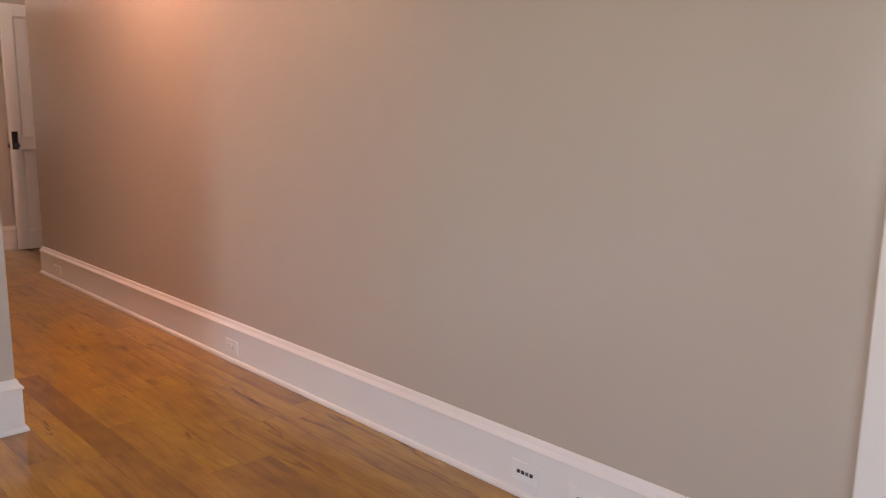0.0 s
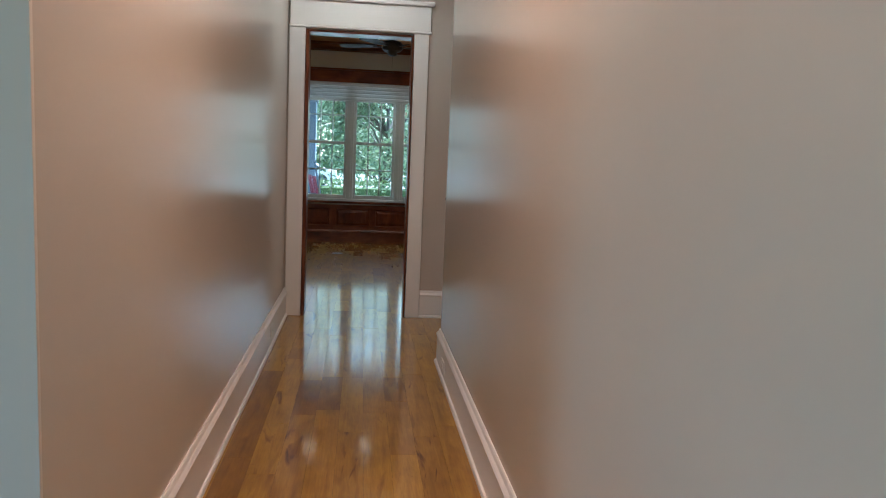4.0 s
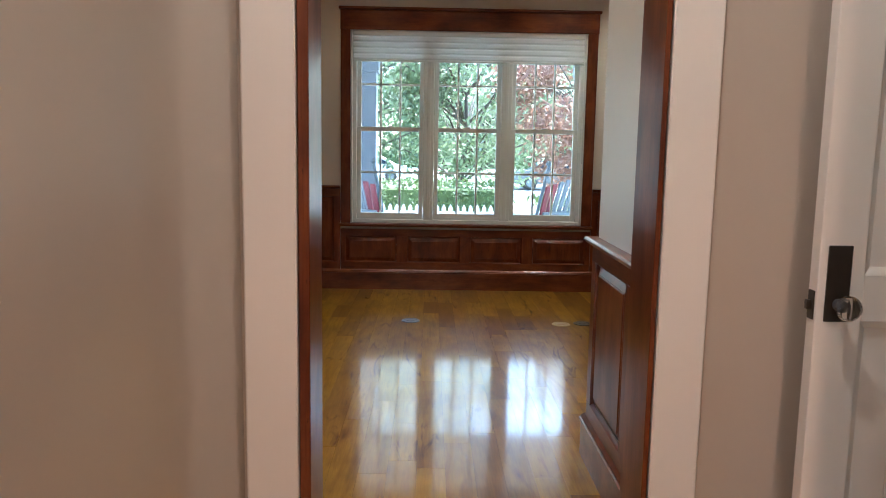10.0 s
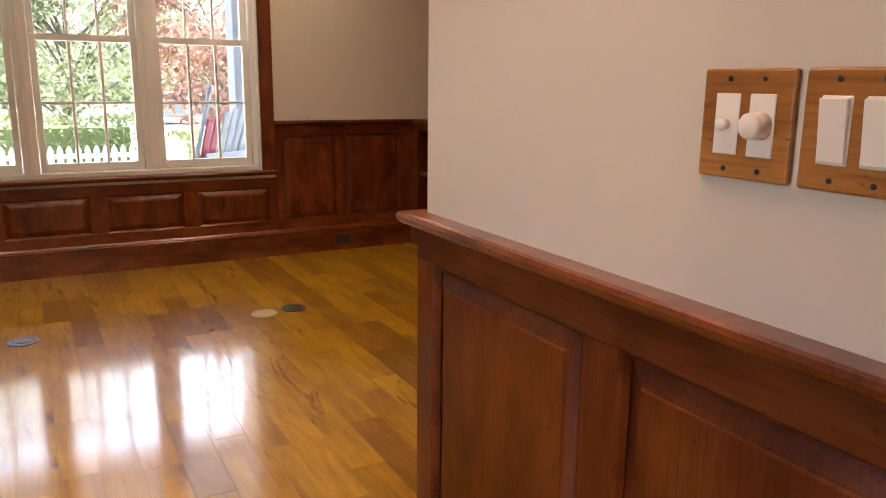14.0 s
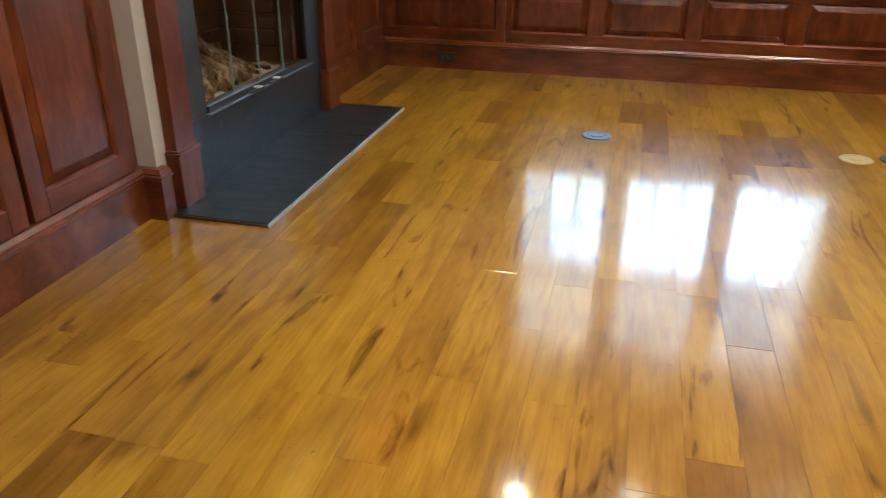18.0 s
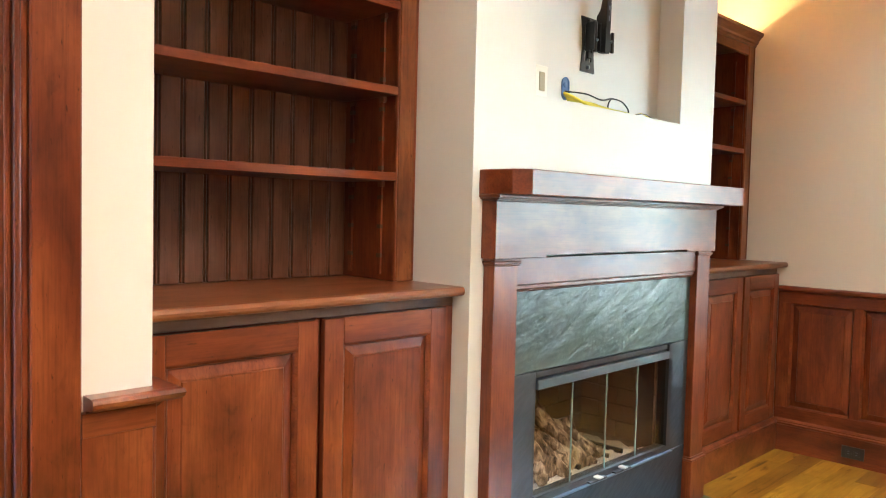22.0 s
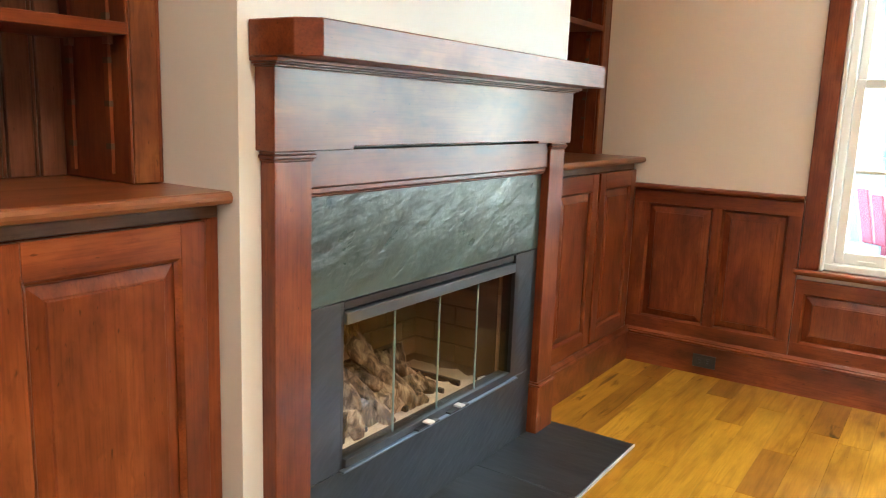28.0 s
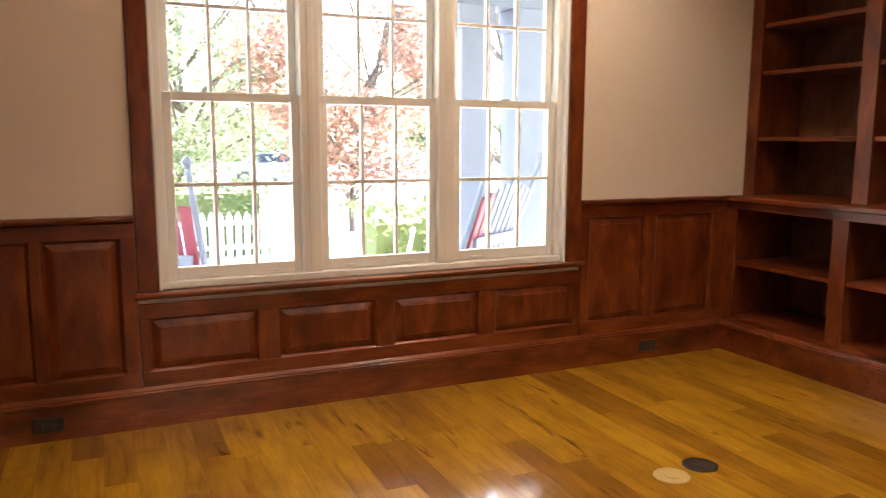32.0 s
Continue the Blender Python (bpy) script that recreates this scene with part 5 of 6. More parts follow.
fbx = thing("firebox", pose(0, 0, 0), "black steel firebox with four folding glass doors and gas logs", "fireplace insert")
def fb(nm, x0, x1, y0, y1, z0, z1, mat, lab="", bev=0.0015, par=None):
    return block(nm, x0, x1, y0, y1, z0, z1, mat, par or fbx, lab, bevel=bev)
XB = -0.86
fb("floor_plate", XB, CH_X - 0.01, FB0, FB1, 0.260, 0.270, mortar)
fb("back_plate", XB - 0.02, XB, FB0, FB1, 0.260, 0.724, mortar)
fb("side_plate", XB, CH_X - 0.03, FB0 - 0.02, FB0, 0.260, 0.724, mortar)
fb("side_plate", XB, CH_X - 0.03, FB1, FB1 + 0.02, 0.260, 0.724, mortar)
fb("hood", XB, CH_X - 0.03, FB0, FB1, 0.722, 0.736, black_steel)
rows_n, cols_n = 6, 5
for r in range(rows_n):
    z0 = 0.272 + r * 0.075
    off = (r % 2) * 0.095
    y = FB0 - off
    while y < FB1 - 0.01:
        a, b = max(y, FB0 + 0.002), min(y + 0.184, FB1 - 0.002)
        if b - a > 0.02:
            fb("fire_brick", XB, XB + 0.012, a, b, z0, z0 + 0.069, firebrick, bev=0.002)
        y += 0.190
    x = XB + 0.014 - off
    while x < CH_X - 0.08:
        a, b = max(x, XB + 0.014), min(x + 0.184, CH_X - 0.05)
        if b - a > 0.02:
            fb("fire_brick", a, b, FB0, FB0 + 0.010, z0, z0 + 0.069, firebrick, bev=0.002)
            fb("fire_brick", a, b, FB1 - 0.010, FB1, z0, z0 + 0.069, firebrick, bev=0.002)
        x += 0.190
# frame and doors
fr = fb("door_frame", CH_X - 0.03, CH_X + 0.012, FB0 + 0.004, FB0 + 0.016, 0.268, 0.728, black_steel)
fb("door_frame", CH_X - 0.03, CH_X + 0.020, FB1 - 0.034, FB1 - 0.004, 0.268, 0.728, black_steel)
fb("top_louvre", CH_X - 0.02, CH_X + 0.012, FB0 + 0.016, FB1 - 0.034, 0.706, 0.728, black_steel)
fb("door_frame", CH_X - 0.03, CH_X + 0.022, FB0 + 0.016, FB1 - 0.034, 0.668, 0.700, grey_steel, "brushed grey steel rail")
fb("door_frame", CH_X - 0.03, CH_X + 0.022, FB0 + 0.016, FB1 - 0.034, 0.268, 0.298, black_steel)
fb("sill_lip", CH_X + 0.0145, CH_X + 0.034, FB0 - 0.004, FB1 + 0.002, 0.2685, 0.2745, grey_steel, "brushed grey steel lip")
bm = bmesh.new()
fold = [(CH_X - 0.055 + 0.010 * math.sin(k * 1.25), FB1 - 0.155 + k * 0.0040) for k in range(32)]
for dx in (0.0, -0.0015):
    rows = [[bm.verts.new((x + dx, y, z)) for x, y in fold] for z in (0.275, 0.690)]
    for k in range(31):
        bm.faces.new((rows[0][k], rows[0][k + 1], rows[1][k + 1], rows[1][k]))
part("spark_screen", bm, screen_mesh, fbx, "dark hanging mesh spark screen drawn aside")
gw = (FB1 - 0.034 - FB0 - 0.016) / 4
for k in range(4):
    a = FB0 + 0.016 + k * gw
    g = fb("glass_door", CH_X + 0.002, CH_X + 0.007, a + 0.001, a + gw - 0.001, 0.298, 0.668, fire_glass, "clear tempered glass panel", 0)
    g.visible_shadow = False
    e = a + gw - 0.004 if k < 3 else a
    if k < 3:
        fb("glass_edge", CH_X + 0.001, CH_X + 0.008, a + gw - 0.0012, a + gw + 0.0012, 0.298, 0.668, glass_edge, "pale glass edge", 0.001, g)
for a in (FB0 + 0.016 + gw * 1.62, FB0 + 0.016 + gw * 2.38):
    h = fb("door_handle", CH_X + 0.022, CH_X + 0.052, a - 0.013, a + 0.013, 0.287, 0.294, chrome, "bright polished pull")
    fb("handle_stem", CH_X + 0.008, CH_X + 0.040, a - 0.055, a + 0.055, 0.276, 0.282, black_steel, "", 0.001, h)


def log(points, r, sides=18, seed=0):
    rnd = random.Random(seed)
    pts = []
    for i in range(len(points) - 1):
        for q in range(5):
            pts.append(Vector(points[i]).lerp(Vector(points[i + 1]), q / 5))
    pts.append(Vector(points[-1]))
    n = len(pts)
    rad = [r * (0.86 + 0.28 * rnd.random()) * (0.7 if i in (0, n - 1) else 1) for i in range(n)]
    bm = tube(bmesh.new(), pts, rad, sides)
    for k, v in enumerate(bm.verts):
        i, a = k // sides, (k % sides) * math.tau / sides
        centre = pts[i]
        ridge = 0.20 * math.sin(3 * a + seed + i * 0.30) + 0.13 * math.sin(7 * a - i * 0.22 + seed * 2.1)
        v.co = centre + (v.co - centre) * (1 + ridge) + noise.noise_vector(v.co * 16) * r * 0.34
    return bm


lg = thing("gas_log_set", pose(-0.62, 9.33, 0.271), "bark-textured ceramic gas logs on pale embers", "logs")
LOGS = (([(-0.12, -0.36, 0.07), (-0.09, 0.0, 0.085), (-0.12, 0.28, 0.07)], 0.052), ([(0.07, -0.36, 0.05), (0.09, -0.10, 0.06), (0.06, 0.16, 0.05)], 0.040),
        ([(0.13, -0.36, 0.03), (0.03, -0.30, 0.15), (-0.10, -0.27, 0.26)], 0.030), ([(0.15, -0.25, 0.02), (0.07, -0.20, 0.12), (-0.05, -0.19, 0.23), (-0.10, -0.16, 0.28)], 0.025),
        ([(0.15, -0.10, 0.02), (0.08, -0.15, 0.11), (-0.03, -0.24, 0.22)], 0.023), ([(0.14, 0.04, 0.03), (0.06, -0.03, 0.13), (-0.05, -0.08, 0.22)], 0.026),
        ([(0.13, 0.10, 0.02), (0.09, -0.01, 0.07), (0.03, -0.14, 0.15)], 0.020), ([(-0.04, 0.02, 0.13), (-0.08, -0.03, 0.22), (-0.10, -0.02, 0.31)], 0.030),
        ([(0.11, 0.18, 0.03), (0.04, 0.12, 0.09), (-0.06, 0.06, 0.15)], 0.022))
for i, (pts, r) in enumerate(LOGS):
    part("log", log(pts, r, 18, i), log_bark, lg, "", True)
bm = bmesh.new()
bmesh.ops.create_grid(bm, x_segments=16, y_segments=40, size=0.5)
for v in bm.verts:
    v.co = Vector((v.co.x * 0.36 + 0.02, v.co.y * 0.86, 0.012 + 0.018 * noise.noise(Vector((v.co.x * 9, v.co.y * 14, 1)))))
part("embers", bm, ash, lg, "pale sand and ember bed", True)
bm = bmesh.new()
for k in range(7):
    cuboid(bm, -0.10, 0.13, -0.30 + k * 0.1, -0.288 + k * 0.1, 0.012, 0.030)
part("grate", bm, black_steel, lg)

# ---- recess above the mantel: bracket, switch plate, cables ----
mb = thing("tv_mount", pose(NI_X, 9.350, 1.962, 0, 0, EAST), "black steel articulated television wall bracket", "wall bracket")


def steel_sheet(rows, gap, thick=0.005):
    """Upright steel plate; rows: (z, left, right), gap: (z0, z1, x0, x1, x2, x3) of two slots cut through it."""
    bm = bmesh.new()
    grid = [[bm.verts.new((x, 0.0005, z)) for x in (left, gap[2], gap[3], gap[4], gap[5], right)] for z, left, right in rows]
    for (z0, _l, _r), lower, upper in zip(rows, grid, grid[1:]):
        for k in range(5):
            if k in (1, 3) and gap[0] <= z0 < gap[1]:
                continue
            bm.faces.new((lower[k], lower[k + 1], upper[k + 1], upper[k]))
    loose = [v for v in bm.verts if not v.link_faces]
    bmesh.ops.delete(bm, geom=loose, context="VERTS")
    both = bmesh.ops.extrude_face_region(bm, geom=bm.faces[:])
    for v in both["geom"]:
        if isinstance(v, bmesh.types.BMVert):
            v.co.y += thick
    bmesh.ops.recalc_face_normals(bm, faces=bm.faces)
    return bm


rows = []
for k in range(11):
    z = -0.162 + k * 0.0205
    waist = 0.010 * (1 - ((k - 5) / 5) ** 2)
    rows.append((z, -0.046 + waist, 0.046 - waist))
part("wall_plate", steel_sheet(rows, (-0.125, 0.02, -0.022, -0.010, 0.010, 0.022)), black_steel, mb, "waisted steel plate with long slots")
block("rail", -0.010, 0.010, 0.0055, 0.014, -0.110, 0.035, black_steel, mb, bevel=0.002)
for s in (-1, 1):
    block("hinge_cheek", s * 0.020 - 0.0025, s * 0.020 + 0.0025, 0.0055, 0.046, -0.085, 0.020, black_steel, mb, bevel=0.001)
part("pivot", lathe(bmesh.new(), [(0.001, -0.088), (0.009, -0.088), (0.009, 0.024), (0.001, 0.024)], (0, 0.034, 0), "z", 14), black_steel, mb, "", True)


def folded(out, x0, x1):
    """Solid with the profile (depth, height), from x0 to x1."""
    bm = bmesh.new()
    a, b = [bm.verts.new((x0, y, z)) for y, z in out], [bm.verts.new((x1, y, z)) for y, z in out]
    for i in range(len(out)):
        j = (i + 1) % len(out)
        bm.faces.new((a[i], a[j], b[j], b[i]))
    bm.faces.new(a)
    bm.faces.new(b[::-1])
    bmesh.ops.recalc_face_normals(bm, faces=bm.faces)
    return bm


arm = part("arm", folded([(0.034, -0.088), (0.066, -0.092), (0.070, 0.06), (0.069, 0.118), (0.064, 0.140), (0.057, 0.147), (0.050, 0.140), (0.048, 0.110), (0.040, 0.072), (0.024, 0.048), (0.022, 0.010), (0.034, 0.0)], -0.050, -0.022), black_steel, mb, "tall tapered black arm")
block("slot_label", -0.042, -0.033, 0.0690, 0.0705, 0.028, 0.084, grey_steel, arm, "bright scale beside a slot", bevel=0)
block("slot", -0.037, -0.031, 0.0700, 0.0712, 0.046, 0.068, black_plastic, arm, bevel=0)
block("tilt_tab", -0.060, -0.050, 0.052, 0.062, 0.030, 0.044, black_steel, mb, bevel=0.002)
hinge = block("hinge", -0.078, -0.052, 0.040, 0.062, -0.082, -0.014, black_steel, mb, bevel=0.003)
part("knuckle", lathe(bmesh.new(), [(0.001, -0.086), (0.007, -0.086), (0.007, -0.010), (0.001, -0.010)], (-0.072, 0.064, 0), "z", 12), black_steel, hinge, "", True)
part("bolt", lathe(bmesh.new(), [(0.010, 0.0055), (0.010, 0.008), (0.006, 0.008), (0.006, 0.012), (0.004, 0.013), (0.001, 0.013)], (0, 0, -0.143), "y", 12), grey_steel, mb, "bright bolt")
for bx, bz in ((-0.066, -0.045), (0.0, -0.045)):
    part("bolt", lathe(bmesh.new(), [(0.006, 0.058), (0.006, 0.066), (0.004, 0.068), (0.001, 0.068)] if bx else [(0.005, 0.042), (0.005, 0.048), (0.001, 0.049)], (bx, 0, bz), "y", 10), grey_steel, mb, "bright bolt")
sp = thing("cable_plate", pose(NI_X, 9.070, 1.728, 0, 0, EAST), "ivory wall plate with an open cable slot", "outlet")
block("cover_plate", -0.034, 0.034, 0.0005, 0.006, -0.056, 0.056, ivory_plastic, sp, bevel=0.002)
# no opening is cut: the slot's shade is this raised block's colour
block("slot", -0.016, 0.016, 0.006, 0.009, -0.033, 0.033, painted("slot_shadow", (0.36, 0.31, 0.2), 0.6), sp, bevel=0.001)
jb = thing("junction_box", pose(NI_X, 9.217, 1.722, 0, 0, EAST), "round-ended blue plastic cable box set in the wall", "junction box")
ring = [(0.023 * math.cos(t * math.pi / 8), 0.019 * (1 if t < 8 else -1) + 0.023 * math.sin(t * math.pi / 8)) for t in range(16)]
bm = bmesh.new()
loops = [[bm.verts.new((x * k, y, z * (k if k == 1 else 0.94))) for x, z in ring] for k, y in ((1, 0.0005), (1, 0.005), (0.84, 0.005), (0.84, 0.0012))]
for lo, hi in zip(loops, loops[1:]):
    for i in range(16):
        bm.faces.new((lo[i], lo[(i + 1) % 16], hi[(i + 1) % 16], hi[i]))
bm.faces.new(loops[-1])
bmesh.ops.recalc_face_normals(bm, faces=bm.faces)
part("box", bm, box_blue, jb)
part("knockout", lathe(bmesh.new(), [(0.001, 0.004), (0.010, 0.004), (0.012, 0.0015)], (0, 0, 0.014), "y", 14), box_blue, jb, "", True)


def cable(name, pts, r, mat, label):
    cu = bpy.data.curves.new(name, "CURVE")
    cu.dimensions, cu.bevel_depth, cu.bevel_resolution = "3D", r, 2
    s = cu.splines.new("BEZIER")
    s.bezier_points.add(len(pts) - 1)
    for bp, p in zip(s.bezier_points, pts):
        bp.co, bp.handle_left_type, bp.handle_right_type = p, "AUTO", "AUTO"
    cu.materials.append(mat)
    return tagged(new(name, cu), label, "cable", "loose cables")


NX = NI_X
for k in range(6):
    dz, dy = k * 0.005, k * 0.005
    cable("cable", [(NX + 0.004, 9.203 + dy, 1.706 - dz), (NX + 0.026, 9.228 + dy, 1.694 - dz * 0.6), (NX + 0.05, 9.29 + dy, 1.668 + dz * 0.3), (NX + 0.055, 9.37 + dy, 1.661 + dz * 0.3), (NX + 0.05 + k * 0.006, 9.46 + dy * 3, 1.6575)], 0.0046, wire_lime if k in (2, 5) else wire_yellow, "flat yellow cable hanging from the wall box")
cable("cable", [(NX + 0.004, 9.212, 1.712), (NX + 0.05, 9.28, 1.706), (NX + 0.06, 9.37, 1.694), (NX + 0.06, 9.45, 1.708), (NX + 0.065, 9.53, 1.690), (NX + 0.06, 9.555, 1.662), (NX + 0.05, 9.50, 1.657), (NX + 0.045, 9.44, 1.668), (NX + 0.05, 9.44, 1.700), (NX + 0.05, 9.49, 1.712)], 0.0030, wire_black, "coiled black cable on the ledge of the recess")
cable("cable", [(NX + 0.05, 9.47, 1.657), (NX + 0.06, 9.60, 1.662), (NX + 0.05, 9.68, 1.676), (NX + 0.06, 9.74, 1.660), (NX + 0.06, 9.80, 1.657)], 0.0022, wire_yellow, "thin yellow cable end on the ledge")
cable("cable", [(NX + 0.05, 9.58, 1.657), (NX + 0.07, 9.66, 1.672), (NX + 0.06, 9.72, 1.668), (NX + 0.06, 9.78, 1.656)], 0.0018, wire_black, "thin black cable end on the ledge")
for k, mt in enumerate((wire_red, chair_white, wire_red)):
    cn = thing("cable_connector", pose(NX + 0.06, 9.775 + k * 0.022, 1.6585), "small plug on a loose cable end", "connector", "cable ends")
    part("plug", lathe(bmesh.new(), [(0.003, 0), (0.006, 0.002), (0.006, 0.022), (0.003, 0.026)], (0, 0, 0), "y", 10), mt, cn, "", True)
    part("pin", lathe(bmesh.new(), [(0.0035, 0.026), (0.0035, 0.036), (0.001, 0.037)], (0, 0, 0), "y", 8), grey_steel, cn)

# ---- east bookcase ----
eb = thing("bookcase", pose(EAST_UP, STUB_Y + 0.03, 0, 0, 0, WEST), "tall dark cherry wall of open bookshelves, empty", "bookcase")
LEN = WIN_Y - STUB_Y - 0.032
OFF = EAST_UP - EAST_X
ends = [0.0, 0.075]
bays = [(LEN - 0.080 - 0.632, LEN - 0.080)]
while bays[-1][0] > 0.7:
    b1 = bays[-1][0] - 0.088
    bays.append((max(b1 - 0.632, 0.06), b1))
TOPZ = 2.30
def ebx(nm, x0, x1, y0, y1, z0, z1, mat, bev=0.0015):
    return block(nm, x0, x1, y0, y1, z0, z1, mat, eb, bevel=bev)
ebx("back", 0, LEN, -0.385, -0.370, 0, TOPZ, bead, 0)
xs = [0.0] + sorted(v for p in bays for v in p) + [LEN]
for a, b in zip(xs[::2], xs[1::2]):
    ebx("upper_stile", a, b, -0.020, 0.0, CAP_Z, TOPZ, cherry_v)
    ebx("lower_stile", a, b, OFF - 0.020, OFF, 0.178, CAP_Z - 0.03, cherry_v)
    ebx("divider", (a + b) / 2 - 0.012, (a + b) / 2 + 0.012, -0.370, -0.020, CAP_Z, TOPZ, cherry_v)
    ebx("divider", (a + b) / 2 - 0.012, (a + b) / 2 + 0.012, -0.370, OFF - 0.020, 0.01, CAP_Z - 0.03, cherry_v)
ebx("top_rail", 0, LEN, -0.020, 0.001, 2.17, TOPZ, cherry_h)
ebx("bottom_rail", 0, LEN, OFF - 0.020, OFF + 0.0005, 0.0, 0.20, cherry_h)
ebx("counter", 0, LEN, -0.370, OFF + 0.028, CAP_Z - 0.030, CAP_Z, cherry_h, 0.006)
ebx("counter_rail", 0, LEN, OFF - 0.020, OFF + 0.006, CAP_Z - 0.075, CAP_Z - 0.0302, cherry_h)
ebx("deck", 0, LEN, -0.370, OFF - 0.020, 0.185, 0.20, cherry_h)
for a, b in bays:
    a, b = a - 0.02, b + 0.02
    for z in (1.238, 1.606, 1.868):
        ebx("shelf", a, b, -0.368, -0.022, z - 0.024, z, cherry_h)
    ebx("lower_shelf", a, b, -0.368, OFF - 0.024, 0.500, 0.524, cherry_h)
bm = profile_run(bmesh.new(), [(0, 0), (0.006, 0), (0.010, 0.012), (0.018, 0.018), (0.034, 0.048), (0.046, 0.058), (0.046, 0.074), (0, 0.074)], [(0, 0, 0, 1, TOPZ - 0.004), (LEN, 0, 0, 1, TOPZ - 0.004)])
part("crown", bm, cherry_run, eb, "moulded cornice")
lib_base("baseboard_east", [(EAST_X, WIN_Y - 0.035), (EAST_X, STUB_Y + 0.035)])

# ---- floor outlets ----
for x, y, mt, lab in ((0.948, 9.951, grey_steel, "round grey metal floor outlet cover"), (2.027, 9.894, painted("brass_pale", (0.40, 0.31, 0.13), 0.35, 0.05), "round pale brass floor outlet cover"), (2.188, 9.925, bronze, "round dark bronze floor outlet cover")):
    fo = thing("floor_outlet", pose(x, y, 0.0), lab, "floor outlet", "floor outlets")
    part("cover", lathe(bmesh.new(), [(0.066, -0.002), (0.066, 0.002), (0.063, 0.005), (0.050, 0.005), (0.048, 0.0035)], sides=32), mt, fo)
    part("cap", lathe(bmesh.new(), [(0.030, 0.003), (0.030, 0.006), (0.027, 0.007)], sides=24), mt, fo)
    for s in (-1, 1):
        part("screw", lathe(bmesh.new(), [(0.004, 0.004), (0.004, 0.006), (0.003, 0.0065)], (s * 0.04, 0, 0), sides=10), mt, fo)
outlet(pose(-0.060, WIN_Y - 0.034, 0.070, 0, 0, SOUTH), 0.108, 0.062, black_plastic, "black duplex outlet lying sideways in the cherry baseboard", holes=grey_steel)
outlet(pose(2.940, WIN_Y - 0.034, 0.074, 0, 0, SOUTH), 0.108, 0.062, black_plastic, "black duplex outlet lying sideways in the cherry baseboard", holes=grey_steel)

# ---- ceiling fan and recessed lights ----
fan = thing("ceiling_fan", pose(1.55, 9.80, CEIL_Z), "dark bronze ceiling fan with five dark blades, at rest", "fan")
part("canopy", lathe(bmesh.new(), [(0.070, -0.001), (0.070, -0.015), (0.045, -0.050), (0.020, -0.060)]), bronze, fan, "", True)
part("downrod", lathe(bmesh.new(), [(0.013, -0.055), (0.013, -0.15)], sides=14), bronze, fan, "", True)
part("motor", lathe(bmesh.new(), [(0.03, -0.13), (0.10, -0.15), (0.125, -0.18), (0.125, -0.235), (0.10, -0.26), (0.06, -0.27), (0.055, -0.30), (0.03, -0.315)]), bronze, fan, "", True)
for k in range(5):
    a = k * math.tau / 5 + 0.35
    m2 = Matrix.Rotation(a, 4, "Z") @ Matrix.Rotation(radians(11), 4, "X")
    bm = bmesh.new()
    cuboid(bm, 0.10, 0.24, -0.018, 0.018, -0.212, -0.206, 0.002)
    bmesh.ops.transform(bm, matrix=Matrix.Rotation(a, 4, "Z"), verts=bm.verts)
    iron = part("blade_iron", bm, bronze, fan)
    bm = bmesh.new()
    out = [(0.19, -0.052), (0.60, -0.068), (0.645, -0.050), (0.655, 0.0), (0.645, 0.050), (0.60, 0.068), (0.19, 0.052)]
    lo, hi = [bm.verts.new((x, y, -0.003)) for x, y in out], [bm.verts.new((x, y, 0.003)) for x, y in out]
    for i in range(len(out)):
        j = (i + 1) % len(out)
        bm.faces.new((lo[i], lo[j], hi[j], hi[i]))
    bm.faces.new(lo[::-1])
    bm.faces.new(hi)
    bmesh.ops.recalc_face_normals(bm, faces=bm.faces)
    bmesh.ops.transform(bm, matrix=Matrix.Translation((0, 0, -0.200)) @ m2, verts=bm.verts)
    part("blade", bm, blade_dark, fan, "dark stained blade")
part("pull_chain", tube(bmesh.new(), [(0.0, -0.035, -0.30), (0.0, -0.035, -0.49)], 0.0016, 6), bronze, fan, "thin pull chain")
part("pull_fob", lathe(bmesh.new(), [(0.002, -0.49), (0.005, -0.495), (0.005, -0.515), (0.002, -0.52)], (0, -0.035, 0), sides=10), bronze, fan)


def can_light(x, y, z, label, group):
    c = thing("recessed_light", pose(x, y, z), label, "lamp", group)
    part("trim_ring", lathe(bmesh.new(), [(0.095, -0.0005), (0.095, -0.006), (0.088, -0.010), (0.072, -0.006), (0.070, -0.0005)], sides=32), white_plastic, c, "white trim ring")
    part("lens", lathe(bmesh.new(), [(0.069, -0.001), (0.069, -0.003), (0.06, -0.004)], sides=28), lamp_glow, c, "glowing lens")
    return c


for x, y in CANS_LIB:
    can_light(x, y, CEIL_Z, "lit round recessed ceiling light", "library recessed lights")
for x, y in CANS_HALL:
    can_light(x, y, HALL_CEIL, "lit round recessed ceiling light", "hall recessed lights")

# ---- outdoors ----
GZ = -0.75
tagged(block("ground", -90, 90, WB + 2.2, 260, GZ - 0.3, GZ, lawn_green, bevel=0), "green lawn reaching to the distance", "lawn", kind="structure")
tagged(block("ground_near", -90, 90, -90, WB + 2.2, GZ - 0.6, GZ - 0.02, lawn_green, bevel=0), "green lawn round the house", "lawn", kind="structure")
tagged(block("road", -90, 90, 29.0, 78.0, GZ - 0.1, GZ + 0.02, concrete, bevel=0), "wide pale sunlit concrete street and forecourt", "road", kind="structure")
tagged(block("pavement", -90, 90, 24.2, 25.8, GZ - 0.1, GZ + 0.04, concrete, bevel=0), "pale concrete pavement", "pavement", kind="structure")
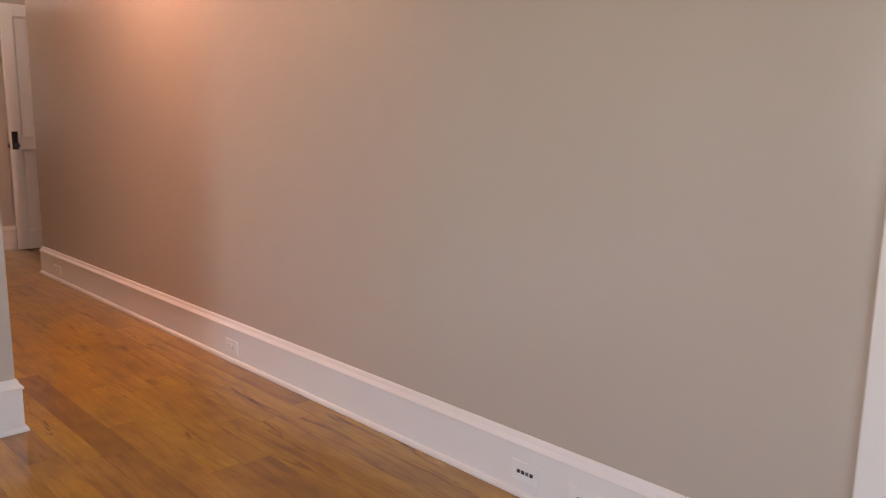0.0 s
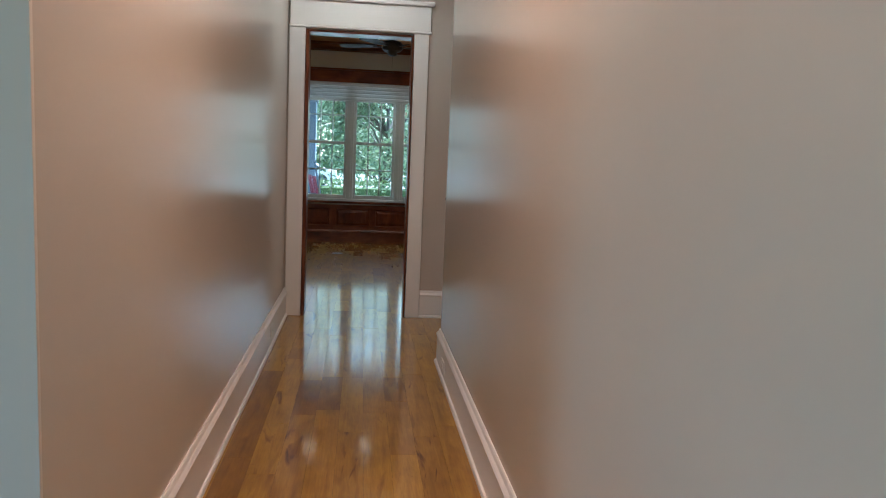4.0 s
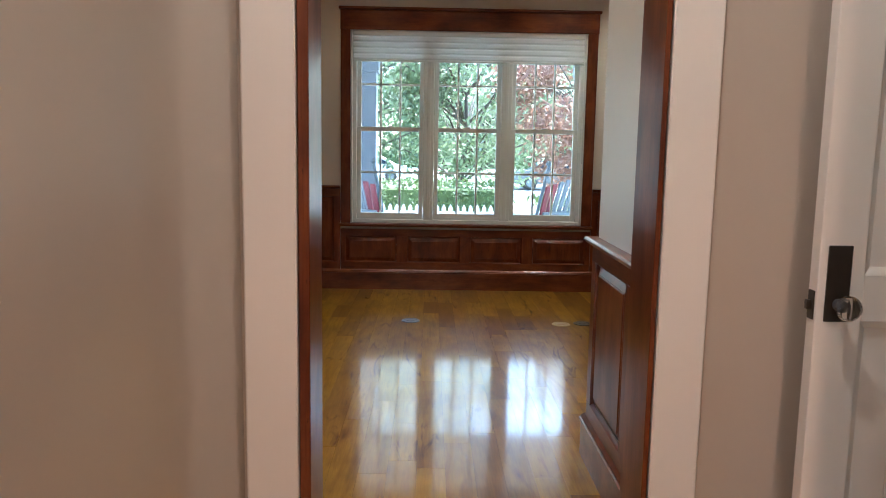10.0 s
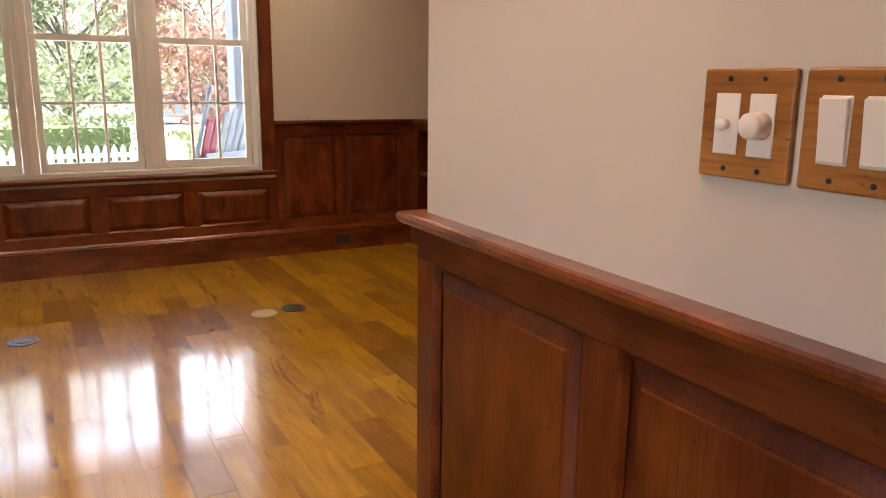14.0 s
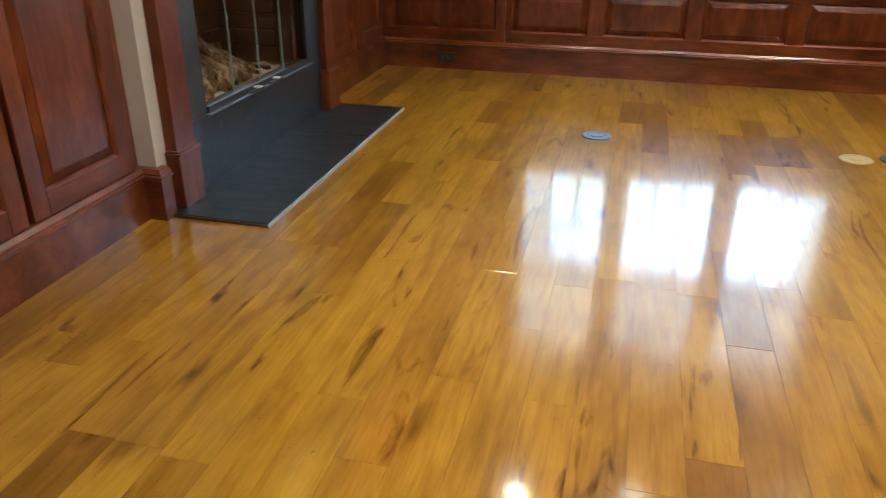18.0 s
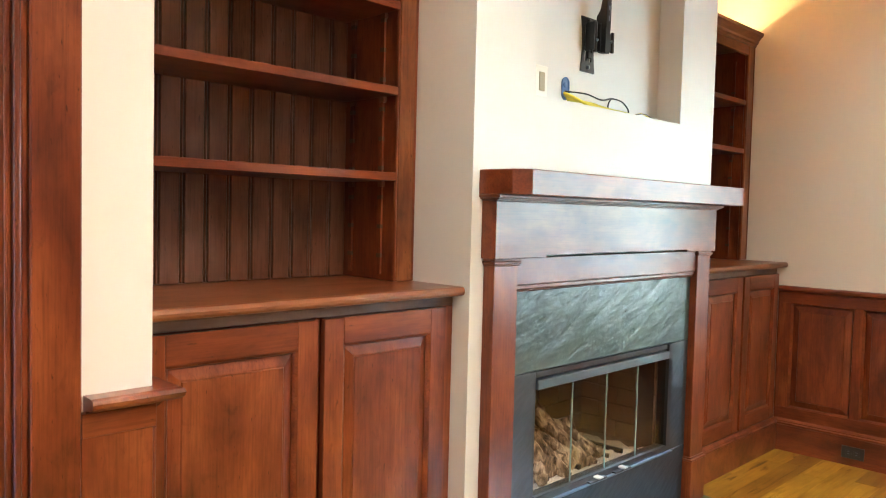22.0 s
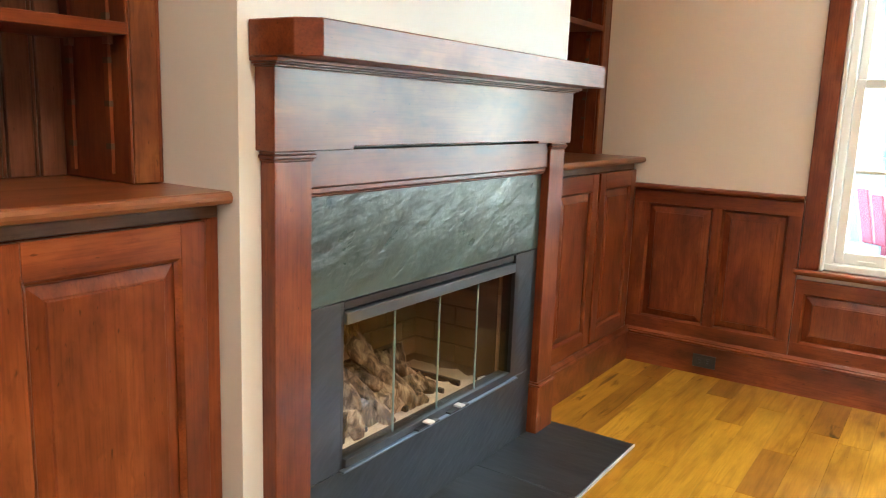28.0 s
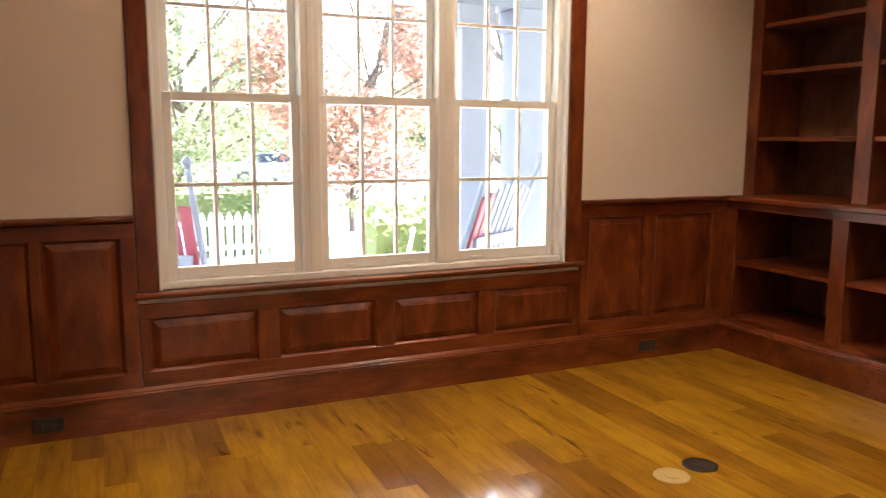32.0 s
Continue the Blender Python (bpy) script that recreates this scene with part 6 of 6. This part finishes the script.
tagged(block("driveway", 3.6, 9.4, 15.5, 29.0, GZ - 0.1, GZ + 0.03, concrete, bevel=0), "pale concrete driveway", "driveway", kind="structure")
tagged(block("forecourt", -16, 16, WB + 2.2, 20.9, GZ - 0.1, GZ + 0.015, concrete, bevel=0), "pale sunlit gravel forecourt before the fence", "forecourt", kind="structure")
porch = tagged(block("porch_floor", -6, 8.5, WB, WB + 2.2, -0.30, -0.12, porch_paint, bevel=0), "grey painted porch floor boards", "porch", kind="structure")
tagged(block("porch_ceiling", -6, 8.5, WB, WB + 2.5, 2.92, 3.05, ceiling_white, bevel=0), "white painted porch ceiling", "porch", kind="structure")
tagged(block("porch_beam", -6, 8.5, WB + 1.75, WB + 2.0, 2.22, 2.919, column_shade_paint, bevel=0), "porch beam in the same shade-darkened blue-grey as the columns", "beam", kind="structure")
for cx in (-2.4, 0.34, 2.82, 3.30, 5.9):
    c = thing("porch_column", pose(cx, WB + 1.86, -0.12), "square porch column with porch shade put into its blue-grey", "column", "porch columns")
    block("shaft", -0.125, 0.125, -0.125, 0.125, 0.14, 2.17, column_shade_paint, c, bevel=0.004)
    block("base", -0.15, 0.15, -0.15, 0.15, 0.0, 0.14, column_shade_paint, c, bevel=0.006)
    block("capital", -0.15, 0.15, -0.15, 0.15, 2.17, 2.3395, column_shade_paint, c, bevel=0.006)


def adirondack(m, colours, label, red=()):
    """Slatted garden chair; local y is the way it faces, the back leans the other way."""
    c = thing("adirondack_chair", m, label, "chair", "porch chairs")
    for s in (-1, 1):
        block("front_leg", s * 0.29 - 0.014, s * 0.29 + 0.014, 0.28, 0.36, 0, 0.52, colours[0], c)
        bm = bmesh.new()
        cuboid(bm, s * 0.26 - 0.013, s * 0.26 + 0.013, -0.42, 0.36, -0.05, 0.05)
        for v in bm.verts:
            v.co.z += 0.20 + v.co.y * 0.38
        part("side_rail", bm, colours[0], c)
        block("armrest", s * 0.33 - 0.06, s * 0.33 + 0.06, -0.36, 0.40, 0.52, 0.542, colours[0], c, bevel=0.004)
    for k in range(6):
        y = -0.20 + k * 0.095
        block("seat_slat", -0.27, 0.27, y, y + 0.080, 0.255 + y * 0.38, 0.277 + y * 0.38, colours[k % 2], c, bevel=0.003)
    for k in range(9):
        x0 = (k - 4) * 0.060
        fan_out = (k - 4) * 0.020
        h = 1.16 - abs(k - 4) * 0.022
        half = 0.0305 if k in red else 0.026
        bm = cuboid(bmesh.new(), -half, half, -0.010, 0.010, 0, h - 0.18, 0.004)
        for v in bm.verts:
            z = v.co.z
            v.co.x += x0 + fan_out * z / 0.9
            v.co.y += -0.22 - 0.36 * z
            v.co.z = z * 0.94 + 0.18
        part("back_slat", bm, colours[1] if k in red else colours[0], c)
    for side in (-1, 1):
        post = part("back_post", tube(bmesh.new(), [(side * 0.30, -0.20, 0.18), (side * 0.37, -0.585, 1.20)], 0.017, 10), colours[0], c)
        part("finial", lathe(bmesh.new(), [(0.001, -0.005), (0.014, 0.004), (0.027, 0.024), (0.027, 0.036), (0.014, 0.054), (0.001, 0.058)], (side * 0.37, -0.587, 1.20), "z", 14), colours[0], post, "round ball finial", True)
    for z, w in ((0.42, 0.30), (0.74, 0.31)):
        y = -0.245 - 0.38 * (z - 0.18)
        block("back_brace", -w, w, y - 0.022, y - 0.002, z - 0.03, z + 0.03, colours[0], c, bevel=0.003)
    return c


adirondack(pose(0.60, WB + 0.90, -0.12, 0, 0, -36), (chair_blue, chair_red), "pale blue slatted porch chair with red outer slats", (7, 8))
adirondack(pose(2.12, WB + 0.95, -0.12, 0, 0, 36), (chair_blue, chair_red), "pale blue slatted porch chair with red outer slats", (0, 1))

adirondack(pose(2.60, 14.15, GZ + 0.015, 0, 0, 20), (chair_white, chair_white), "white slatted garden chair on the lawn")

rng = random.Random(4)
fence = thing("picket_fence", pose(0, 20.4, GZ), "white painted picket fence before the lawn", "fence")
for z in (0.20, 0.60):
    block("rail", -9, 3.4, 0.02, 0.055, z, z + 0.07, fence_white, fence)
pk = None
for i in range(88):
    bm = bmesh.new()
    x = -9 + i * 0.14
    if pk is None:
        pts = [(-0.042, 0.04), (0.042, 0.04), (0.042, 0.74), (0, 0.82), (-0.042, 0.74)]
        lo, hi = [bm.verts.new((px, -0.002, pz)) for px, pz in pts], [bm.verts.new((px, 0.018, pz)) for px, pz in pts]
        for a in range(5):
            b = (a + 1) % 5
            bm.faces.new((lo[a], lo[b], hi[b], hi[a]))
        bm.faces.new(lo[::-1])
        bm.faces.new(hi)
        bmesh.ops.recalc_face_normals(bm, faces=bm.faces)
        pk = part("picket", bm, fence_white, fence)
        pk.location.x = x
    else:
        bm.free()
        o = new("picket", pk.data)
        o.parent = fence
        o.location.x = x


def leaf_cloud(bm, centre, size, count, leaf, rnd, squash=(1, 1, 1)):
    """Many small two-triangle leaves in an uneven ball."""
    for _ in range(count):
        d = Vector((rnd.gauss(0, 1), rnd.gauss(0, 1), rnd.gauss(0, 1))).normalized() * size * rnd.random() ** 0.4
        p = Vector(centre) + Vector((d.x * squash[0], d.y * squash[1], d.z * squash[2]))
        u = Vector((rnd.uniform(-1, 1), rnd.uniform(-1, 1), rnd.uniform(-1, 1))).normalized()
        v = u.orthogonal().normalized()
        s = leaf * rnd.uniform(0.6, 1.3)
        q = [bm.verts.new(p + u * s), bm.verts.new(p + v * s * 0.5), bm.verts.new(p - u * s), bm.verts.new(p - v * s * 0.5)]
        bm.faces.new(q)
    return bm


def tree(x, y, height, spread, mat, label, seed, leaves=5200, bare=0.3, leaf=0.13, clumps=34):
    rnd = random.Random(seed)
    t = thing("tree", pose(x, y, GZ), label, "tree", "street trees")
    bm = bmesh.new()
    top = height * 0.75
    pts = [(rnd.uniform(-0.1, 0.1) * k, rnd.uniform(-0.1, 0.1) * k, top * k / 6) for k in range(7)]
    tube(bm, pts, [0.05 * height * 0.5 * (1 - 0.14 * k) * 0.55 for k in range(7)], 10)
    centres = []
    for k in range(clumps):
        a = rnd.uniform(0, math.tau)
        h = height * (bare + (1 - bare) * rnd.random())
        reach = spread * math.sqrt(max(0.05, 1 - ((h / height - 0.6) / 0.5) ** 2)) * rnd.uniform(0.45, 1.0)
        c = Vector((math.cos(a) * reach, math.sin(a) * reach, h))
        centres.append(c)
        s = Vector(pts[min(6, max(1, int(h / height * 6)))]) * 0.9
        mid = s.lerp(c, 0.5) + Vector((0, 0, 0.2))
        tube(bm, [s, mid, c], [0.012 * height * 0.5, 0.007 * height * 0.5, 0.02], 6)
    part("trunk", bm, bark, t, "grey-brown trunk with limbs")
    bm = bmesh.new()
    for c in centres:
        leaf_cloud(bm, c, spread * rnd.uniform(0.22, 0.38), leaves // clumps, leaf, rnd, (1, 1, 0.7))
    cr = part("crown", bm, mat, t, "uneven leafy crown")
    cr["kind"] = "stuff"
    return t


tree(-1.8, 25.5, 8.4, 3.6, leaf_green, "broad green leafy tree behind the fence", 1, 10000, 0.25, 0.095, 46)
tree(2.0, 27.5, 7.8, 3.6, leaf_green, "broad green leafy tree beside the drive", 2, 11500, 0.18, 0.095, 48)
tree(5.1, 23.5, 5.4, 2.5, leaf_red, "red-leaved tree beside the drive", 3, 10000, 0.25, 0.085, 44)
tree(1.4, 84.0, 16.0, 5.5, leaf_green, "tall green tree across the street", 5, 7000, 0.06, 0.28, 44)
tree(-13.5, 84.0, 16.0, 6.0, leaf_green, "tall green tree across the street", 6, 7000, 0.06, 0.28, 44)
tree(16.0, 86.0, 16.0, 6.0, leaf_green, "tall green tree across the street", 7, 7000, 0.06, 0.28, 44)
tree(32.0, 82.0, 15.0, 6.0, leaf_green, "tall green tree across the street", 8, 6000, 0.06, 0.28, 44)
tree(13.0, 31.0, 10.0, 4.4, leaf_green, "green leafy tree beyond the drive", 9, 8000, 0.12, 0.1, 44)
tree(-7.5, 30.0, 11.0, 4.6, leaf_green, "green leafy tree beyond the fence", 14, 8000, 0.14, 0.1, 44)
tree(0.6, 40.0, 12.0, 4.6, leaf_green, "green leafy tree beyond the fence", 15, 8000, 0.12, 0.12, 44)
tree(7.8, 44.0, 12.0, 4.8, leaf_green, "green leafy tree beyond the drive", 16, 8000, 0.12, 0.12, 44)
tree(-30.0, 86.0, 16.0, 6.5, leaf_green, "tall green tree across the street", 10, 6000, 0.06, 0.28, 44)


def hedge(x0, x1, y0, y1, h, seed, label):
    rnd = random.Random(seed)
    g = thing("hedge", pose(0, 0, GZ), label, "hedge", "clipped hedges")
    bm = bmesh.new()
    cuboid(bm, x0 + 0.2, x1 - 0.2, y0 + 0.16, y1 - 0.16, 0, h - 0.16)
    part("core", bm, hedge_green, g)
    bm = bmesh.new()
    n = int((x1 - x0) * 260)
    for _ in range(n):
        face = rnd.random()
        p = Vector((rnd.uniform(x0, x1), rnd.uniform(y0, y1), h + rnd.uniform(-0.08, 0.05))) if face < 0.45 else Vector((rnd.uniform(x0, x1), y0 + rnd.uniform(-0.05, 0.1), rnd.uniform(0.05, h)))
        leaf_cloud(bm, p, 0.05, 2, 0.055, rnd)
    f = part("foliage", bm, hedge_green, g, "dense bright green leaves")
    f["kind"] = "stuff"


hedge(-11, 2.9, 21.0, 22.4, 1.22, 11, "clipped bright green hedge behind the fence")
hedge(2.5, 6.5, 14.9, 15.7, 1.28, 12, "clipped green hedge beside the porch")
hedge(-16, 22, 79, 80.5, 1.6, 13, "green hedge across the street")

# iron bird-feeder stand by the drive
bf = thing("garden_stand", pose(3.55, 15.9, GZ), "thin curled black iron plant stand", "garden stand")
part("post", tube(bmesh.new(), [(0, 0, 0), (0.02, 0, 0.8), (-0.05, 0, 1.2), (-0.18, 0, 1.3), (-0.26, 0, 1.22)], 0.012, 8), black_steel, bf)
part("tray", lathe(bmesh.new(), [(0.02, 0.98), (0.2, 1.0), (0.22, 1.03), (0.2, 1.03)], sides=20), black_steel, bf)


def car(x, y, turn, mat, label):
    c = thing("car", pose(x, y, GZ + 0.02, 0, 0, turn), label, "car", "parked cars")
    prof = [(-2.2, 0.30), (-2.25, 0.62), (-2.1, 0.86), (-1.3, 0.95), (-0.75, 1.38), (0.75, 1.42), (1.55, 0.98), (2.15, 0.90), (2.25, 0.55), (2.2, 0.30)]
    bm = bmesh.new()
    sides = []
    for s, inset in ((-0.86, 0), (0.86, 0)):
        sides.append([bm.verts.new((px, s * (0.80 if pz > 1.2 else 1.0), pz)) for px, pz in prof])
    for i in range(len(prof)):
        j = (i + 1) % len(prof)
        bm.faces.new((sides[0][i], sides[0][j], sides[1][j], sides[1][i]))
    bm.faces.new(sides[0])
    bm.faces.new(sides[1][::-1])
    bmesh.ops.recalc_face_normals(bm, faces=bm.faces)
    part("body", bm, mat, c)
    for s in (-1, 1):
        bm = bmesh.new()
        q = [bm.verts.new(p) for p in ((-1.15, s * 0.862, 1.0), (1.35, s * 0.862, 1.0), (0.7, s * 0.72, 1.34), (-0.7, s * 0.72, 1.34))]
        q2 = [bm.verts.new(v.co + Vector((0, s * 0.012, 0.004))) for v in q]
        for i in range(4):
            j = (i + 1) % 4
            bm.faces.new((q[i], q[j], q2[j], q2[i]))
        bm.faces.new(q2)
        bm.faces.new(q[::-1])
        bmesh.ops.recalc_face_normals(bm, faces=bm.faces)
        part("side_window", bm, dark_glass, c)
        for px in (-1.35, 1.35):
            wl = part("wheel", lathe(bmesh.new(), [(0.20, -0.1), (0.32, -0.1), (0.33, -0.06), (0.33, 0.06), (0.32, 0.1), (0.20, 0.1)], (px, s * 0.80, 0.33), "y", 20), black_plastic, c)
            part("rim", lathe(bmesh.new(), [(0.19, -0.105), (0.19, 0.105), (0.05, 0.108)], (px, s * 0.80, 0.33), "y", 16), grey_steel, wl)
    return c


car(7.2, 42.0, 0, car_paint, "dark grey car parked on the street")
car(-2.5, 48.0, 0, chair_white, "white car parked on the street")


def house(x, y, w, d, h, mat, label):
    g = thing("house", pose(x, y, GZ), label, "house", "houses across the street")
    block("wall", -w / 2, w / 2, 0, d, 0, h, mat, g, bevel=0)
    bm = bmesh.new()
    a = [bm.verts.new(p) for p in ((-w / 2 - 0.4, -0.4, h), (w / 2 + 0.4, -0.4, h), (w / 2 + 0.4, d + 0.4, h), (-w / 2 - 0.4, d + 0.4, h))]
    r0, r1 = bm.verts.new((-w / 2 + 1.5, d / 2, h + 2.6)), bm.verts.new((w / 2 - 1.5, d / 2, h + 2.6))
    for f in ((a[0], a[1], r1, r0), (a[2], a[3], r0, r1), (a[1], a[2], r1), (a[3], a[0], r0), (a[3], a[2], a[1], a[0])):
        bm.faces.new(f)
    part("roof", bm, roof_grey, g, "grey shingle roof")
    for fx in (-0.34, -0.12, 0.12, 0.34):
        for fz in ((1.0, 2.4), (3.8, 5.2)):
            if fz[1] < h:
                wi = block("window", fx * w - 0.5, fx * w + 0.5, -0.04, -0.001, fz[0], fz[1], white_sash, g, "white framed window", bevel=0.01)
                block("pane", fx * w - 0.42, fx * w + 0.42, -0.05, -0.041, fz[0] + 0.08, fz[1] - 0.08, dark_glass, wi, bevel=0)
    return g


house(12.0, 92.0, 14, 9, 6.0, clapboard, "two-storey pale clapboard house across the street")
house(-14.0, 94.0, 13, 9, 6.0, clapboard, "two-storey pale clapboard house across the street")

# ---- floor boards, last ----
rng = random.Random(21)
PW, GAP = 0.1128, 0.0007
meshes = {}


def board(x, y, w, l, n=0):
    """A plank's corners and faces, with its upper ends eased; n: the corners already made."""
    x1, y1, e = x + w - GAP, y + l - GAP, 0.0006
    verts = [(x, y + e, 0), (x1, y + e, 0), (x1, y1 - e, 0), (x, y1 - e, 0), (x, y, -0.0004), (x1, y, -0.0004), (x1, y1, -0.0004), (x, y1, -0.0004),
             (x, y, -0.006), (x1, y, -0.006), (x1, y1, -0.006), (x, y1, -0.006)]
    faces = [tuple(n + k for k in range(4))]
    for low in (4, 8):
        for k in range(4):
            j = (k + 1) % 4
            faces.append((n + low - 4 + k, n + low + k, n + low + j, n + low - 4 + j))
    return verts, [], faces


def plank_mesh(w, l):
    key = (round(w, 3), round(l, 2))
    if key not in meshes:
        me = bpy.data.meshes.new("plank")
        me.from_pydata(*board(0, 0, w, l))
        me.materials.append(plank_wood)
        meshes[key] = me
    return meshes[key]


def rest_of_boards(name, boards):
    verts, faces = [], []
    for x, y, w, l in boards:
        v, _, f = board(x, y, w, l, len(verts))
        verts += v
        faces += f
    me = bpy.data.meshes.new(name)
    me.from_pydata(verts, [], faces)
    me.materials.append(plank_wood)
    ob = new(name, me)
    ob.parent = floor_ob
    return tagged(ob, kind="stuff")


LENGTHS = (0.42, 0.56, 0.70, 0.84, 0.98, 1.12, 1.26)
near, far = [], []
x = 0.137 - 44 * PW
while x < 4.1:
    spans = []
    for x0, x1, y0, y1 in FLOORS:
        if x0 - 0.02 < x + PW / 2 < x1 + 0.02:
            if spans and abs(spans[-1][1] - y0) < 0.01:
                spans[-1][1] = y1
            else:
                spans.append([y0, y1])
    y = -4.4 - rng.uniform(0, 1.0)
    while y < WIN_Y:
        l = rng.choice(LENGTHS)
        bx1, by1 = x + PW, y + l
        inside_lib = by1 > LIB_S - 0.3 and x > -0.55 and x < 3.55
        inside_hall = by1 > NEAR_Y - 0.6 and y < LIB_S and x > HALL_L - 0.15 and x < 1.75
        for y0, y1 in spans:
            a, b = max(y, y0), min(by1, y1)
            if b - a > 0.03:
                (near if inside_lib or inside_hall else far).append((x, a, PW, b - a))
        y += l
    x += PW
near.sort(key=lambda q: (q[0] + 0.06 - 1.0) ** 2 * 1.2 + (q[1] + 0.4 - 7.6) ** 2 * 0.6)
for q in near[:300]:
    o = new("plank", plank_mesh(q[2], q[3]))
    o.location = (q[0], q[1], 0)
    o.parent = floor_ob
rest_of_boards("planks", near[300:] + far)
